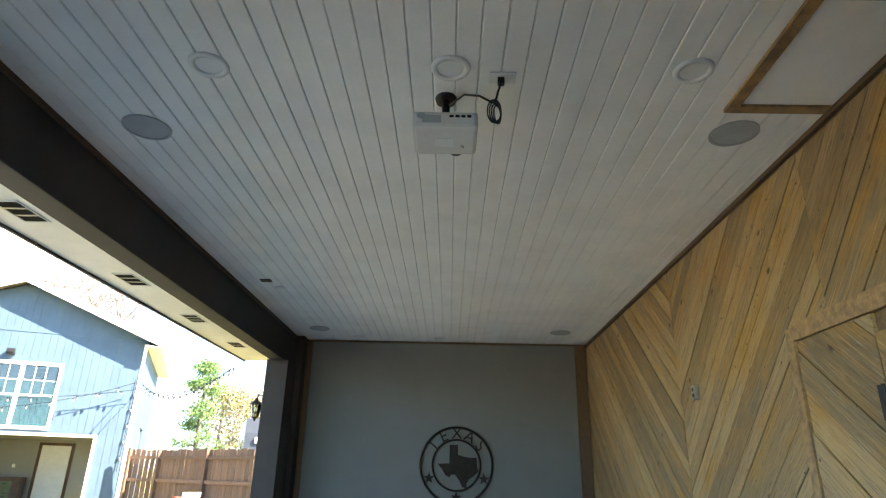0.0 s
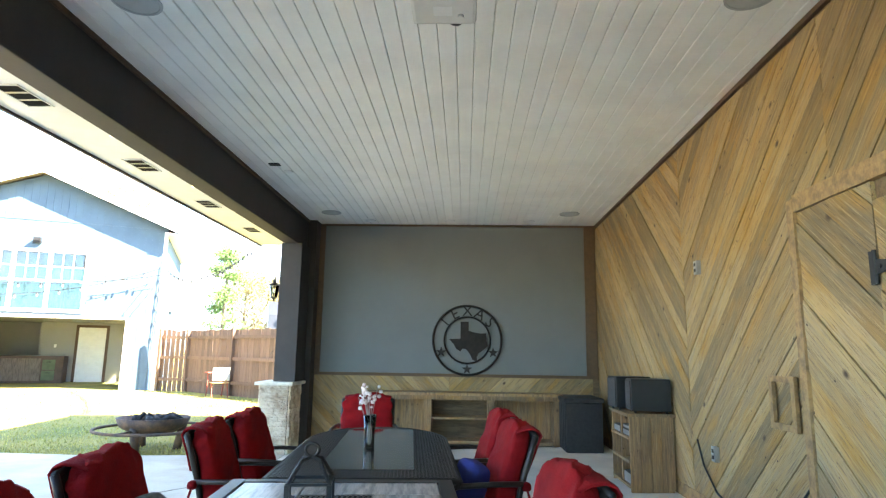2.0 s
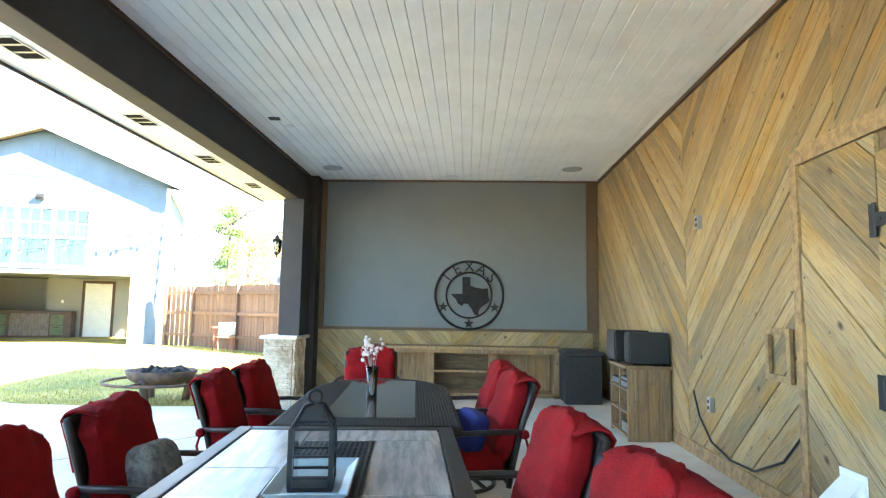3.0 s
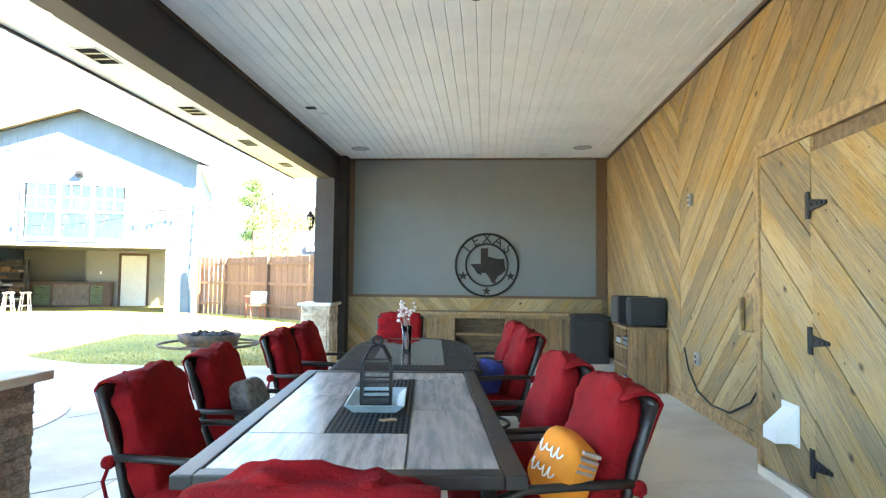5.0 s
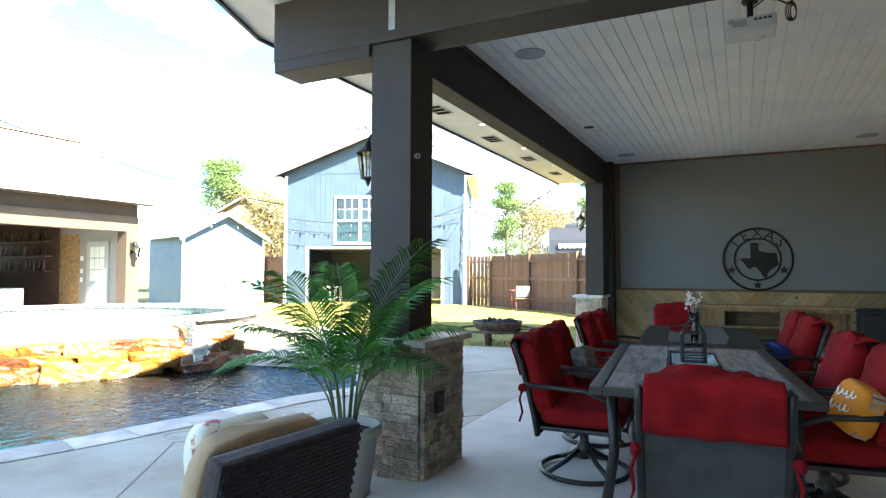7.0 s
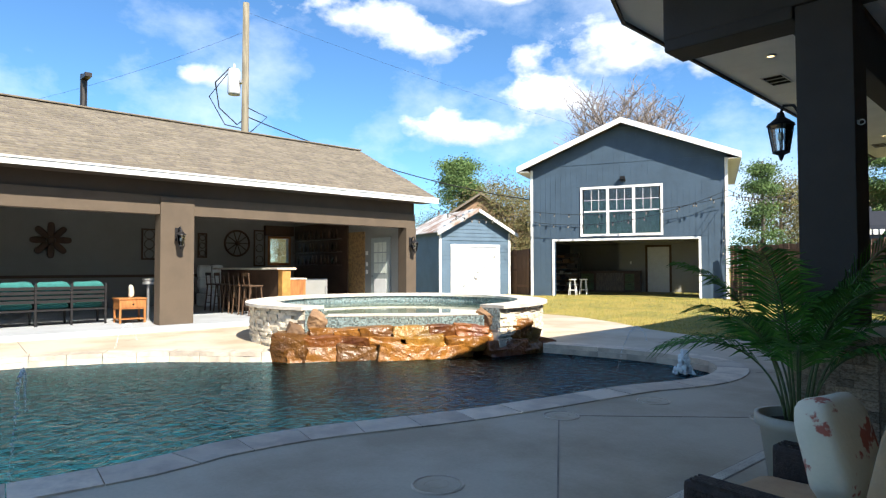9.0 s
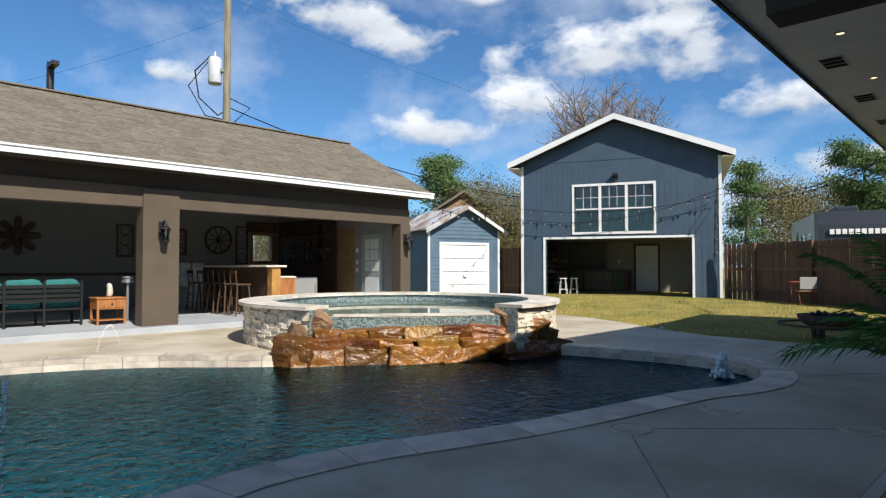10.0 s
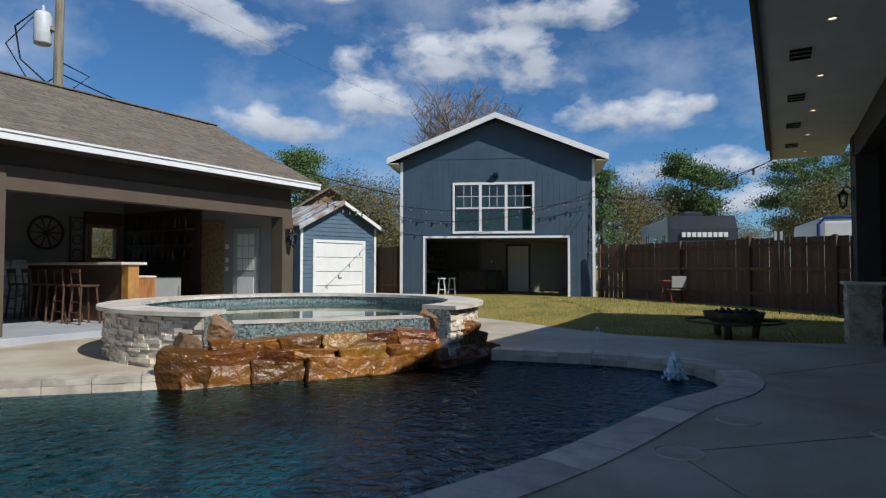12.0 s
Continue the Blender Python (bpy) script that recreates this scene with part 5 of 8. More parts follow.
def fence_run(a, b, boards=True, front=1):
    a, b = Vector((*a, 0)), Vector((*b, 0))
    L2 = (b - a).length
    ang = math.atan2(b.y - a.y, b.x - a.x)
    rot = Matrix.Rotation(ang, 4, "Z")
    nb = int(L2 / 0.142)
    for k in range(nb):
        p = a + (b - a) * ((k + 0.5) / nb)
        piece("board", frng.choice(PICK), fence, Matrix.Translation((p.x, p.y, gz(p.x, p.y) - 0.02)) @ rot @ pose(0, 0, 0, 0, frng.uniform(-0.4, 0.4), 0))
    for k in range(int(L2 / 2.4) + 1):
        p = a + (b - a) * min(1, k * 2.4 / L2)
        piece("post", POST, fence, Matrix.Translation((p.x, p.y, gz(p.x, p.y) - 0.02)) @ rot @ Matrix.Translation((0, -0.058 * front, 0)))
    for z in (0.35, 1.0, 1.6):
        m = Matrix.Translation((a.x, a.y, gz(a.x, a.y))) @ rot
        dz = gz(b.x, b.y) - gz(a.x, a.y)
        part("rail", boxed(0, L2, -0.05 * front - 0.02, -0.05 * front + 0.02 , z - 0.045, z + 0.045, m), M_FENCE, fence)


fence_run((-6.85, 18.35), (-1.17, 14.1))
fence_run((-1.17, 14.1), (2.6, 11.6))
fence_run((-7.8, 18.5), (-6.85, 18.35))
fence_run((-17.4, 16.6), (-14.8, 16.6))

# ---- dining furniture ----
def puff(bm, sx, sy, sz, m=None, e=0.35, n=22, k=14, rough=0.012, seed=0):
    """A stuffed cushion: a rounded block of half sizes sx, sy, sz with soft creases."""
    m = m or Matrix()
    f = lambda v, p: math.copysign(abs(v) ** p, v)
    rows = []
    for j in range(k + 1):
        b = -math.pi / 2 + math.pi * j / k
        row = []
        for i in range(n):
            a = 2 * math.pi * i / n
            p = Vector((sx * f(math.cos(b), e) * f(math.cos(a), e), sy * f(math.cos(b), e) * f(math.sin(a), e), sz * f(math.sin(b), 0.55)))
            q = noise.noise(p * 7 + Vector((seed * 3.1, 0, 0)))
            p += p.normalized() * rough * (1.6 * q + 0.9 * noise.noise(p * 17 + Vector((0, seed * 2.3, 0))))
            row.append(bm.verts.new(m @ p))
            if j in (0, k):
                break
        rows.append(row)
    for u, v in zip(rows, rows[1:]):
        for i in range(n):
            q = list(dict.fromkeys([u[i % len(u)], u[(i + 1) % len(u)], v[(i + 1) % len(v)], v[i % len(v)]]))
            if len(q) > 2:
                bm.faces.new(q)
    return bm


def dining_chair(m):
    c = thing("dining_chair", "dark metal swivel patio chair with draped red cushions", "chair", m, "chairs round the tables")
    part("base_ring", ring(B(), (0, 0, 0.018), 0.29, 0.018, 40, 8), M_BRONZE, c, "round metal floor ring", True)
    for a in (45, 135, 225, 315):
        x, y = math.cos(radians(a)), math.sin(radians(a))
        part("spoke", tube(B(), [(0.285 * x, 0.285 * y, 0.025), (0.15 * x, 0.15 * y, 0.09), (0.04 * x, 0.04 * y, 0.16)], 0.017), M_BRONZE, c, smooth=True)
    part("swivel_post", lathe(B(), [(0, 0.10), (0.045, 0.10), (0.05, 0.2), (0.03, 0.22), (0.03, 0.28), (0.06, 0.29), (0.06, 0.33), (0, 0.33)], 16), M_BRONZE, c, smooth=True)
    bm = boxed(-0.25, 0.25, -0.24, 0.26, 0.34, 0.37, bev=0.01)
    part("seat_frame", bm, M_BRONZE, c)
    part("seat_cushion", puff(B(), 0.265, 0.275, 0.075, Matrix.Translation((0, 0.02, 0.445)), seed=1), M_RED, c, "red fabric seat cushion", True)
    prof = [(-0.25, 0.30), (-0.275, 0.45), (-0.32, 0.66), (-0.375, 0.86), (-0.405, 0.955)]
    for s in (-1, 1):
        part("back_post", tube(B(), [(s * 0.262, y, z) for y, z in prof], 0.018), M_BRONZE, c, smooth=True)
        arm = [(s * 0.275, -0.335, 0.66), (s * 0.305, -0.15, 0.665), (s * 0.315, 0.06, 0.655), (s * 0.312, 0.20, 0.60), (s * 0.30, 0.255, 0.48), (s * 0.255, 0.26, 0.355)]
        part("armrest", tube(B(), arm, 0.018), M_BRONZE, c, smooth=True)
    part("top_rail", tube(B(), [(-0.262, -0.405, 0.955), (-0.1, -0.42, 0.965), (0.1, -0.42, 0.965), (0.262, -0.405, 0.955)], 0.016), M_BRONZE, c, smooth=True)
    bm = B()
    pts = prof
    for (y0, z0), (y1, z1) in zip(pts, pts[1:]):
        v = [bm.verts.new(p) for p in ((-0.25, y0 - 0.004, z0), (0.25, y0 - 0.004, z0), (0.25, y1 - 0.004, z1), (-0.25, y1 - 0.004, z1), (-0.25, y0 + 0.004, z0), (0.25, y0 + 0.004, z0), (0.25, y1 + 0.004, z1), (-0.25, y1 + 0.004, z1))]
        for f in ((0, 1, 2, 3), (7, 6, 5, 4), (0, 4, 5, 1), (1, 5, 6, 2), (2, 6, 7, 3), (3, 7, 4, 0)):
            bm.faces.new([v[i] for i in f])
    bmesh.ops.remove_doubles(bm, verts=bm.verts[:], dist=0.001)
    part("back_sling", bm, M_SLING, c, "dark woven sling back")
    lean = Matrix.Translation((0, -0.275, 0.745)) @ pose(0, 0, 0, 15.5)
    bm = puff(B(), 0.258, 0.062, 0.290, seed=2, rough=0.028, n=40, k=28)
    for v in bm.verts:          # the top narrows to soft shoulders, with drawn creases
        up = max(0.0, (v.co.z - 0.10) / 0.19)
        v.co.x *= 1 - 0.16 * up * up
        v.co.y += 0.010 * math.sin(v.co.x * 46 + 3 * v.co.z) * up
    bm.transform(lean)
    part("back_cushion", bm, M_RED, c, "red fabric back cushion", True)
    # cloth folded over the top rail and hanging down behind
    line = [(-0.300, 0.985), (-0.345, 1.006), (-0.395, 1.012), (-0.432, 0.998), (-0.448, 0.965)]
    line += [(-0.446 + 0.31 * 0.034 * k, 0.965 - 0.034 * k) for k in range(1, 8)]
    bm = B()
    sides = []
    for inset in (0.0, 0.010):
        rows = []
        for k, (y, z) in enumerate(line):
            row = []
            for q in range(25):
                x = -0.252 + 0.021 * q
                hang = max(0.0, (k - 3) / 8)
                fold = 0.009 * math.sin(x * 41 + 2 * hang) * hang + 0.012 * noise.noise(Vector((x * 9, z * 8, 3.3)))
                droop = 0.013 * (abs(x) / 0.252) ** 4 * (1 - hang) + 0.014 * noise.noise(Vector((x * 7, 1.7, 0.4))) * hang
                row.append(bm.verts.new((x * (0.95 + 0.05 * hang), y - fold + inset * (1 if k > 3 else 0.3), z - droop - inset * (1 if k < 4 else 0))))
            rows.append(row)
        for u, v in zip(rows, rows[1:]):
            for q in range(24):
                bm.faces.new((u[q], u[q + 1], v[q + 1], v[q]))
        sides.append(rows)
    a, b = sides
    for q in range(24):
        bm.faces.new((a[0][q], a[0][q + 1], b[0][q + 1], b[0][q]))
        bm.faces.new((a[-1][q], a[-1][q + 1], b[-1][q + 1], b[-1][q]))
    for k in range(len(line) - 1):
        bm.faces.new((a[k][0], a[k + 1][0], b[k + 1][0], b[k][0]))
        bm.faces.new((a[k][24], a[k + 1][24], b[k + 1][24], b[k][24]))
    part("cushion_flap", bm, M_RED, c, "red flap folded over the backrest", True)
    for s in (-1, 1):
        part("tie", tube(B(), [(s * 0.27, -0.34, 0.66), (s * 0.295, -0.36, 0.56), (s * 0.285, -0.345, 0.47), (s * 0.30, -0.36, 0.40)], 0.008, 5), M_RED, c)
        part("tie_bow", puff(B(), 0.022, 0.03, 0.03, Matrix.Translation((s * 0.285, -0.345, 0.645)), e=0.8, n=8, k=6), M_RED, c, smooth=True)
    return c


def on_slab(x, y, rz=0):
    return pose(x, y, fz(x), 0, 0, rz)


CH = Matrix.Diagonal((1.04, 1.0, 0.90, 1))
first = dining_chair(on_slab(1.11, 0.96, 4) @ CH)
for x, y, rz in ((0.28, 2.10, -87), (0.20, 2.98, -84), (0.16, 4.22, -82), (0.15, 4.92, -88), (1.63, 1.82, 97), (1.53, 2.58, 97), (1.45, 4.12, 97), (1.40, 4.92, 95), (0.44, 6.55, 184)):
    copy_thing(first, on_slab(x, y, rz))

# tile-topped dining table
TZ = 0.715
tb = thing("dining_table", "rectangular patio table with wood-look tile top", "table", on_slab(0.96, 2.30, 5.5))
hw, hl = 0.545, 1.06
bm = boxed(-hw, -hw + 0.07, -hl, hl, TZ - 0.045, TZ, bev=0.006)
box(bm, hw - 0.07, hw, -hl, hl, TZ - 0.045, TZ, bev=0.006)
box(bm, -hw + 0.07, hw - 0.07, -hl, -hl + 0.07, TZ - 0.045, TZ, bev=0.006)
box(bm, -hw + 0.07, hw - 0.07, hl - 0.07, hl, TZ - 0.045, TZ, bev=0.006)
part("table_frame", bm, M_BRONZE, tb, "dark metal table rim")
part("underframe", boxed(-hw + 0.06, hw - 0.06, -hl + 0.06, hl - 0.06, TZ - 0.04, TZ - 0.014), M_BRONZE, tb)
e, g = hw - 0.075, 0.165          # inner edge of the rim, half width of the grille
for x0, x1, y0, y1 in ((-e, g, -hl + 0.075, -0.54), (-e, -g, -0.54, 0.25), (-e, -g, 0.25, hl - 0.075), (g, e, -hl + 0.075, -0.10), (g, e, -0.10, 0.74), (-g, e, 0.74, hl - 0.075)):
    part("tile", boxed(x0 + 0.004, x1 - 0.004, y0 + 0.004, y1 - 0.004, TZ - 0.014, TZ - 0.003, bev=0.002), M_SLATE, tb)
bm = B()
for k in range(14):
    box(bm, -0.16 + 0.0232 * k, -0.16 + 0.0232 * k + 0.010, -0.535, 0.735, TZ - 0.012, TZ - 0.004)
for k in range(52):
    box(bm, -0.16, 0.16, -0.535 + 0.0245 * k, -0.535 + 0.0245 * k + 0.010, TZ - 0.0115, TZ - 0.0045)
part("burner_grille", bm, M_BLACK, tb, "black perforated centre grille")
for x in (-1, 1):
    for y in (-1, 1):
        part("leg", tube(B(), [(x * 0.44, y * 0.92, TZ - 0.04), (x * 0.43, y * 0.92, 0.35), (x * 0.48, y * 0.97, 0.0)], 0.028), M_BRONZE, tb, smooth=True)

# second table with woven metal border and glass middle
t2 = thing("oval_table", "round-ended dark metal patio table with glass centre", "table", on_slab(0.85, 4.50, 5.0))
hw, hl = 0.50, 1.10
outline = [(hw, -hl), (hw + 0.01, 0.35)] + [((hw + 0.01) * math.cos(a), 0.35 + 0.75 * math.sin(a)) for a in [math.pi * k / 24 for k in range(1, 24)]] + [(-hw - 0.01, 0.35), (-hw, -hl)]
part("tabletop", prism(B(), outline, TZ - 0.03, TZ - 0.004), M_SLING, t2, "dark woven-pattern metal top")
bm = B()
trng = random.Random(2)
for i in range(-26, 27):
    for j in range(-56, 56):
        x, y = i * 0.0195, j * 0.0195
        if abs(x) < 0.27 and -0.86 < y < 0.93:
            continue
        if not inside((x, y), outline) or not inside((x * 1.03, y * 1.02), outline):
            continue
        o = 0.0065 if (i + j) % 2 else 0.003
        box(bm, x - 0.009, x + 0.009, y - o, y + o, TZ - 0.004, TZ - 0.0005) if (i + j) % 2 else box(bm, x - o, x + o, y - 0.009, y + 0.009, TZ - 0.004, TZ - 0.0005)
part("weave", bm, M_BRONZE, t2, "basket-weave metal border", kind="stuff")
rim = [(x, y, TZ - 0.015) for x, y in outline]
part("rim", tube(B(), rim + [rim[0]], 0.016, 6), M_BRONZE, t2, smooth=True)
M_TGLASS = material("dark_glass_top", (0.055, 0.038, 0.028), 0.06, vary=0.02, bump=0.0, spec=0.8, coat=0.6)
part("glass_inset", boxed(-0.265, 0.265, -0.855, 0.925, TZ - 0.004, TZ + 0.001, bev=0.001), M_TGLASS, t2, "dark reflective glass inset")
for x in (-1, 1):
    for y in (-0.85, 0.75):
        part("leg", tube(B(), [(x * 0.40, y, TZ - 0.03), (x * 0.36, y, 0.3), (x * 0.42, y * 1.05, 0.0)], 0.026), M_BRONZE, t2, smooth=True)

# lantern with its tray, vase with cotton stems, cushions
top1 = fz(0.96) + TZ
ml = pose(0.957, 2.27, top1 - 0.003, 0, 0, 8)
M_PINETAG = material("tan_card", (0.45, 0.30, 0.17), 0.9, vary=0.08)
M_TRAY = material("pale_blue_tray", (0.45, 0.55, 0.58), 0.4, vary=0.08, scale=8)
tray = thing("tray", "pale blue rectangular dish under the lantern", "tray", pose(0.955, 2.32, top1 - 0.003, 0, 0, 6))
part("plate", boxed(-0.10, 0.10, -0.20, 0.20, 0, 0.010, bev=0.004), M_TRAY, tray)
bm = B()
lo_rim, hi_rim = [(-0.10, -0.20), (0.10, -0.20), (0.10, 0.20), (-0.10, 0.20)], [(-0.135, -0.235), (0.135, -0.235), (0.135, 0.235), (-0.135, 0.235)]
rim_rows = [[bm.verts.new((x, y, z)) for x, y in loop] for loop, z in ((lo_rim, 0.004), (hi_rim, 0.036), ([(x * 0.96, y * 0.975) for x, y in hi_rim], 0.038), ([(x * 0.95, y * 0.97) for x, y in lo_rim], 0.011))]
for u, v in zip(rim_rows, rim_rows[1:]):
    for k in range(4):
        bm.faces.new((u[k], u[(k + 1) % 4], v[(k + 1) % 4], v[k]))
part("rim", bm, M_TRAY, tray, "flared pale rim")
tag = thing("paper_tag", "small tan paper tag on the table grille", "tag", pose(1.06, 1.98, top1 - 0.002, 0, 0, 30))
part("card", boxed(-0.035, 0.035, -0.02, 0.02, 0, 0.003), M_PINETAG, tag)
lan = thing("lantern", "black wire house-shaped candle lantern", "lantern", Matrix.Translation((0, 0, 0.010)) @ ml @ Matrix.Diagonal((0.86, 0.86, 0.80, 1)))
part("base", boxed(-0.085, 0.085, -0.085, 0.085, 0, 0.018, bev=0.003), M_BLACK, lan)
for r, h0, h1 in ((0.078, 0.018, 0.25),):
    for x in (-1, 1):
        for y in (-1, 1):
            part("upright", boxed(x * r - 0.009, x * r + 0.009, y * r - 0.009, y * r + 0.009, h0, h1), M_BLACK, lan)
            part("roof_bar", tube(B(), [(x * r, y * r, h1), (x * 0.035, y * 0.035, 0.335), (0, 0, 0.345)], 0.008, 6), M_BLACK, lan)
for z in (0.245, 0.135, 0.05):
    bm = B()
    for s in (-1, 1):
        box(bm, -0.084, 0.084, s * 0.078 - 0.006, s * 0.078 + 0.006, z, z + 0.011)
        box(bm, s * 0.078 - 0.006, s * 0.078 + 0.006, -0.072, 0.072, z, z + 0.011)
    part("frame_rail", bm, M_BLACK, lan)
part("ring_handle", ring(B(), (0, 0, 0.372), 0.026, 0.007, 20, 6, "y"), M_BLACK, lan, smooth=True)
part("glass_panes", lathe(B(), [(0.092, 0.02), (0.092, 0.245)], 4, pose(0, 0, 0, 0, 0, 45)), M_CLEARGLASS, lan, "clear glass panes")
top2 = fz(0.85) + TZ
vase = thing("vase", "clear glass vase of cotton stems on the table", "vase", pose(0.83, 4.35, top2 + 0.001))
part("glass", lathe(B(), [(0.0, 0.0), (0.036, 0.0), (0.034, 0.08), (0.045, 0.22), (0.041, 0.22), (0.030, 0.08), (0.030, 0.012), (0.0, 0.012)], 20), M_CLEARGLASS, vase, smooth=True)
M_COTTON = material("cotton_boll", (0.74, 0.62, 0.58), 0.95, vary=0.06, scale=20, bump=0.4)
vr = random.Random(6)
for k in range(10):
    a, r, h = vr.uniform(0, 6.28), vr.uniform(0.03, 0.12), vr.uniform(0.30, 0.41)
    tip = (r * math.cos(a), r * math.sin(a), h)
    st = part("stem", tube(B(), [(0.01 * math.cos(a), 0.01 * math.sin(a), 0.02), (tip[0] * 0.4, tip[1] * 0.4, h * 0.6), tip], 0.0025, 5), M_TWIG, vase)
    for j in range(4):
        o = Vector((vr.uniform(-0.035, 0.035), vr.uniform(-0.035, 0.035), vr.uniform(-0.08, 0.02)))
        part("cotton", puff(B(), 0.012, 0.012, 0.011, Matrix.Translation(Vector(tip) + o), e=0.8, n=8, k=6, rough=0.006, seed=k + j), M_COTTON, st, smooth=True)


def throw_pillow(name, label, m, mat, size, piping=None, script=False):
    p = thing(name, label, "pillow", m)
    part("cover", puff(B(), size, 0.075, size, seed=len(name), e=0.5, rough=0.008), mat, p, smooth=True)
    if piping:
        bm = B()
        for k in range(11):
            z = -size * 0.9 + size * 1.8 * k / 10
            box(bm, size * 0.84, size * 0.97, -0.035, 0.035, z, z + size * 0.09)
        part("striped_edge", bm, piping, p, "brown and white striped edge")
    if script:
        b2 = B()
        for r in range(2):
            pts = [(-0.075 + 0.0052 * k + 0.006 * math.cos(k * 0.9), -0.081, 0.040 - 0.075 * r + (0.016 + 0.008 * math.sin(k * 0.37)) * math.sin(k * 0.9) + 0.001 * k) for k in range(30)]
            tube(b2, pts, 0.0032, 5)
        part("script_mark", b2, M_WHITE, p, "white script lettering")
    return p


M_ORANGE = material("orange_pillow_fabric", (0.75, 0.23, 0.012), 0.9, vary=0.08, scale=6, bump=0.3, fine=150)
M_STRIPE = material("brown_stripe_fabric", (0.35, 0.24, 0.2), 0.9)
M_COBALT = material("cobalt_blue_fabric", (0.012, 0.022, 0.15), 0.9, vary=0.15, bump=0.3, fine=120)
M_GREYKNIT = material("grey_knit_fabric", (0.20, 0.20, 0.19), 0.95, vary=0.25, scale=30, bump=0.6, fine=120)
throw_pillow("orange_pillow", "orange pillow with white script on red chair", pose(1.75, 1.63, 0.695, -20, 14, -70), M_ORANGE, 0.125, M_STRIPE, True)
throw_pillow("blue_pillow", "cobalt blue bag-like pillow on red chair", pose(1.50, 4.02, 0.635, -15, 10, -60), M_COBALT, 0.125)
throw_pillow("grey_pillow", "grey knitted pillow on red chair", pose(0.10, 2.88, 0.65, -20, 0, 80), M_GREYKNIT, 0.125)

# ---- along the back and plank walls ----
def shelf_unit():
    u = thing("shelf_unit", "low reclaimed wood shelf unit with open bays", "shelf", Matrix.Translation((0, BACK - 0.05, 0)))
    x0, x1, zb = 0.0, 2.86, fz(1.5)
    part("shelf_top", boxed(x0 - 0.03, x1 + 0.03, -0.42, 0.0, 0.80, 0.84, bev=0.006), M_OLDWOOD, u)
    part("bottom_board", boxed(x0, x1, -0.40, 0.0, 0.12, 0.16), M_OLDWOOD, u)
    # back of the bays, its shade painted in by the darker wood
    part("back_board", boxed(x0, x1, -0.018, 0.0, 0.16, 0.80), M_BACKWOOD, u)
    for x in (x0, 0.88, 1.80, x1 - 0.10):
        part("divider", boxed(x, x + 0.10, -0.40, -0.021, zb, 0.799, bev=0.004), M_OLDWOOD, u)
    part("middle_shelf", boxed(0.985, 1.795, -0.38, -0.022, 0.46, 0.49), M_OLDWOOD, u)
    for k in range(4):
        part("bay_plank", boxed(0.105 + 0.193 * k, 0.105 + 0.193 * k + 0.188, -0.05, -0.03, 0.165, 0.795), M_OLDWOOD, u)
    for k in range(4):
        part("bay_plank", boxed(1.905 + 0.213 * k, 1.905 + 0.213 * k + 0.208, -0.05, -0.03, 0.165, 0.795), M_OLDWOOD, u)
    part("face_rail", boxed(x0, x1, -0.415, -0.40, 0.74, 0.798), M_OLDWOOD, u)


shelf_unit()
M_CHEST = material("dark_resin_wicker", (0.022, 0.019, 0.018), 0.7, vary=0.2, scale=25, bump=0.5, fine=90)
ch = thing("deck_box", "dark brown resin storage box on the slab", "storage box", pose(3.10, 9.15, fz(3.1)))
part("body", boxed(-0.26, 0.24, -0.45, 0.35, 0, 0.66, bev=0.015), M_CHEST, ch)
part("lid", boxed(-0.28, 0.26, -0.47, 0.37, 0.662, 0.72, bev=0.015), M_CHEST, ch)
for k in range(5):
    part("rib", boxed(-0.265, -0.258, -0.40 + 0.15 * k, -0.34 + 0.15 * k, 0.05, 0.62), M_CHEST, ch)
cb = thing("stereo_cabinet", "knotty pine stereo cabinet with open front", "cabinet", pose(3.29, 6.70, fz(3.2)) @ Matrix.Diagonal((0.84, 1, 0.883, 1)))
part("top", boxed(-0.29, 0.27, -0.38, 0.38, 0.80, 0.835, bev=0.006), M_OLDWOOD, cb)
part("back_panel", boxed(0.23, 0.25, -0.35, 0.35, 0.03, 0.80), M_OLDWOOD, cb)
for k in range(4):
    part("side_plank", boxed(-0.26 + 0.1225 * k, -0.26 + 0.1225 * k + 0.119, -0.36, -0.335, 0.0, 0.80, bev=0.003), M_OLDWOOD, cb)
part("side_panel", boxed(-0.26, 0.23, 0.335, 0.36, 0.0, 0.80), M_OLDWOOD, cb)
part("centre_divider", boxed(-0.25, 0.22, -0.02, 0.02, 0.06, 0.80), M_OLDWOOD, cb)
for z in (0.04, 0.30, 0.55):
    part("shelf", boxed(-0.27, 0.229, -0.334, 0.334, z, z + 0.025), M_OLDWOOD, cb)
for (y0, y1, z0, z1, nm) in ((-0.31, -0.05, 0.576, 0.65, "receiver"), (-0.30, -0.06, 0.652, 0.70, "disc_player"), (0.05, 0.31, 0.576, 0.66, "amplifier"), (-0.31, -0.05, 0.066, 0.19, "game_console")):
    e = thing(nm, "black home audio unit on the pine shelf", "stereo", pose(3.29, 6.70, fz(3.2)) @ Matrix.Diagonal((0.84, 1, 0.883, 1)))
    part("case", boxed(-0.24, 0.10, y0, y1, z0, z1, bev=0.004), M_BLACK, e)
    part("front_panel", boxed(-0.247, -0.241, y0 + 0.01, y1 - 0.01, z0 + 0.012, z1 - 0.012), M_GALV, e, "grey front strip")


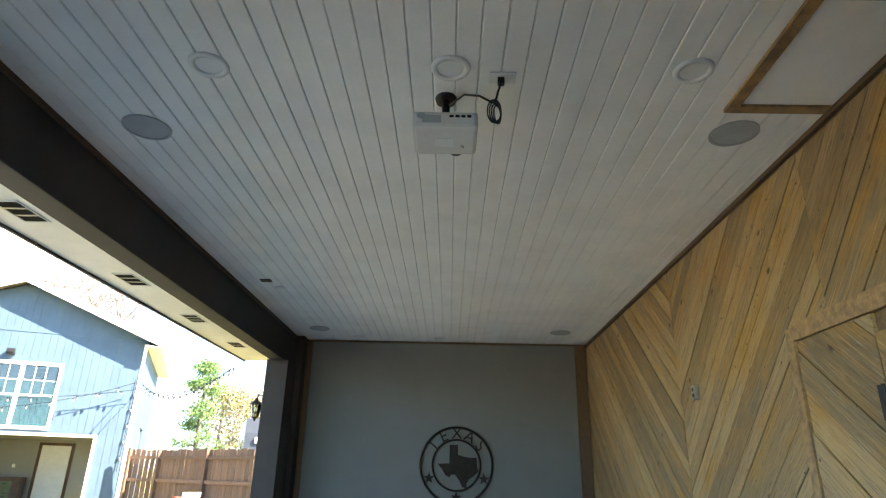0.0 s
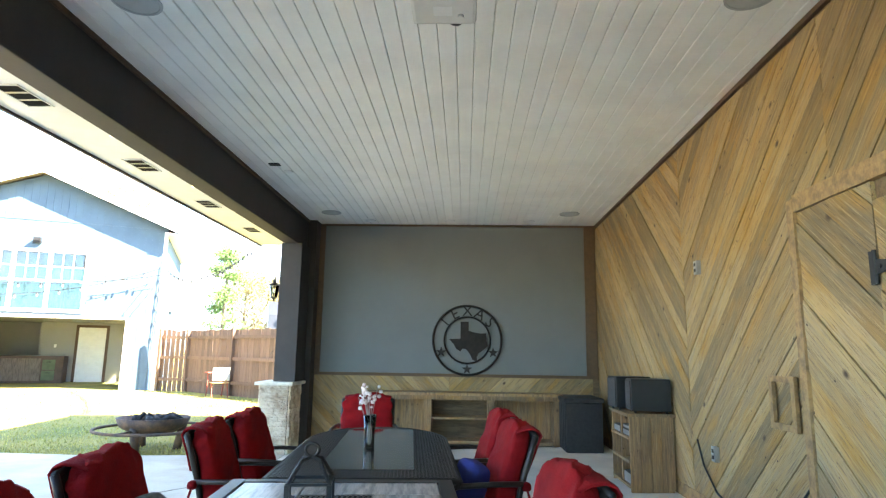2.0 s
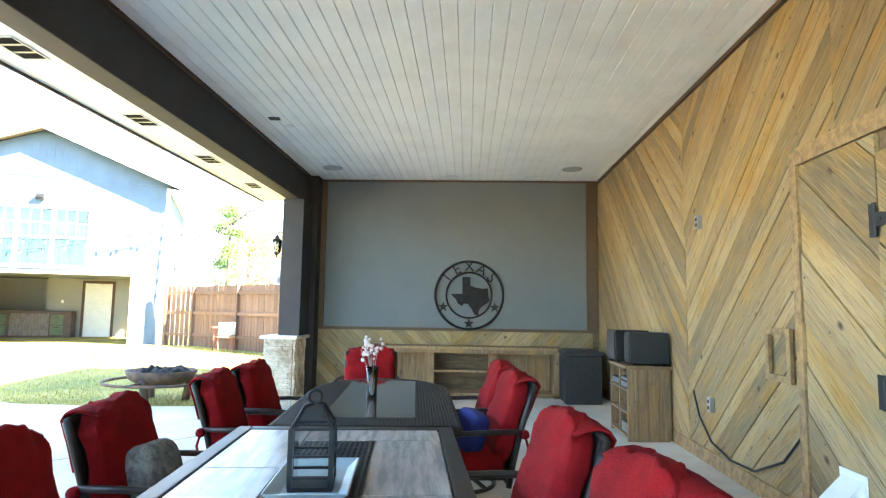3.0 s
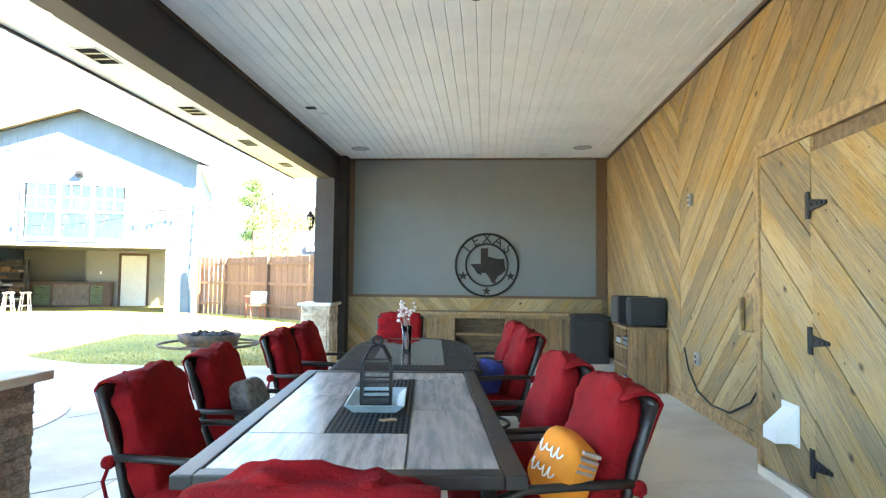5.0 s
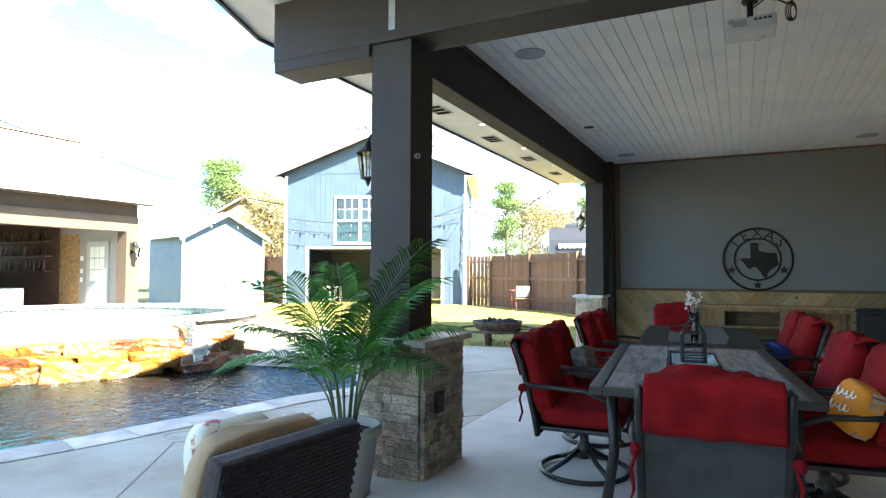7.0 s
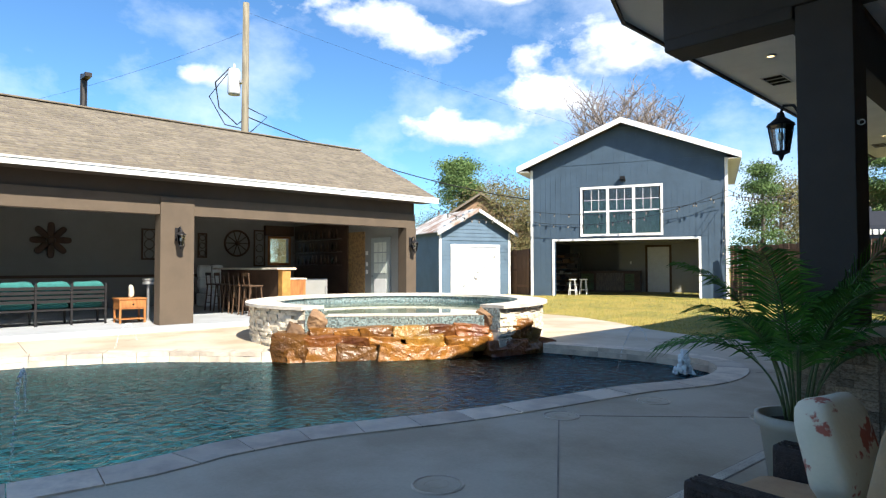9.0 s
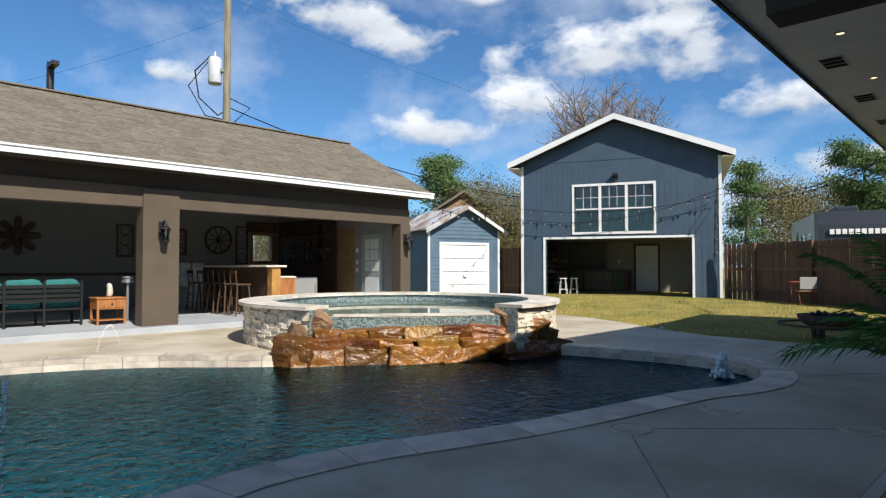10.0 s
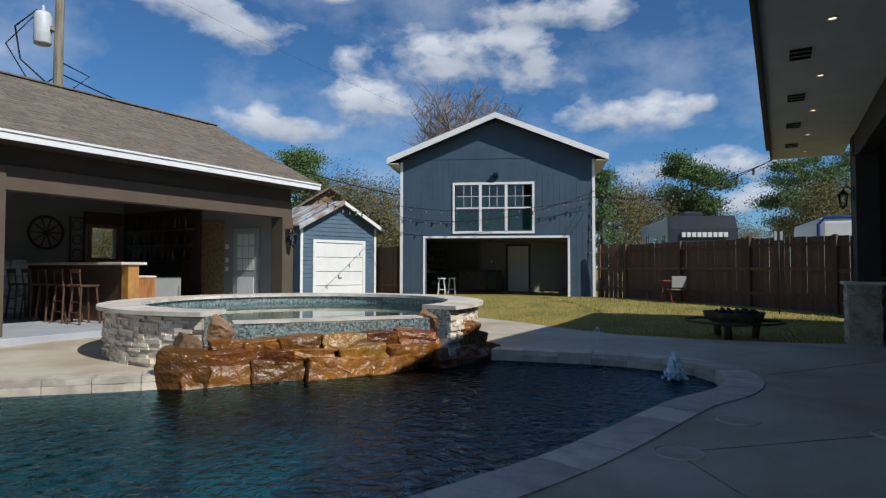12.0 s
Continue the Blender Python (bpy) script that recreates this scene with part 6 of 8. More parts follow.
def loudspeaker(x, y, w, d, h, rz):
    s = thing("loudspeaker", "black box loudspeaker on the pine cabinet", "speaker", pose(x, y, fz(3.2) + 0.738, 0, 0, rz), "pair of loudspeakers")
    part("cabinet_box", boxed(-w / 2, w / 2, -d / 2, d / 2, 0.02, h, bev=0.008), M_BLACK, s)
    part("grille", boxed(-w / 2 - 0.012, -w / 2 - 0.001, -d / 2 + 0.02, d / 2 - 0.02, 0.04, h - 0.02, bev=0.004), M_SLING, s)
    for a in (-1, 1):
        for b in (-1, 1):
            part("foot", lathe(B(), [(0, 0), (0.012, 0), (0.014, 0.02), (0, 0.02)], 10, Matrix.Translation((a * (w / 2 - 0.04), b * (d / 2 - 0.04), 0))), M_BLACK, s)


loudspeaker(3.22, 6.88, 0.36, 0.30, 0.34, 4)
loudspeaker(3.31, 6.50, 0.38, 0.28, 0.33, -4)

# outlets, cable, empty frame, dryer vent hood
def outlet(y, z):
    o = thing("outlet_box", "grey metal outlet box on the plank wall", "outlet", pose(WX - 0.03, y, z))
    part("box_body", boxed(-0.03, 0.01, -0.035, 0.035, -0.06, 0.06, bev=0.004), M_GALV, o)
    for k in (-1, 1):
        part("socket", boxed(-0.034, -0.031, -0.016, 0.016, k * 0.025 - 0.014, k * 0.025 + 0.014), M_BLACK, o)


outlet(5.53, 2.18)
outlet(5.37, 0.63)
fr = thing("small_frame", "empty rustic wooden frame on the plank wall", "frame", pose(WX - 0.032, 4.22, 1.12))
bm = boxed(-0.025, 0, -0.16, -0.115, -0.17, 0.17)
box(bm, -0.025, 0, 0.115, 0.16, -0.17, 0.17)
box(bm, -0.025, 0, -0.115, 0.115, 0.13, 0.17)
box(bm, -0.025, 0, -0.115, 0.115, -0.17, -0.13)
part("moulding", bm, M_TRIMWOOD, fr)
cu = thing("cable", "thin black cable hanging along the plank wall", "cable")
part("wire", tube(B(), [(WX - 0.05, 5.72, 0.70), (WX - 0.05, 5.6, 0.50), (WX - 0.05, 5.35, 0.33), (WX - 0.05, 5.0, 0.27), (WX - 0.05, 4.6, 0.29), (WX - 0.05, 4.2, 0.45), (WX - 0.05, 3.9, 0.72), (WX - 0.05, 3.7, 1.05), (WX - 0.05, 3.59, 1.25)], 0.009, 6), M_BLACK, cu, smooth=True)
vh = thing("vent_hood", "white plastic dryer vent hood on closet boards", "vent", pose(BUMP_X - 0.032, BUMP_Y - 0.42, 0.53))
bm = B()
v = [bm.verts.new(p) for p in ((0, -0.08, 0.10), (0, 0.08, 0.10), (0, 0.08, -0.09), (0, -0.08, -0.09), (-0.12, -0.08, -0.02), (-0.12, 0.08, -0.02), (-0.12, 0.08, -0.09), (-0.12, -0.08, -0.09))]
for f in ((0, 1, 5, 4), (4, 5, 6, 7), (0, 4, 7, 3), (1, 2, 6, 5), (3, 7, 6, 2), (0, 3, 2, 1)):
    bm.faces.new([v[i] for i in f])
part("hood", bm, M_WHITE, vh)
part("flange", boxed(0.0, 0.006, -0.10, 0.10, -0.11, 0.13), M_WHITE, vh)

# ---- wall sign ----
M_SIGN = material("brown_black_sign_steel", (0.020, 0.014, 0.012), 0.7, vary=0.2, bump=0.1, spec=0.25)
sg = thing("wall_sign", "round dark metal TEXAS sign with stars", "sign", Matrix.Translation((1.495, BACK - 0.06, 1.615)))
R0 = 0.53
part("outer_ring", ring(B(), (0, 0, 0), R0, 0.018, 64, 6, "y"), M_SIGN, sg, smooth=True)
part("inner_ring", ring(B(), (0, 0, 0), R0 * 0.67, 0.014, 64, 6, "y"), M_SIGN, sg, smooth=True)
for i, chx in enumerate("TEXAS"):
    a = radians(90 + 52 - 26 * i)
    bm = text_bm(chx, 0.235, 0.008)
    r = R0 * 0.835
    bm.transform(Matrix.Translation((r * math.cos(a), 0, r * math.sin(a))) @ Matrix.Rotation(-(a - math.pi / 2), 4, "Y") @ pose(0, 0, 0, 90))
    part("letter", bm, M_SIGN, sg)
for a in (205, 270, 335):
    c = Vector((R0 * 0.835 * math.cos(radians(a)), R0 * 0.835 * math.sin(radians(a))))
    star = [(c.x + (0.085 if k % 2 == 0 else 0.034) * math.sin(math.pi * k / 5), c.y + (0.085 if k % 2 == 0 else 0.034) * math.cos(math.pi * k / 5)) for k in range(10)]
    bm = prism(B(), star, -0.008, 0.008)
    bm.transform(pose(0, 0, 0, 90))
    part("star", bm, M_SIGN, sg)
STATE = [(-0.10, 0.27), (0.02, 0.27), (0.02, 0.14), (0.10, 0.115), (0.20, 0.10), (0.28, 0.105), (0.29, -0.02), (0.31, -0.08), (0.24, -0.14), (0.17, -0.19), (0.14, -0.25), (0.15, -0.31),
         (0.08, -0.285), (0.045, -0.21), (-0.015, -0.13), (-0.07, -0.125), (-0.10, -0.165), (-0.16, -0.13), (-0.20, -0.06), (-0.27, 0.015), (-0.10, 0.02)]
bm = prism(B(), [(x * 1.05, y * 1.05) for x, y in STATE], -0.008, 0.008)
bm.transform(pose(0, 0, 0, 90))
part("state_shape", bm, M_SIGN, sg, "dark metal state outline")

# ---- ceiling things ----
M_SPKGRILLE = material("pale_grey_grille", (0.42, 0.43, 0.42), 0.6, vary=0.05, bump=0.3, fine=250)
M_WARM = glow("warm_led", (1.0, 0.72, 0.35), 2.5)


def recessed_light(x, y, z, r, lit=False, group="recessed ceiling lights"):
    t = thing("recessed_light", "small warm lit recessed light in the soffit" if lit else "white recessed ceiling light, switched off", "light", pose(x, y, z), group)
    part("trim_ring", lathe(B(), [(r * 0.66, 0.0), (r * 0.70, -0.012), (r * 0.95, -0.012), (r, 0.0)], 28), M_WHITE, t, smooth=True)
    part("lens", lathe(B(), [(0, -0.003), (r * 0.69, -0.003)], 24), M_WARM if lit else M_WHITE, t)


for x in (0.09, 1.36, 2.62):
    recessed_light(x, 2.82, CEIL, 0.105)
for x in (-0.05, 1.20, 2.44):
    recessed_light(x, 9.42, CEIL, 0.09)


def ceiling_speaker(x, y):
    t = thing("ceiling_speaker", "round grey flush ceiling speaker", "speaker", pose(x, y, CEIL), "ceiling speakers")
    part("grille", lathe(B(), [(0, -0.006), (0.125, -0.006), (0.13, -0.003)], 32), M_SPKGRILLE, t)
    part("rim", lathe(B(), [(0.13, 0.0), (0.13, -0.008), (0.145, -0.008), (0.145, 0.0)], 32), M_SPKGRILLE, t)


for x, y in ((-0.53, 3.44), (3.09, 3.42), (-0.55, 8.9), (2.98, 8.9)):
    ceiling_speaker(x, y)
t = thing("smoke_sensor", "small black square sensor on the ceiling", "sensor", pose(-0.68, 6.58, CEIL))
part("housing", boxed(-0.06, 0.06, -0.045, 0.045, -0.012, 0, bev=0.004), M_BLACK, t)
t = thing("ceiling_disc", "small white disc on the ceiling", "sensor", pose(-0.6, 6.85, CEIL))
part("disc", lathe(B(), [(0, -0.015), (0.05, -0.012), (0.055, 0)], 18), M_WHITE, t)
t = thing("attic_hatch", "attic hatch framed in brown wood on the ceiling", "hatch", pose(0, 0, CEIL), kind="structure")
part("panel", boxed(2.99, 3.49, 1.85, 3.10, -0.008, -0.002), M_CEIL, t)
bm = boxed(2.92, 2.985, 1.85, 3.17, -0.022, -0.001)
box(bm, 2.985, 3.49, 3.105, 3.17, -0.022, -0.001)
part("frame", bm, M_TRIMWOOD, t, "brown timber hatch frame")


M_VENTBLACK = material("vent_mesh_black", (0.018, 0.018, 0.018), 0.95, vary=0.1, bump=0.3, spec=0.05)


def soffit_vent(y):
    t = thing("soffit_vent", "dark slotted vent set in the soffit", "vent", pose(-2.12, y, 3.40), "soffit vents")
    part("backing", boxed(-0.10, 0.10, -0.20, 0.20, -0.004, -0.001), M_VENTBLACK, t)
    bm = boxed(-0.11, 0.11, -0.215, -0.20, -0.010, -0.001)
    box(bm, -0.11, 0.11, 0.20, 0.215, -0.010, -0.001)
    box(bm, -0.112, -0.10, -0.215, 0.215, -0.010, -0.001)
    box(bm, 0.10, 0.112, -0.215, 0.215, -0.010, -0.001)
    part("frame", bm, M_SOFFIT, t)
    for k in range(2):
        part("slat", boxed(-0.10, 0.10, -0.07 + 0.14 * k - 0.012, -0.07 + 0.14 * k + 0.012, -0.009, -0.0045), M_GALV, t)


for y in (2.9, 4.65, 6.47, 8.2, 9.95):
    soffit_vent(y)
for y in (2.1, 3.75, 5.55, 7.3, 9.05, 10.7):
    recessed_light(-1.9, y, 3.40, 0.05, True, "small soffit lights")

# projector on a ceiling mount, with its coiled cable and socket
M_PROJ = material("white_projector_plastic", (0.70, 0.69, 0.65), 0.4, vary=0.03, bump=0.03)
pj = thing("projector", "white projector hung from a black ceiling mount", "projector", pose(1.335, 3.10, CEIL) @ Matrix.Diagonal((1.12, 1.25, 0.95, 1)))
part("body", boxed(-0.155, 0.155, -0.115, 0.125, -0.285, -0.185, bev=0.018), M_PROJ, pj)
part("lens_barrel", tube(B(), [(0.055, 0.12, -0.235), (0.055, 0.155, -0.235)], 0.035, 20), M_BLACK, pj, smooth=True)
part("mount_pole", tube(B(), [(0, 0, 0), (0, 0, -0.185)], 0.02, 12), M_BLACK, pj, smooth=True)
part("mount_plate", lathe(B(), [(0, -0.02), (0.05, -0.02), (0.055, 0.0)], 20), M_BLACK, pj, smooth=True)
part("bracket_arm", boxed(-0.05, 0.05, -0.02, 0.02, -0.19, -0.172), M_BLACK, pj)
part("vent_panel", boxed(-0.11, -0.02, -0.1175, -0.1155, -0.26, -0.21), M_SPKGRILLE, pj, "grey vent grille")
part("intake", tube(B(), [(-0.115, -0.113, -0.215), (-0.115, -0.118, -0.215)], 0.02, 16), M_SPKGRILLE, pj)
for k in range(4):
    part("port", boxed(0.02 + 0.028 * k, 0.04 + 0.028 * k, -0.1175, -0.1155, -0.225, -0.21), M_BLACK, pj)
part("foot", lathe(B(), [(0, -0.30), (0.014, -0.30), (0.014, -0.285)], 12, Matrix.Translation((0.08, 0.05, 0))), M_PROJ, pj)
part("underside_label", boxed(-0.05, 0.04, -0.02, 0.05, -0.2865, -0.2855), M_WHITE, pj, "pale underside label")
sk = thing("ceiling_socket", "white ceiling socket plate with plugs", "outlet", pose(1.635, 2.89, CEIL))
part("plate", boxed(-0.07, 0.07, -0.045, 0.045, -0.012, -0.001, bev=0.003), M_WHITE, sk)
part("plug", boxed(-0.025, 0.01, -0.018, 0.018, -0.05, -0.012, bev=0.004), M_BLACK, sk)
cc = thing("projector_cable", "coiled black cable hanging beside the projector", "cable", pose(1.335, 3.05, CEIL))
part("lead", tube(B(), [(0.02, -0.02, -0.09), (0.10, -0.08, -0.06), (0.18, -0.14, -0.11), (0.24, -0.16, -0.16)], 0.006, 6), M_BLACK, cc, smooth=True)
part("plug_lead", tube(B(), [(0.29, -0.16, -0.05), (0.275, -0.16, -0.10), (0.26, -0.16, -0.16)], 0.006, 6), M_BLACK, cc, smooth=True)
for k in range(4):
    b2 = ring(B(), (0, 0, 0), 0.055 - 0.004 * k, 0.005, 24, 5, "y")
    b2.transform(Matrix.Translation((0.255 + 0.006 * k, -0.16 + 0.01 * k, -0.215)) @ pose(0, 0, 0, 0, 0, 15 * k) @ Matrix.Diagonal((0.65, 1, 1.25, 1)))
    part("coil", b2, M_BLACK, cc, smooth=True)

# ---- pool rocks ----
def boulder(m, size, mat, seed):
    """A quarried block of sandstone: a hull of uneven corners with chipped edges and weathered faces."""
    br = random.Random(seed)
    bm = B()
    for sx in (-1, 1):
        for sy in (-1, 1):
            for sz in (-1, 1):
                bm.verts.new((sx * br.uniform(0.72, 1.02), sy * br.uniform(0.72, 1.02), sz * br.uniform(0.70, 1.0)))
    for _ in range(7):
        d = Vector((br.uniform(-1, 1), br.uniform(-1, 1), br.uniform(-1, 1))).normalized()
        bm.verts.new(d * br.uniform(1.0, 1.22))
    bmesh.ops.convex_hull(bm, input=bm.verts[:])
    bmesh.ops.delete(bm, geom=[v for v in bm.verts if not v.link_faces], context="VERTS")
    bmesh.ops.bevel(bm, geom=bm.edges[:], offset=0.09, segments=2, affect="EDGES", profile=0.6)
    bmesh.ops.triangulate(bm, faces=bm.faces[:])
    long_edges = [e for e in bm.edges if e.calc_length() > 0.35]
    bmesh.ops.subdivide_edges(bm, edges=long_edges, cuts=3, use_grid_fill=True)
    bmesh.ops.triangulate(bm, faces=bm.faces[:])
    o = Vector((seed * 2.7, seed * 1.3, 0))
    for v in bm.verts:
        p = v.co.copy()
        ledge = 0.035 * math.sin(9 * p.z + 4 * noise.noise(p * 1.4 + o))
        k = 0.10 * noise.noise(p * 1.7 + o) + 0.06 * noise.noise(p * 5 + o) + ledge
        p += p.normalized() * k
        v.co = Vector((p.x * size[0], p.y * size[1], p.z * size[2]))
    ob = part("boulder", bm, mat)
    for f in ob.data.polygons:
        f.use_smooth = True
    ob.data.set_sharp_from_angle(angle=radians(38))
    ob.matrix_world = m
    return tagged(ob, "wet dark sandstone boulder by the pool" if mat == M_WETROCK else "rust and ochre sandstone boulder below the spa", "rock", "waterfall boulders")


rr = random.Random(12)
FRONT = [Vector(p) for p in ((-8.10, 1.98), (-7.78, 2.48), (-7.36, 3.02), (-6.98, 3.66), (-6.55, 4.42), (-6.30, 5.15))]
REAR = [Vector(p) for p in ((-8.22, 2.42), (-7.86, 2.80), (-7.46, 3.32), (-7.06, 3.86), (-6.68, 4.42), (-6.42, 5.0))]


def at(line, f):
    f = min(max(f, 0), 0.9999) * (len(line) - 1)
    i = int(f)
    return line[i].lerp(line[i + 1], f - i)


def rock_row(count, depth, z, h, seed0, wet_from, thick):
    for k in range(count):
        f = (k + 0.5 + rr.uniform(-0.12, 0.12)) / count
        p = at(FRONT, f).lerp(at(REAR, f), depth)
        d = at(FRONT, f + 0.05) - at(FRONT, f - 0.05)
        ang = math.degrees(math.atan2(d.y, d.x)) + rr.uniform(-9, 9)
        L2 = 3.7 / count * rr.uniform(0.52, 0.64)
        boulder(pose(p.x, p.y, z + rr.uniform(-0.03, 0.03), rr.uniform(-7, 7), rr.uniform(-6, 6), ang), (L2, thick * rr.uniform(0.85, 1.15), h * rr.uniform(0.88, 1.12)), M_WETROCK if f > wet_from else rr.choice((M_ROCK, M_ROCK, M_OCHREROCK, M_REDROCK)), seed0 + k)


rock_row(5, 0.10, -0.10, 0.19, 20, 0.95, 0.30)
rock_row(6, 0.45, 0.10, 0.15, 50, 0.95, 0.26)
rock_row(7, 0.85, 0.24, 0.12, 80, 0.97, 0.22)
boulder(pose(-8.16, 1.98, 0.02, 5, 8, 40), (0.30, 0.24, 0.26), M_ROCK, 120)
boulder(pose(-8.30, 2.18, 0.16, 15, 22, 70), (0.25, 0.22, 0.23), M_TANROCK, 124)
boulder(pose(-8.10, 2.36, 0.42, 25, 28, 70), (0.17, 0.16, 0.15), M_TANROCK, 121)
boulder(pose(-6.52, 4.66, 0.44, 20, 18, 20), (0.19, 0.17, 0.16), M_TANROCK, 122)
boulder(pose(-6.38, 5.02, 0.32, 6, 12, 66), (0.34, 0.20, 0.19), M_ROCK, 128)
boulder(pose(-6.50, 4.92, 0.22, 0, 10, 65), (0.34, 0.24, 0.22), M_ROCK, 126)
boulder(pose(-6.36, 5.25, 0.14, 0, 14, 70), (0.36, 0.26, 0.22), M_OCHREROCK, 123)
boulder(pose(-6.32, 5.20, -0.12, 0, -4, 72), (0.40, 0.28, 0.18), M_ROCK, 125)
boulder(pose(-6.28, 5.62, -0.06, 0, 10, 80), (0.28, 0.24, 0.16), M_REDROCK, 127)

# ---- water jets ----
M_SPRAY = material("white_water_spray", (0.80, 0.86, 0.88), 0.15, vary=0.05, bump=0.0)


def jet(points, label):
    t = thing("water_jet", label, "water jet")
    bm = B()
    jr = random.Random(len(points))
    for p in points:
        for _ in range(2):
            q = Vector(p) + Vector((jr.uniform(-0.012, 0.012), jr.uniform(-0.012, 0.012), jr.uniform(-0.012, 0.012)))
            r = jr.uniform(0.003, 0.007)
            puff(bm, r, r, r * 1.3, Matrix.Translation(q), e=0.9, n=6, k=4, rough=0.0)
    part("spray", bm, M_SPRAY, t, kind="stuff", smooth=True)


def arc(a, b, h, n):
    a, b = Vector(a), Vector(b)
    return [a.lerp(b, k / n) + Vector((0, 0, 4 * h * (k / n) * (1 - k / n))) for k in range(n + 1)]


jet(arc((-4.9, 6.9, 0.0), (-4.15, 4.6, WATER), 0.42, 46), "thin arc of water from the deck into the pool")
jet(arc((-11.4, 0.75, 0.0), (-10.45, 0.1, WATER), 0.40, 36), "thin arc of water from the far deck")
jet(arc((-4.15, -2.15, 0.0), (-6.9, -1.62, WATER), 0.55, 70), "tall thin arc of water crossing the pool")
t = thing("bubbler", "white foaming bubbler in the shallow pool shelf", "fountain", pose(-3.45, 5.1, WATER))
bm = B()
jr = random.Random(1)
for _ in range(160):
    h = jr.random()
    a, r = jr.uniform(0, 6.28), 0.13 * (1 - h) ** 0.8 * jr.random() + 0.015
    s = jr.uniform(0.012, 0.03)
    puff(bm, s, s, s * 1.4, Matrix.Translation((r * math.cos(a), r * math.sin(a), 0.30 * h)), e=0.9, n=6, k=4, rough=0.0)
part("foam", bm, M_SPRAY, t, kind="stuff", smooth=True)

# ---- palm in a pot ----
palm = thing("potted_palm", "green feathery palm in a cream plastic pot", "plant", pose(-0.96, 1.10, 0.0))
part("pot", lathe(B(), [(0, 0), (0.15, 0), (0.20, 0.36), (0.225, 0.37), (0.225, 0.43), (0.20, 0.43), (0.19, 0.36), (0, 0.36)], 36), M_CREAMPOT, palm, "cream plastic pot", True)
part("soil", lathe(B(), [(0, 0.385), (0.19, 0.375)], 24), M_SOIL, palm)
pr = random.Random(21)


def frond(base, ang, length, rise, droop):
    """One arching palm frond with paired narrow leaflets."""
    d = Vector((math.cos(ang), math.sin(ang), 0))
    side = Vector((-d.y, d.x, 0))
    pts = []
    for k in range(15):
        s = k / 14
        pts.append(base + d * (length * (0.12 * s + 0.88 * s ** 1.9) * (0.86 - 0.30 * rise)) + Vector((0, 0, length * (rise * s * 1.45 - droop * s ** 2.4))))
    fb = part("frond", tube(B(), pts, 0.008, 5, 0.0025), M_PALMSTEM, palm, smooth=True)
    verts, faces = [], []
    for k in range(34):
        s = 0.36 + 0.64 * k / 36
        f = s * 14
        i = min(13, int(f))
        p = pts[i].lerp(pts[i + 1], f - i)
        t = (pts[i + 1] - pts[i]).normalized()
        ll = length * 0.27 * math.sin(math.pi * min(1, (s - 0.16) * 1.08)) ** 0.7 + 0.04
        for sg2 in (-1, 1):
            out = (side * sg2 * 0.82 + t * 0.55 + Vector((0, 0, 0.22 - 0.1 * pr.random()))).normalized()
            w = t * 0.008
            mid = p + out * ll * 0.5
            tip = p + out * ll + Vector((0, 0, -ll * pr.uniform(0.15, 0.38)))
            n0 = len(verts)
            verts += [tuple(p - w * 0.4), tuple(p + w * 0.4), tuple(mid + w), tuple(mid - w), tuple(tip)]
            faces += [(n0, n0 + 1, n0 + 2, n0 + 3), (n0 + 3, n0 + 2, n0 + 4)]
    me = bpy.data.meshes.new("foliage")
    me.from_pydata(verts, [], faces)
    me.materials.append(M_PALM)
    lf = new("foliage", me)
    lf.parent = fb
    lf["kind"] = "stuff"


for k in range(15):
    a = k * 2.399 + pr.uniform(-0.2, 0.2)
    inner_f = k / 14
    frond(Vector((0.06 * math.cos(a), 0.06 * math.sin(a), 0.38)), a, pr.uniform(0.92, 1.10), 1.02 - 0.42 * inner_f * pr.uniform(0.75, 1.1), 0.36 + 0.28 * inner_f)

# ---- wicker armchair ----
M_WICKER = material("dark_brown_wicker", (0.030, 0.018, 0.016), 0.6, vary=0.25, scale=30, bump=0.6, fine=90)
M_TAN = material("tan_cushion_fabric", (0.50, 0.34, 0.20), 0.9, vary=0.08, scale=5, bump=0.3, fine=150)
M_FLORAL = material("cream_floral_fabric", (0.74, 0.70, 0.56), 0.9, vary=0.05, scale=9, bump=0.2, second=(0.45, 0.14, 0.10), mix=(0.54, 0.58))


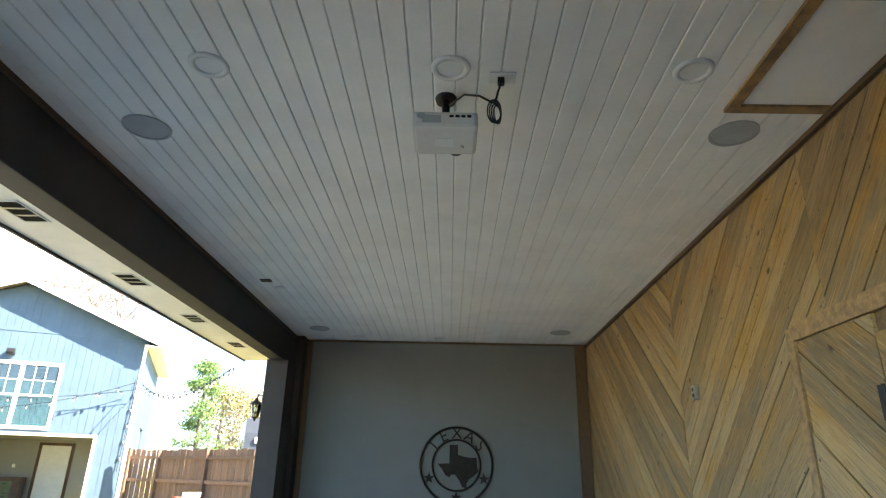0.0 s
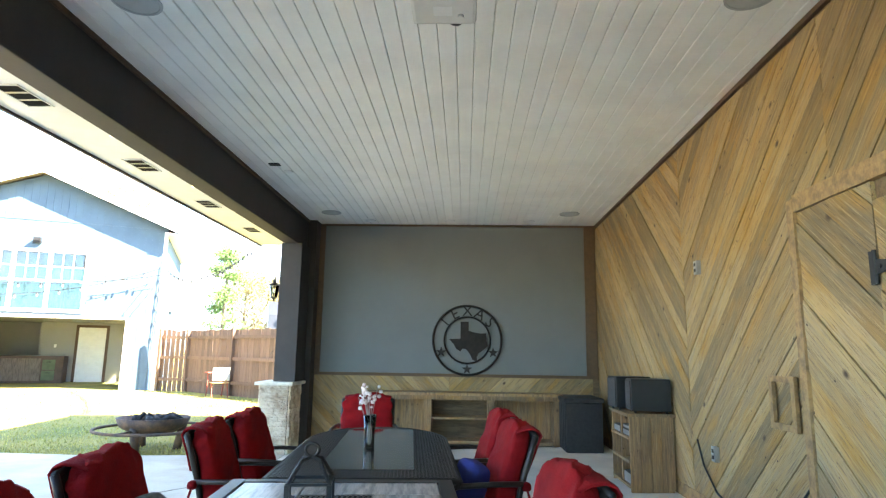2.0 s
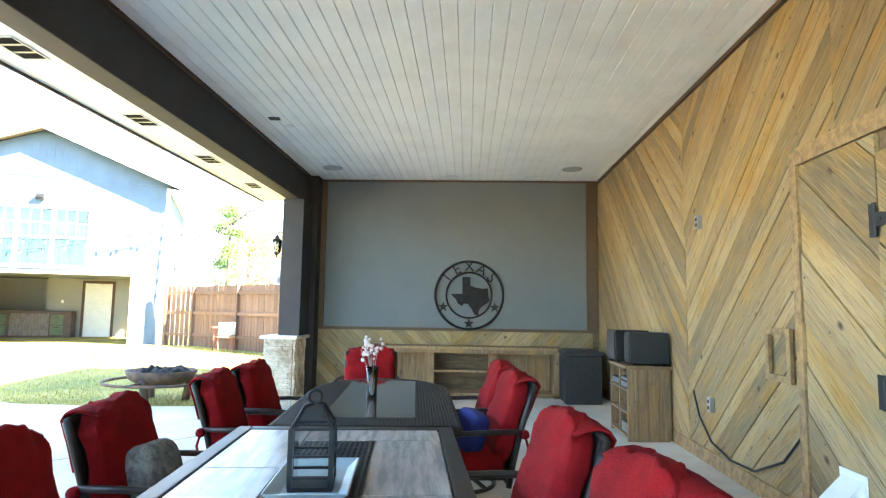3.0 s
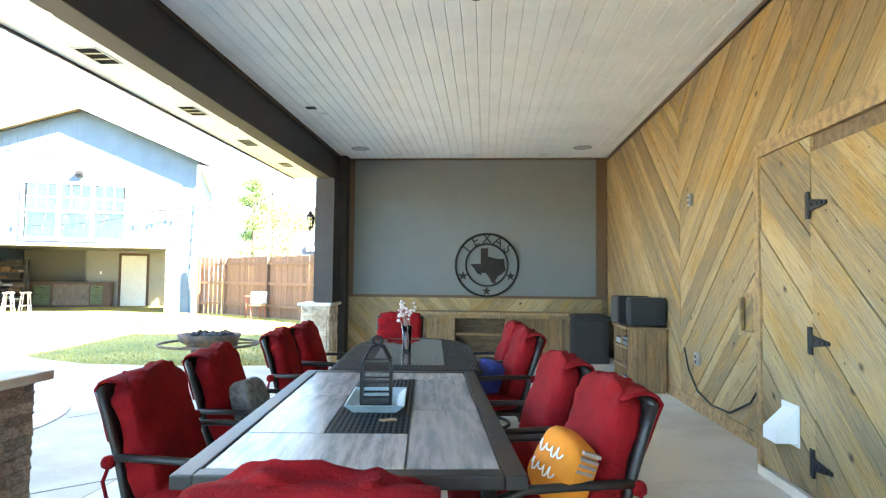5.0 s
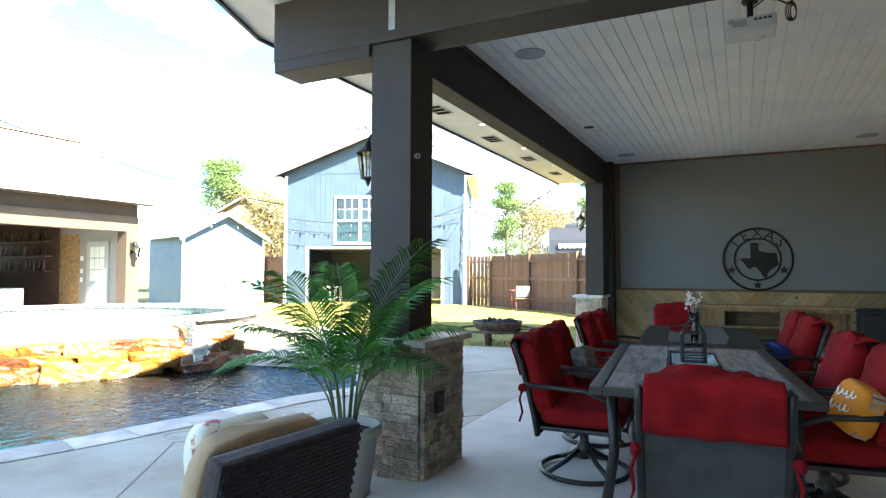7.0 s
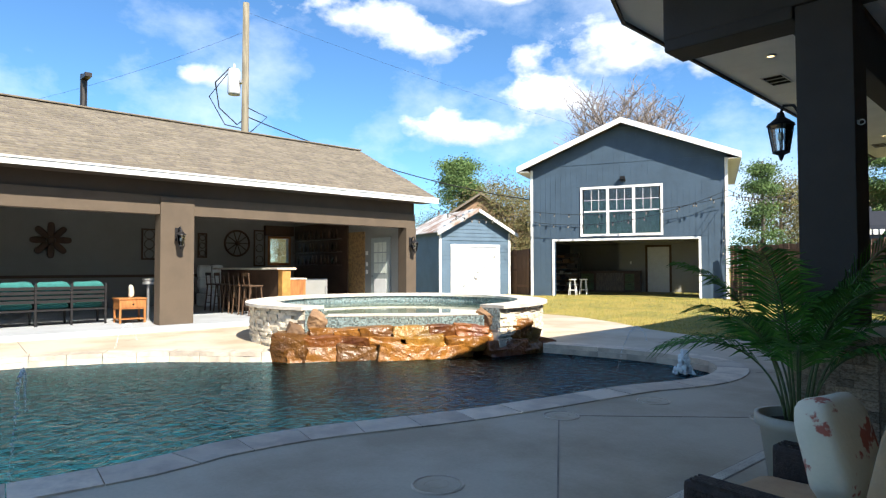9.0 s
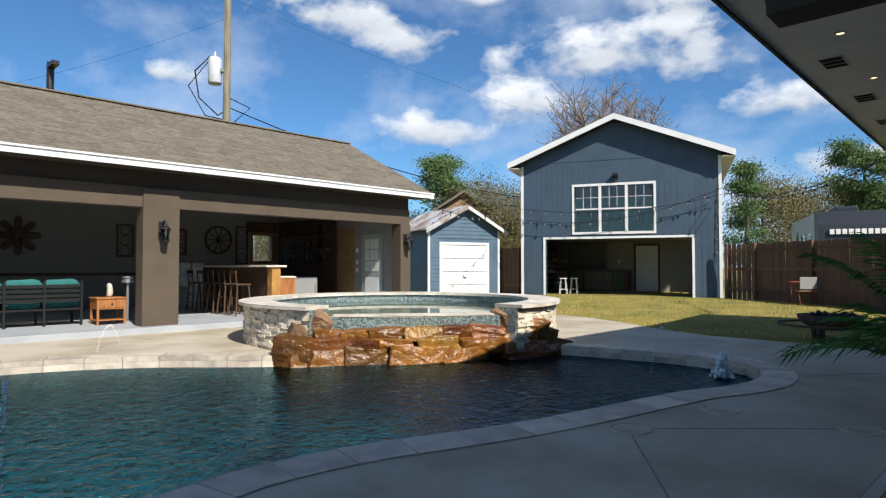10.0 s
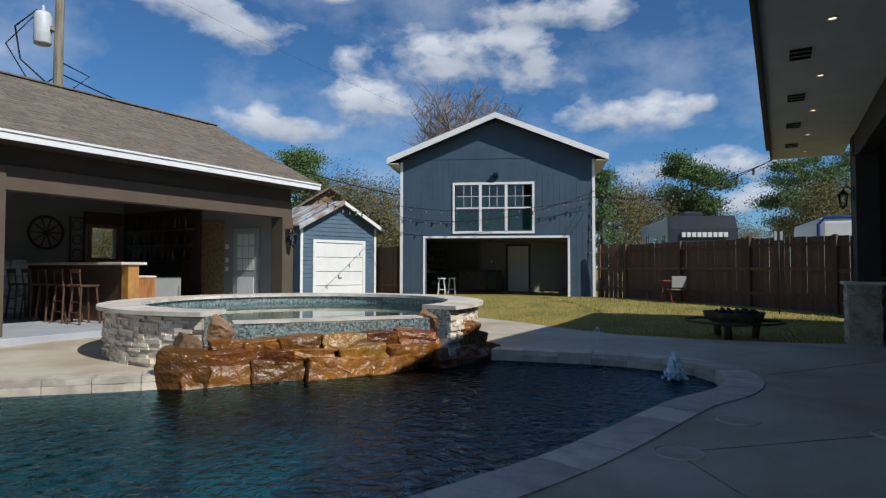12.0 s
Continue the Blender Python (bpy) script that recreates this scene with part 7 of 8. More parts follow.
def wicker_chair(m):
    c = thing("wicker_armchair", "dark wicker armchair with tan cushions", "armchair", m, "wicker armchairs")
    # local: faces +y, back at -y
    part("seat_box", boxed(-0.36, 0.36, -0.30, 0.38, 0.06, 0.30, bev=0.02), M_WICKER, c)
    tilt = Matrix.Translation((0, -0.34, 0.28)) @ pose(0, 0, 0, 14)
    part("backrest", boxed(-0.36, 0.36, -0.05, 0.03, 0.0, 0.56, tilt, bev=0.02), M_WICKER, c)
    bm = B()
    for r in range(32):
        for q in range(30):
            x = -0.35 + 0.0234 * q + (0.0117 if r % 2 else 0)
            box(bm, x, x + 0.021, -0.056, -0.046, 0.025 + 0.0162 * r, 0.038 + 0.0162 * r, tilt)
    part("weave", bm, M_WICKER, c, kind="stuff")
    for s in (-1, 1):
        part("arm", boxed(s * 0.40 - 0.05, s * 0.40 + 0.05, -0.32, 0.35, 0.06, 0.545, bev=0.02), M_WICKER, c)
        bm = B()
        for r in range(27):
            for q in range(26):
                y = -0.29 + 0.0234 * q + (0.0117 if r % 2 else 0)
                box(bm, s * 0.452 - 0.005, s * 0.452 + 0.005, y, y + 0.021, 0.085 + 0.0162 * r, 0.098 + 0.0162 * r)
        for r in range(6):
            for q in range(26):
                y = -0.29 + 0.0234 * q + (0.0117 if r % 2 else 0)
                box(bm, s * 0.40 - 0.045 + 0.0155 * r, s * 0.40 - 0.0325 + 0.0155 * r, y, y + 0.021, 0.542, 0.552)
        part("arm_weave", bm, M_WICKER, c, kind="stuff")
    for x in (-0.36, 0.36):
        for y in (-0.27, 0.35):
            part("foot", boxed(x - 0.025, x + 0.025, y - 0.025, y + 0.025, 0, 0.06), M_BLACK, c)
    part("seat_cushion", puff(B(), 0.33, 0.33, 0.075, Matrix.Translation((0, 0.05, 0.37)), e=0.25, seed=3), M_TAN, c, "tan seat cushion", True)
    part("back_cushion", puff(B(), 0.32, 0.055, 0.250, Matrix.Translation((0, -0.275, 0.605)) @ pose(0, 0, 0, 14), e=0.25, seed=4), M_TAN, c, "tan back cushion", True)
    return c


armchair = wicker_chair(pose(-0.44, -0.45, fz(-0.3), 0, 0, 84) @ Matrix.Diagonal((0.82, 0.86, 1, 1)))
copy_thing(armchair, pose(-0.17, -1.66, fz(-0.3), 0, 0, 84) @ Matrix.Diagonal((0.82, 0.86, 1, 1)))
throw_pillow("floral_pillow", "cream floral pillow on the wicker armchair", pose(-0.42, -0.34, 0.645, -16, 0, 84), M_FLORAL, 0.185)

# ---- wall lanterns ----
def wall_lantern(m, s=1.0):
    """Local: the wall is at y 0, the lamp hangs towards -y, z is the middle of the glass."""
    t = thing("wall_lantern", "black metal wall lantern with clear glass", "lantern", m @ Matrix.Diagonal((s, s, s, 1)), "wall lanterns")
    part("backplate", boxed(-0.05, 0.05, -0.02, 0.0, -0.02, 0.20, bev=0.006), M_BLACK, t)
    part("arm", tube(B(), [(0, -0.01, 0.10), (0, -0.07, 0.20), (0, -0.13, 0.21), (0, -0.15, 0.16)], 0.010, 8), M_BLACK, t, smooth=True)
    part("roof", lathe(B(), [(0, 0.17), (0.02, 0.165), (0.03, 0.13), (0.085, 0.085), (0.088, 0.075), (0, 0.075)], 16, Matrix.Translation((0, -0.15, 0))), M_BLACK, t)
    part("glass", lathe(B(), [(0.075, 0.075), (0.048, -0.10), (0.044, -0.10), (0.070, 0.075)], 8, Matrix.Translation((0, -0.15, 0))), M_CLEARGLASS, t)
    for a in range(4):
        c, q = math.cos(a * math.pi / 2 + 0.39), math.sin(a * math.pi / 2 + 0.39)
        part("rib", tube(B(), [(0.077 * c, -0.15 + 0.077 * q, 0.075), (0.05 * c, -0.15 + 0.05 * q, -0.10)], 0.005, 5), M_BLACK, t)
    part("finial", lathe(B(), [(0, -0.17), (0.012, -0.15), (0.02, -0.125), (0.055, -0.11), (0.052, -0.10), (0, -0.10)], 14, Matrix.Translation((0, -0.15, 0))), M_BLACK, t)
    part("bulb", puff(B(), 0.018, 0.018, 0.03, Matrix.Translation((0, -0.15, 0.0)), e=0.9, n=10, k=8, rough=0), M_WHITE, t, smooth=True)


wall_lantern(pose(-1.05, 1.69, 2.16, 0, 0, -90))
wall_lantern(pose(-1.27, 9.15, 2.30, 0, 0, -90))
for yl in (-0.09, 6.15):
    wall_lantern(ph.matrix_world @ Matrix.Translation((0.05, yl, 1.86)) @ pose(0, 0, 0, 0, 0, 90), 1.25)
t = thing("eye_screw", "small metal eye bolt in the brown post", "hook", pose(-0.735, 1.565, 2.155))
part("eye", ring(B(), (0.02, 0, 0), 0.016, 0.004, 16, 6, "y"), M_GALV, t)
part("plate", boxed(-0.001, 0.006, -0.02, 0.02, -0.012, 0.012), M_GALV, t)
t = thing("strap_bracket", "galvanised steel strap on the cross beam", "bracket", pose(-0.87, 1.47, 3.12))
part("strap", boxed(-0.025, 0.025, -0.004, 0.0, -0.10, 0.36), M_GALV, t)

# ---- fire pit and old school desk on the lawn ----
fp = thing("fire_pit", "rusty steel fire pit bowl with ring and ash", "fire pit", pose(-3.05, 9.1, gz(-3, 9.1)))
M_RUST = material("rusted_steel", (0.07, 0.045, 0.035), 0.75, metal=0.3, vary=0.3, scale=6, bump=0.4, second=(0.16, 0.09, 0.05))
part("bowl", lathe(B(), [(0, 0.20), (0.25, 0.22), (0.45, 0.34), (0.50, 0.46), (0.47, 0.46), (0.42, 0.36), (0.22, 0.25), (0, 0.24)], 32), M_RUST, fp, smooth=True)
part("outer_ring", ring(B(), (0, 0, 0.30), 0.78, 0.022, 48, 6), M_RUST, fp, smooth=True)
for a in (20, 140, 260):
    c, q = math.cos(radians(a)), math.sin(radians(a))
    part("leg", tube(B(), [(0.40 * c, 0.40 * q, 0.36), (0.34 * c, 0.34 * q, 0.0)], 0.06, 10), M_RUST, fp, smooth=True)
    part("strut", tube(B(), [(0.44 * c, 0.44 * q, 0.30), (0.78 * c, 0.78 * q, 0.30)], 0.016, 6), M_RUST, fp)
M_CHAR = material("charred_wood", (0.03, 0.026, 0.024), 0.9, vary=0.3, bump=0.9, fine=30)
fr2 = random.Random(3)
for k in range(14):
    a, r = fr2.uniform(0, 6.28), 0.33 * math.sqrt(fr2.random())
    b2 = tube(B(), [(r * math.cos(a) - 0.12, r * math.sin(a), 0.42), (r * math.cos(a), r * math.sin(a) + 0.02, 0.45 + 0.05 * fr2.random()), (r * math.cos(a) + 0.12, r * math.sin(a), 0.43)], 0.035, 7)
    b2.transform(Matrix.Rotation(fr2.uniform(0, 3), 4, "Z"))
    part("charred_log", b2, M_CHAR, fp, smooth=True)
ds2 = thing("school_desk", "old small school desk, white back, rusty red frame", "desk", pose(-5.0, 16.2, gz(-5, 16.2), 0, 0, 35))
M_REDIRON = material("red_iron", (0.30, 0.05, 0.025), 0.7, vary=0.2)
part("backrest", boxed(-0.22, 0.22, -0.22, -0.19, 0.45, 0.78, bev=0.01), M_INWALL, ds2)
part("seat", boxed(-0.22, 0.22, -0.20, 0.15, 0.38, 0.41, bev=0.008), M_TRIMWOOD, ds2)
part("desktop", boxed(-0.25, 0.25, 0.25, 0.62, 0.62, 0.65, bev=0.008), M_REDIRON, ds2)
for x in (-0.2, 0.2):
    part("leg", tube(B(), [(x, -0.2, 0), (x, -0.05, 0.38), (x, -0.2, 0.6)], 0.015, 6), M_REDIRON, ds2)
    part("desk_leg", tube(B(), [(x, 0.5, 0), (x, 0.4, 0.3), (x, 0.42, 0.62)], 0.015, 6), M_REDIRON, ds2)

# ---- inside the pool house ----
def P(x, y, z=0.11, rz=0):
    return ph.matrix_world @ Matrix.Translation((x, y, z)) @ pose(0, 0, 0, 0, 0, rz)


M_TEAL = material("teal_cushion_fabric", (0.03, 0.17, 0.16), 0.9, vary=0.1, bump=0.3, fine=120)


def bench(m):
    s = thing("patio_sofa", "dark metal sofa with teal cushions, seen from behind", "sofa", m, "pool house sofas")
    for k in range(3):
        x = -0.93 + 0.62 * k
        part("back_cushion", puff(B(), 0.30, 0.07, 0.23, Matrix.Translation((x + 0.31, 0.10, 0.66)) @ pose(0, 0, 0, 10), e=0.25), M_TEAL, s, smooth=True)
        part("seat_cushion", puff(B(), 0.30, 0.30, 0.07, Matrix.Translation((x + 0.31, 0.40, 0.40)), e=0.25), M_TEAL, s, smooth=True)
        for r in range(4):
            part("back_slat", boxed(x + 0.02, x + 0.60, -0.02, 0.0, 0.46 + 0.09 * r, 0.52 + 0.09 * r), M_BLACK, s)
    for k in range(4):
        part("post", boxed(-0.945 + 0.62 * k, -0.905 + 0.62 * k, -0.03, 0.01, 0.0, 0.86), M_BLACK, s)
        part("front_leg", boxed(-0.945 + 0.62 * k, -0.905 + 0.62 * k, 0.64, 0.68, 0.0, 0.34), M_BLACK, s)
    part("seat_rail", boxed(-0.945, 0.955, -0.02, 0.68, 0.30, 0.335), M_BLACK, s)


bench(P(-1.25, -2.05, rz=90))
bench(P(-1.25, -4.15, rz=90))
M_PINE = material("orange_pine", (0.42, 0.17, 0.05), 0.5, vary=0.15, scale=3, stretch=(1, 6, 1), bump=0.15)
st = thing("side_table", "orange pine side table with a drawer", "table", P(-1.1, -0.68))
part("top", boxed(-0.26, 0.26, -0.28, 0.28, 0.50, 0.53, bev=0.006), M_PINE, st)
part("apron", boxed(-0.24, 0.24, -0.26, 0.26, 0.30, 0.50), M_PINE, st)
part("drawer", boxed(0.24, 0.252, -0.22, 0.22, 0.33, 0.47, bev=0.004), M_PINE, st)
part("knob", lathe(B(), [(0, 0), (0.02, 0.01), (0, 0.03)], 10, Matrix.Translation((0.252, 0, 0.40)) @ pose(0, 0, 0, 0, 90)), M_BLACK, st)
part("lower_shelf", boxed(-0.24, 0.24, -0.26, 0.26, 0.08, 0.10), M_PINE, st)
for x in (-0.23, 0.19):
    for y in (-0.26, 0.22):
        part("leg", boxed(x, x + 0.04, y, y + 0.04, 0, 0.30), M_PINE, st)
sl = thing("stone_lamp", "pale stone ornament on the side table", "ornament", P(-1.1, -0.66, 0.64))
part("stone", puff(B(), 0.07, 0.05, 0.14, Matrix.Translation((0, 0, 0.13)), e=0.7), M_CAP, sl, smooth=True)
ast = thing("pedestal_stand", "slim chrome pedestal stand", "stand", P(-1.5, -0.20))
part("pole", tube(B(), [(0, 0, 0), (0, 0, 0.8)], 0.03, 12), M_GALV, ast)
part("disc", lathe(B(), [(0, 0.80), (0.12, 0.80), (0.12, 0.84), (0.10, 0.85), (0.10, 0.89), (0.12, 0.90), (0.12, 0.93), (0, 0.93)], 20), M_GALV, ast)
part("foot", lathe(B(), [(0, 0), (0.15, 0), (0.13, 0.02), (0, 0.03)], 20), M_GALV, ast)
bar = thing("bar_counter", "wooden bar counter with pale top and timber post", "bar", P(0, 0, 0.11))
part("counter_top", boxed(-4.4, -0.45, 2.40, 2.92, 1.12, 1.17, bev=0.01), M_CAP, bar, "pale stone bar top")
part("front_panel", boxed(-4.3, -0.75, 2.60, 2.75, 0, 1.12), M_DARKWOOD, bar)
part("end_post", boxed(-0.72, -0.50, 2.57, 2.79, 0, 1.12, bev=0.01), material("honey_post_wood", (0.55, 0.28, 0.07), 0.5, vary=0.15, scale=3), bar, "honey wood end post")
lowc = thing("low_counter", "low wooden counter behind the bar", "counter", P(0, 0, 0.11))
part("body", boxed(-1.9, -1.2, 2.95, 3.60, 0, 0.86), M_PINE, lowc)
part("top", boxed(-1.92, -1.18, 2.94, 3.62, 0.86, 0.90, bev=0.006), M_CAP, lowc)
fg = thing("mini_fridge", "small grey beverage fridge", "fridge", P(-1.9, 4.15))
part("body", boxed(-0.3, 0.3, -0.35, 0.35, 0.02, 0.86, bev=0.01), M_GALV, fg)
part("door", boxed(0.301, 0.33, -0.34, 0.34, 0.04, 0.84, bev=0.008), M_INWALL, fg)
part("handle", boxed(0.331, 0.36, 0.26, 0.29, 0.25, 0.65), M_GALV, fg)


def barstool(m):
    s = thing("bar_stool", "brown wooden bar stool with low back", "stool", m, "bar stools")
    hw = material("dark_walnut_stool_wood", (0.10, 0.055, 0.028), 0.5, vary=0.2, stretch=(6, 6, 1), bump=0.2)
    part("seat", boxed(-0.18, 0.18, -0.18, 0.18, 0.70, 0.74, bev=0.012), hw, s)
    for x in (-1, 1):
        for y in (-1, 1):
            part("leg", tube(B(), [(x * 0.19, y * 0.19, 0), (x * 0.14, y * 0.14, 0.70)], 0.02, 8), hw, s)
        part("back_post", tube(B(), [(0.16, x * 0.15, 0.74), (0.19, x * 0.15, 1.02)], 0.014, 8), hw, s)
    part("back_rail", boxed(0.17, 0.20, -0.17, 0.17, 0.96, 1.04, bev=0.006), hw, s)
    for z in (0.22, 0.42):
        part("rung", tube(B(), [(0.17, -0.16, z), (0.17, 0.16, z)], 0.011, 6), hw, s)
    return s


b0 = barstool(P(-1.15, 2.12, rz=-90))
for x in (-1.75, -2.35, -2.95, -3.55):
    copy_thing(b0, P(x, 2.12, rz=-90))
fa = thing("flower_wall_art", "round dark metal flower wall art", "wall decor", P(-PD + 0.05, -1.25, 2.05))
for k in range(8):
    a = k * math.pi / 4
    part("petal", puff(B(), 0.012, 0.09, 0.20, Matrix.Translation((0, 0.30 * math.cos(a), 0.30 * math.sin(a))) @ Matrix.Rotation(a - math.pi / 2, 4, "X"), e=0.8, n=12, k=8, rough=0), M_DARKWOOD, fa, smooth=True)
part("centre", puff(B(), 0.02, 0.10, 0.10, e=0.8, n=12, k=8, rough=0), M_DARKWOOD, fa, smooth=True)
wh = thing("wagon_wheel", "dark wooden wagon wheel hung on the wall", "wall decor", P(-PD + 0.06, 4.05, 2.10))
part("rim", ring(B(), (0, 0, 0), 0.42, 0.035, 40, 8, "x"), M_DARKWOOD, wh, smooth=True)
part("hub", tube(B(), [(-0.05, 0, 0), (0.07, 0, 0)], 0.075, 16), M_DARKWOOD, wh, smooth=True)
for k in range(10):
    a = k * math.pi / 5
    part("spoke", tube(B(), [(0, 0.07 * math.cos(a), 0.07 * math.sin(a)), (0, 0.40 * math.cos(a), 0.40 * math.sin(a))], 0.017, 6), M_DARKWOOD, wh)
for yb, w, h, z in ((1.30, 0.46, 0.95, 2.0), (4.85, 0.42, 1.25, 1.95), (2.9, 0.3, 0.8, 2.0)):
    pf = thing("wall_panel_art", "dark framed openwork wall panel", "wall decor", P(-PD + 0.04, yb, z))
    bm = boxed(-0.015, 0.015, -w / 2, -w / 2 + 0.05, -h / 2, h / 2)
    box(bm, -0.015, 0.015, w / 2 - 0.05, w / 2, -h / 2, h / 2)
    box(bm, -0.015, 0.015, -w / 2 + 0.05, w / 2 - 0.05, h / 2 - 0.05, h / 2)
    box(bm, -0.015, 0.015, -w / 2 + 0.05, w / 2 - 0.05, -h / 2, -h / 2 + 0.05)
    part("frame", bm, M_DARKWOOD, pf)
    for r in range(3):
        part("scroll", ring(B(), (0, 0, -h / 3.2 + r * h / 3.2), w * 0.30, 0.012, 24, 6, "x"), M_DARKWOOD, pf)
for k in range(3):
    part("bottle_shelf", boxed(-6.2, -3.4, Y1 - 0.40, Y1 - 0.203, 1.35 + 0.42 * k, 1.39 + 0.42 * k), M_DARKWOOD, ph)
br = random.Random(14)
M_BOTTLE = material("bottle_glass", (0.10, 0.06, 0.04), 0.15, vary=0.2, randomize=0.6, spec=0.7, bump=0)
BOT = mesh_of(lathe(B(), [(0, 0), (0.035, 0), (0.037, 0.18), (0.014, 0.24), (0.014, 0.30), (0, 0.30)], 12), "bottle", M_BOTTLE, True)
for k in range(3):
    for j in range(11):
        b3 = new("bottle", BOT)
        b3.matrix_world = P(-6.0 + 0.24 * j + br.uniform(-0.05, 0.05), Y1 - 0.30, 1.391 + 0.42 * k)
        tagged(b3, "dark glass liquor bottle on the bar shelf", "bottle", "bar bottles")
bm = boxed(-PD + 0.002, -PD + 0.04, 5.17, 5.25, 1.37, 2.38)
box(bm, -PD + 0.002, -PD + 0.04, 5.95, 6.03, 1.37, 2.38)
box(bm, -PD + 0.002, -PD + 0.04, 5.25, 5.95, 2.30, 2.38)
box(bm, -PD + 0.002, -PD + 0.04, 5.25, 5.95, 1.37, 1.45)
part("rear_window", bm, M_PINE, ph, "small wooden rear window frame")
part("window_pane", boxed(-PD - 0.07, -PD - 0.065, 5.25, 5.95, 1.45, 2.30), M_CLEARGLASS, ph)

part("window_valance", boxed(-PD + 0.002, -PD + 0.14, 5.02, 6.10, 2.40, 2.74, bev=0.01), M_TRIMDARK, ph, "brown timber window valance")
for z, w in ((1.72, 0.06), (1.38, 0.05), (1.15, 0.05)):
    part("switch_plate", boxed(-2.10 - w, -2.10 + w, Y1 - 0.165, Y1 - 0.153, z - 0.06, z + 0.06, bev=0.003), M_WHITE, ph, "white switch plate")
M_WHITEPAD = material("white_padded_vinyl", (0.70, 0.70, 0.67), 0.5, vary=0.05, scale=4, bump=0.1)
rc = thing("recliner", "white padded double high-back recliner against the wall", "armchair", P(-5.75, 2.95))
for y in (-0.20, 0.20):
    part("back_pad", puff(B(), 0.11, 0.19, 0.21, Matrix.Translation((-0.25, y, 1.05)), e=0.3, rough=0.004), M_WHITEPAD, rc, smooth=True)
    part("lumbar_pad", puff(B(), 0.12, 0.19, 0.18, Matrix.Translation((-0.22, y, 0.68)), e=0.3, rough=0.004), M_WHITEPAD, rc, smooth=True)
    part("seat_pad", puff(B(), 0.30, 0.19, 0.09, Matrix.Translation((0.08, y, 0.46)), e=0.3, rough=0.004), M_WHITEPAD, rc, smooth=True)
part("base", boxed(-0.34, 0.36, -0.40, 0.40, 0.0, 0.37, bev=0.02), M_WHITEPAD, rc)

# ---- string lights ----
M_BULB = material("clear_bulb", (0.22, 0.21, 0.19), 0.1, vary=0.02, bump=0)
BULB = mesh_of(lathe(B(), [(0, -0.13), (0.022, -0.115), (0.03, -0.09), (0.022, -0.055), (0.016, -0.045), (0, -0.045)], 10), "bulb", M_BULB, True)
SOCK = mesh_of(lathe(B(), [(0, -0.05), (0.02, -0.05), (0.02, 0), (0, 0)], 8), "socket", M_BLACK)


def string_lights(pts, sag):
    t = thing("string_lights", "black string lights with clear bulbs", "string lights", group="string lights")
    path = []
    for a, b in zip(pts, pts[1:]):
        a, b = Vector(a), Vector(b)
        n2 = max(6, int((b - a).length / 0.55))
        for k in range(n2 + 1):
            f = k / n2
            p = a.lerp(b, f) - Vector((0, 0, 4 * sag * f * (1 - f)))
            path.append(p)
            if 0 < k < n2:
                piece("bulb", BULB, t, Matrix.Translation(p))
                piece("socket", SOCK, t, Matrix.Translation(p))
    part("wire", tube(B(), path, 0.009, 5), M_BLACK, t)


gr = garage.matrix_world
g_l, g_r = gr @ Vector((-GW - 0.1, -0.3, 3.3)), gr @ Vector((GW + 0.1, -0.3, 3.55))
string_lights([(-12.1, 8.45, 2.95), tuple(g_l), tuple(g_r), (-2.45, 11.4, 3.38)], 0.35)
string_lights([tuple(gr @ Vector((-GW - 0.1, -0.35, 2.9))), tuple(gr @ Vector((GW, -0.35, 3.75))), (-2.45, 11.2, 3.36)], 0.55)
string_lights([tuple(gr @ Vector((GW - 0.1, -0.06, 3.9))), tuple(gr @ Vector((GW - 0.2, -0.06, 1.2)))], 0.0)

# ---- utility pole, wires, street lamp ----
M_POLE = material("weathered_utility_pole", (0.23, 0.20, 0.14), 0.9, vary=0.2, scale=2, stretch=(8, 8, 0.6), bump=0.4, fine=20)
up = thing("utility_pole", "weathered wooden utility pole with grey transformer", "utility pole", pose(-19.8, 6.75, 0))
part("pole", tube(B(), [(0, 0, -0.1), (0, 0, 5), (0.02, 0, 10.6)], 0.15, 14, 0.11), M_POLE, up, smooth=True)
M_TRANS = material("transformer_paint", (0.58, 0.60, 0.60), 0.5, vary=0.05)
part("transformer", lathe(B(), [(0, 7.35), (0.20, 7.35), (0.22, 7.40), (0.22, 8.15), (0.17, 8.25), (0, 8.27)], 24, Matrix.Translation((-0.28, -0.28, 0))), M_TRANS, up, "grey cylinder transformer", True)
part("bushing", tube(B(), [(-0.28, -0.28, 8.2), (-0.28, -0.28, 8.45)], 0.04, 10), M_TRANS, up)
part("bracket", boxed(-0.2, 0.0, -0.2, 0.0, 7.75, 7.85), M_GALV, up)
part("loop_wire", tube(B(), [(-0.35, -0.4, 8.3), (-0.75, -0.75, 7.8), (-0.65, -0.65, 6.9), (-0.2, -0.2, 6.3), (0, 0, 6.5)], 0.025, 6), M_BLACK, up, smooth=True)
part("loop_wire", tube(B(), [(-0.35, -0.4, 8.2), (-0.9, -0.9, 7.3), (-0.5, -0.5, 6.3), (0.1, 0.1, 6.1)], 0.02, 6), M_BLACK, up, smooth=True)
part("loop_wire", tube(B(), [(0.05, 0.05, 6.9), (0.55, 0.55, 6.55), (0.2, 0.2, 6.1), (0.05, 0.0, 5.9)], 0.02, 6), M_BLACK, up, smooth=True)


def wire(a, b, sag, r):
    a, b = Vector(a), Vector(b)
    t = thing("overhead_wire", "thin black overhead utility wire", "wire", group="overhead wires")
    part("strand", tube(B(), [a.lerp(b, k / 16) - Vector((0, 0, 4 * sag * (k / 16) * (1 - k / 16))) for k in range(17)], r, 5), M_BLACK, t)


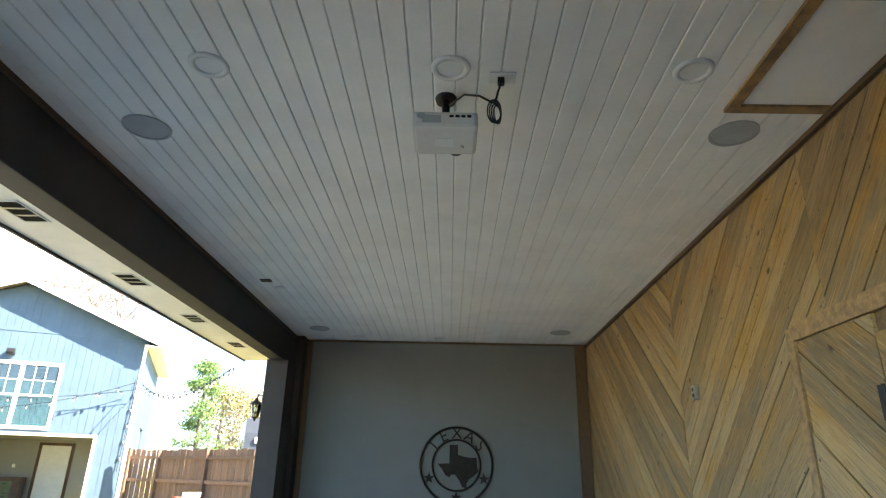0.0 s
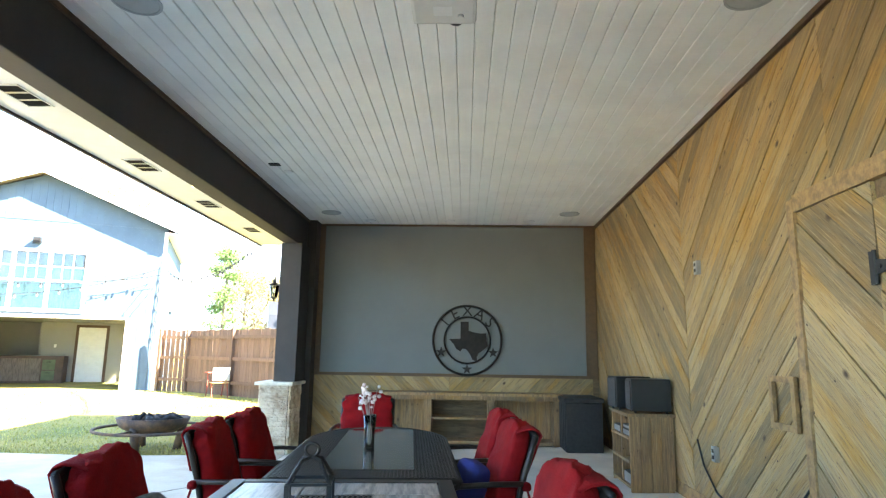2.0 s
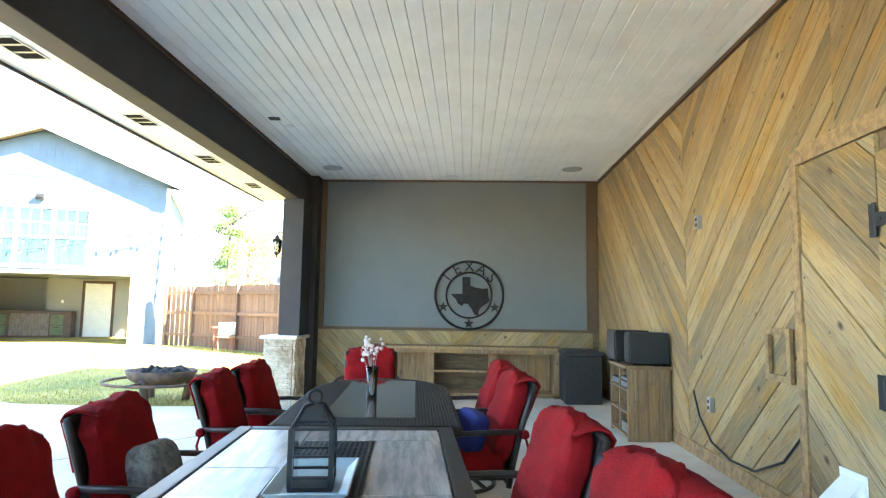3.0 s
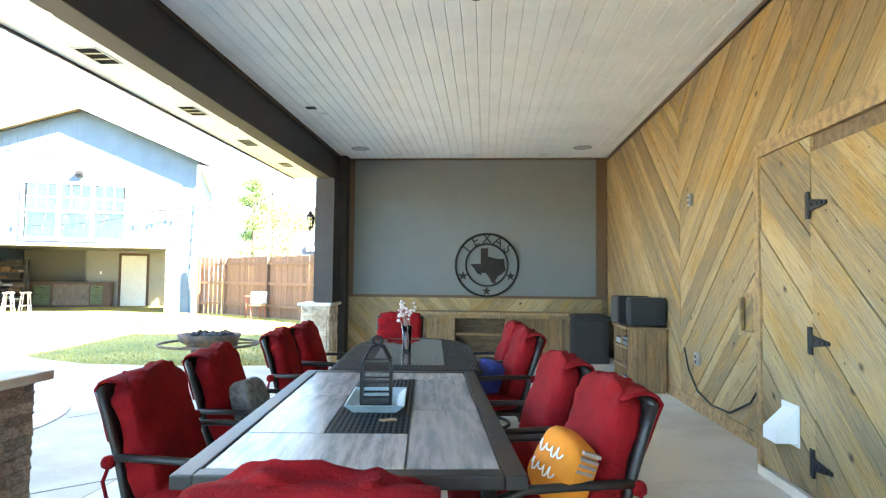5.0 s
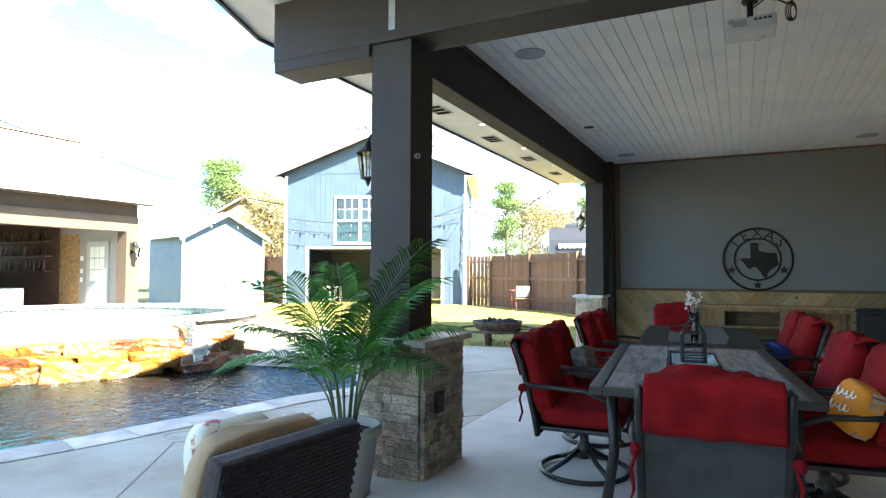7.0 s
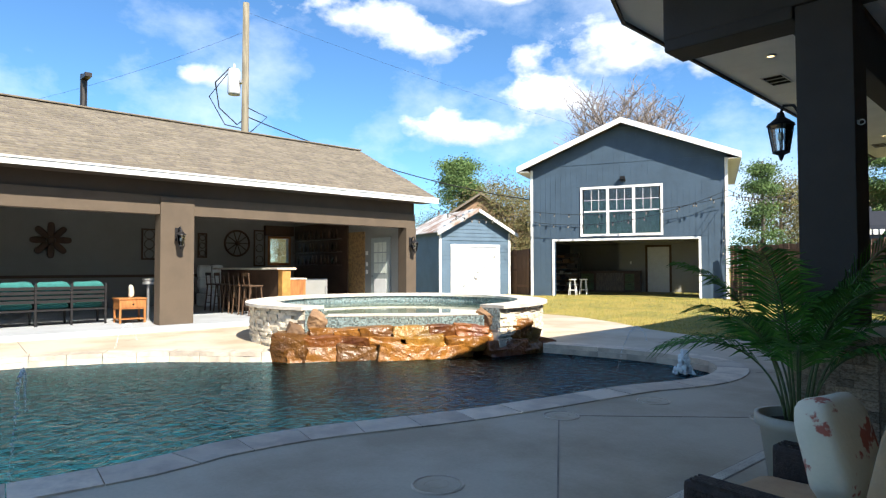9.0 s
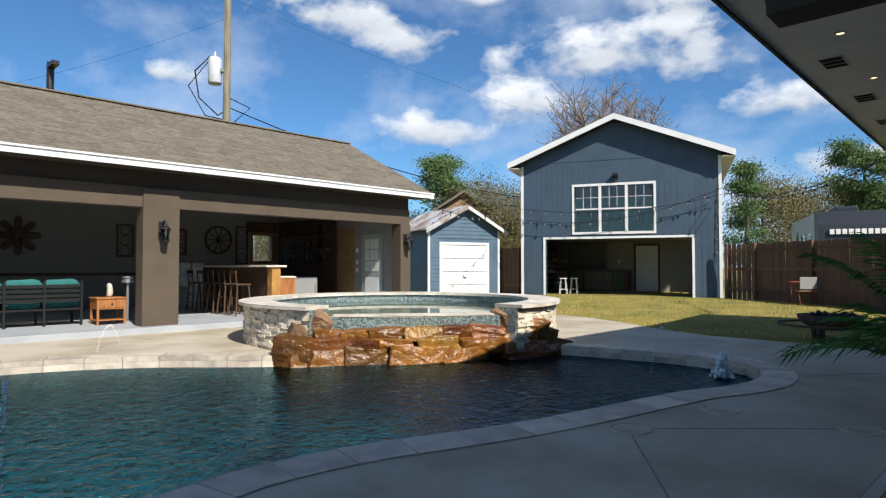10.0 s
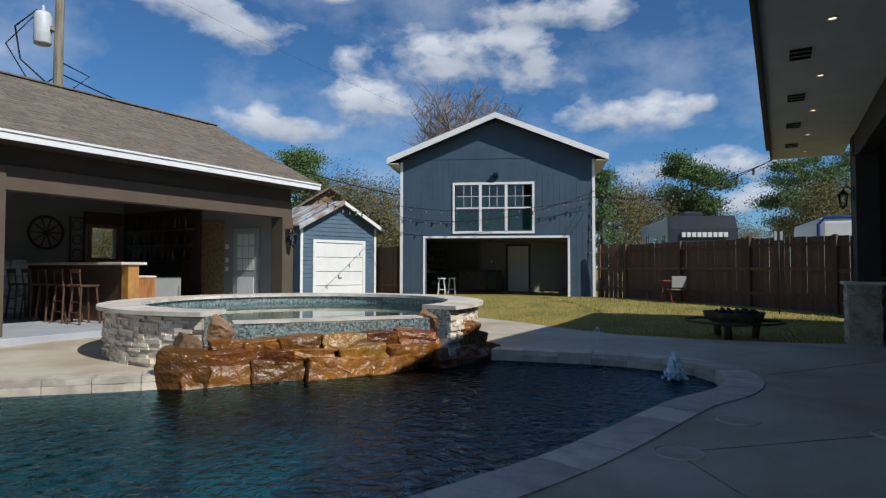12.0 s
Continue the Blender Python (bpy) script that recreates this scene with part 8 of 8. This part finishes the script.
wire((-19.8, 6.75, 6.6), (-15.9, 19.5, 4.2), 0.5, 0.02)
wire((-19.8, 6.75, 10.3), (-14.0, 34.0, 7.5), 0.5, 0.004)
wire((-19.8, 6.75, 9.6), (-34, -3.0, 7.0), 0.6, 0.004)
sl2 = thing("street_lamp", "dark street lamp pole with flat head", "street lamp", pose(-34.0, 5.0, 0))
part("pole", tube(B(), [(0, 0, 0), (0, 0, 11.0)], 0.16, 10), M_BRONZE, sl2)
part("head", boxed(-0.1, 0.9, -0.15, 0.15, 10.7, 10.9), M_BRONZE, sl2)

# ---- travel trailer beyond the fence ----
rv = thing("travel_trailer", "grey and white travel trailer beyond the fence", "trailer", pose(-4.9, 23.6, 0.2, 0, 0, 20))
M_RVW = material("trailer_white", (0.68, 0.68, 0.67), 0.35, vary=0.03)
M_RVG = material("trailer_charcoal", (0.022, 0.024, 0.03), 0.35, vary=0.05)
bm = B()
v = [bm.verts.new((x, y, z)) for x in (-1.25, 1.25) for y, z in ((0.35, 0.7), (0.0, 1.6), (0.15, 2.6), (0.55, 3.12), (7.5, 3.15), (7.5, 0.7))]
bm.faces.new(v[:6])
bm.faces.new(v[11:5:-1])
for i in range(6):
    j = (i + 1) % 6
    bm.faces.new((v[i], v[j], v[6 + j], v[6 + i]))
part("body", bm, M_RVW, rv)
bm = B()
v = [bm.verts.new((x, y, z)) for x in (-1.26, 1.26) for y, z in ((0.33, 0.7), (-0.02, 1.6), (0.13, 2.6), (0.53, 3.14), (0.95, 3.16), (0.95, 0.7))]
bm.faces.new(v[:6])
bm.faces.new(v[11:5:-1])
for i in range(6):
    j = (i + 1) % 6
    bm.faces.new((v[i], v[j], v[6 + j], v[6 + i]))
part("front_cap", bm, M_RVG, rv, "charcoal front cap")
for k in range(9):
    part("logo_bar", boxed(-0.90 + 0.20 * k, -0.76 + 0.20 * k, -0.03, 0.10, 2.25, 2.44), M_WHITE, rv)
for y, w, z0, z1 in ((1.5, 0.8, 1.7, 2.4), (3.2, 1.2, 1.7, 2.4), (5.4, 0.6, 0.9, 2.7)):
    part("side_window", boxed(-1.275, -1.252, y, y + w, z0, z1, bev=0.005), M_TGLASS, rv)
part("stripe", boxed(-1.268, -1.252, 1.0, 7.4, 1.15, 1.45), M_RVG, rv)
part("roof_unit", boxed(-0.4, 0.4, 2.0, 3.0, 3.16, 3.45, bev=0.06), M_RVG, rv)
for y in (4.0, 5.0):
    part("wheel", lathe(B(), [(0, -0.1), (0.33, -0.1), (0.35, 0), (0.33, 0.1), (0, 0.1)], 20, Matrix.Translation((-1.15, y, 0.15)) @ pose(0, 0, 0, 0, 90)), M_BLACK, rv)

# ---- covered camper beyond the fence ----
cv = thing("covered_camper", "white camper under a cover with blue edges", "camper", pose(0.55, 25.2, 0.1, 0, 0, 8))
bm = boxed(-1.75, 1.75, -1.0, 4.2, 0.55, 3.02, bev=0.22)
part("cover", bm, M_RVW, cv, "white fabric cover")
M_BLUECLOTH = material("blue_cover_trim", (0.02, 0.06, 0.30), 0.7, vary=0.1)
part("cover_edge", tube(B(), [(-1.76, -0.95, 0.7), (-1.74, -0.98, 2.75), (-1.55, -0.98, 3.0), (1.5, -0.98, 3.04)], 0.06, 8), M_BLUECLOTH, cv, "blue cover edge", True)
for x in (-1.3, 1.3):
    for y in (1.2, 2.2):
        part("wheel", lathe(B(), [(0, -0.1), (0.33, -0.1), (0.35, 0), (0.33, 0.1), (0, 0.1)], 20, Matrix.Translation((x, y, 0.26)) @ pose(0, 0, 0, 0, 90)), M_BLACK, cv)

# ---- slim pole by the fence ----
gp = thing("light_pole", "slim dark garden pole with white clips by the fence", "pole", pose(-2.35, 13.6, gz(-2.35, 13.6)))
part("pole", tube(B(), [(0, 0, -0.05), (0, 0, 1.95)], 0.018, 8), M_BLACK, gp, smooth=True)
for x in (-0.06, 0.06):
    part("clip", boxed(x - 0.025, x + 0.025, -0.02, 0.02, 1.72, 1.93, bev=0.006), M_WHITE, gp, "white plastic clip")
    part("guy_wire", tube(B(), [(x, 0, 1.75), (x * 9, 0.1, 1.2)], 0.004, 4), M_BLACK, gp)

# ---- neighbour's house ----
nh = thing("neighbour_house", "tan neighbour house with brown shingle roof", "house", pose(-24.5, 24.0, 0, 0, 0, 50))
M_TANB = material("tan_brick_far", (0.32, 0.20, 0.12), 0.8, vary=0.15, scale=12)
bm = boxed(-4, 4, 0, 8, 0, 3.0)
v = [bm.verts.new(p) for p in ((-4, 0, 3.0), (4, 0, 3.0), (0, 0, 5.6), (-4, 8, 3.0), (4, 8, 3.0), (0, 8, 5.6))]
for f in ((0, 1, 2), (5, 4, 3), (0, 3, 4, 1), (1, 4, 5, 2), (2, 5, 3, 0)):
    bm.faces.new([v[i] for i in f])
part("wall", bm, M_TANB, nh)
for s in (-1, 1):
    bm = B()
    v = [bm.verts.new(p) for p in ((0, -0.4, 5.65), (s * 4.5, -0.4, 2.72), (s * 4.5, 8.4, 2.72), (0, 8.4, 5.65), (0, -0.4, 5.8), (s * 4.5, -0.4, 2.87), (s * 4.5, 8.4, 2.87), (0, 8.4, 5.8))]
    for f in ((3, 2, 1, 0), (4, 5, 6, 7), (0, 1, 5, 4), (1, 2, 6, 5), (2, 3, 7, 6), (3, 0, 4, 7)):
        bm.faces.new([v[i] for i in f])
    part("roof", bm, M_SHINGLE, nh)

# ---- trees ----
def tree(x, y, height, crown_w, kind, seed, low=0.3, leaves=2600):
    """kind: pine (narrow, tiered), oak (broad), bare."""
    tr = random.Random(seed)
    label = {"pine": "tall green pine tree", "oak": "olive and russet broadleaf tree", "bare": "tall leafless winter tree", "loblolly": "tall pine with a rounded clumped crown"}[kind]
    t = thing("tree", label + " beyond the yard", "tree", pose(x, y, 0), "background trees")
    bm = B()
    tube(bm, [(0, 0, -0.1), (0.05 * height * 0.1, 0, height * 0.5), (0, 0.1, height * {"oak": 0.7, "bare": 0.62}.get(kind, 0.95))], 0.022 * height, 8, 0.004 * height)
    tips = []
    nb = 46 if kind == "bare" else 26
    for k in range(nb):
        f = low + (0.95 - low) * tr.random()
        a = tr.uniform(0, 6.28)
        if kind == "pine":
            reach = crown_w * (1.05 - f) * tr.uniform(0.6, 1.0)
            rise = 0.02
        elif kind == "loblolly":
            reach = crown_w * (0.35 + 0.65 * math.sin(math.pi * (f - low) / (1.0 - low))) * tr.uniform(0.5, 1.0)
            rise = 0.05
        else:
            reach = crown_w * math.sin(math.pi * (0.15 + 0.8 * (f - low) / (1 - low))) * tr.uniform(0.55, 1.0)
            rise = 0.13
        z0 = f * height * (0.75 if kind in ("oak", "bare") else 0.95)
        tip = Vector((reach * math.cos(a), reach * math.sin(a), z0 + rise * height * tr.uniform(0.5, 1.4)))
        tip.z = min(tip.z, height)
        mid = Vector((tip.x * 0.45, tip.y * 0.45, z0 + (tip.z - z0) * 0.35))
        tube(bm, [(0, 0, z0), mid, tip], 0.006 * height, 5, 0.0015 * height, cap=False)
        tips.append((mid, tip))
        if kind == "bare":
            for _ in range(7):
                s = mid.lerp(tip, tr.uniform(0.1, 1.0))
                e = s + Vector((tr.uniform(-1, 1), tr.uniform(-1, 1), tr.uniform(0.2, 1.3))) * height * 0.085
                tube(bm, [s, s.lerp(e, 0.5) + Vector((tr.uniform(-0.1, 0.1), 0, 0)), e], 0.0022 * height, 4, 0.0006 * height, cap=False)
                for _ in range(3):
                    s2 = s.lerp(e, tr.uniform(0.4, 1))
                    e2 = s2 + Vector((tr.uniform(-1, 1), tr.uniform(-1, 1), tr.uniform(0.1, 1.0))) * height * 0.045
                    tube(bm, [s2, e2], 0.0012 * height, 3, 0.0005 * height, cap=False)
    part("trunk", bm, M_TWIG if kind == "bare" else M_BARK, t)
    if kind == "bare":
        return
    verts, faces = [], []
    size = 0.0085 * height
    for _ in range(int(leaves * (7.5 if kind == "loblolly" else 4.6))):
        mid, tip = tr.choice(tips)
        c = mid.lerp(tip, tr.uniform(0.25, 1.08))
        sp = (0.05 if kind != "oak" else 0.085) * height
        c = c + Vector((tr.gauss(0, sp), tr.gauss(0, sp), tr.gauss(0, sp * (0.45 if kind != "oak" else 0.8))))
        n3 = Vector((tr.uniform(-1, 1), tr.uniform(-1, 1), tr.uniform(-0.4, 1))).normalized()
        u = n3.orthogonal().normalized() * size * tr.uniform(0.5, 1.3)
        w = n3.cross(u).normalized() * size * tr.uniform(0.3, 0.7)
        k = len(verts)
        verts += [tuple(c - u), tuple(c + w), tuple(c + u), tuple(c - w)]
        faces.append((k, k + 1, k + 2, k + 3))
    me = bpy.data.meshes.new("crown")
    me.from_pydata(verts, [], faces)
    me.materials.append(M_LEAF_OAK if kind == "oak" else M_LEAF_PINE)
    cr = new("crown", me)
    cr.parent = t


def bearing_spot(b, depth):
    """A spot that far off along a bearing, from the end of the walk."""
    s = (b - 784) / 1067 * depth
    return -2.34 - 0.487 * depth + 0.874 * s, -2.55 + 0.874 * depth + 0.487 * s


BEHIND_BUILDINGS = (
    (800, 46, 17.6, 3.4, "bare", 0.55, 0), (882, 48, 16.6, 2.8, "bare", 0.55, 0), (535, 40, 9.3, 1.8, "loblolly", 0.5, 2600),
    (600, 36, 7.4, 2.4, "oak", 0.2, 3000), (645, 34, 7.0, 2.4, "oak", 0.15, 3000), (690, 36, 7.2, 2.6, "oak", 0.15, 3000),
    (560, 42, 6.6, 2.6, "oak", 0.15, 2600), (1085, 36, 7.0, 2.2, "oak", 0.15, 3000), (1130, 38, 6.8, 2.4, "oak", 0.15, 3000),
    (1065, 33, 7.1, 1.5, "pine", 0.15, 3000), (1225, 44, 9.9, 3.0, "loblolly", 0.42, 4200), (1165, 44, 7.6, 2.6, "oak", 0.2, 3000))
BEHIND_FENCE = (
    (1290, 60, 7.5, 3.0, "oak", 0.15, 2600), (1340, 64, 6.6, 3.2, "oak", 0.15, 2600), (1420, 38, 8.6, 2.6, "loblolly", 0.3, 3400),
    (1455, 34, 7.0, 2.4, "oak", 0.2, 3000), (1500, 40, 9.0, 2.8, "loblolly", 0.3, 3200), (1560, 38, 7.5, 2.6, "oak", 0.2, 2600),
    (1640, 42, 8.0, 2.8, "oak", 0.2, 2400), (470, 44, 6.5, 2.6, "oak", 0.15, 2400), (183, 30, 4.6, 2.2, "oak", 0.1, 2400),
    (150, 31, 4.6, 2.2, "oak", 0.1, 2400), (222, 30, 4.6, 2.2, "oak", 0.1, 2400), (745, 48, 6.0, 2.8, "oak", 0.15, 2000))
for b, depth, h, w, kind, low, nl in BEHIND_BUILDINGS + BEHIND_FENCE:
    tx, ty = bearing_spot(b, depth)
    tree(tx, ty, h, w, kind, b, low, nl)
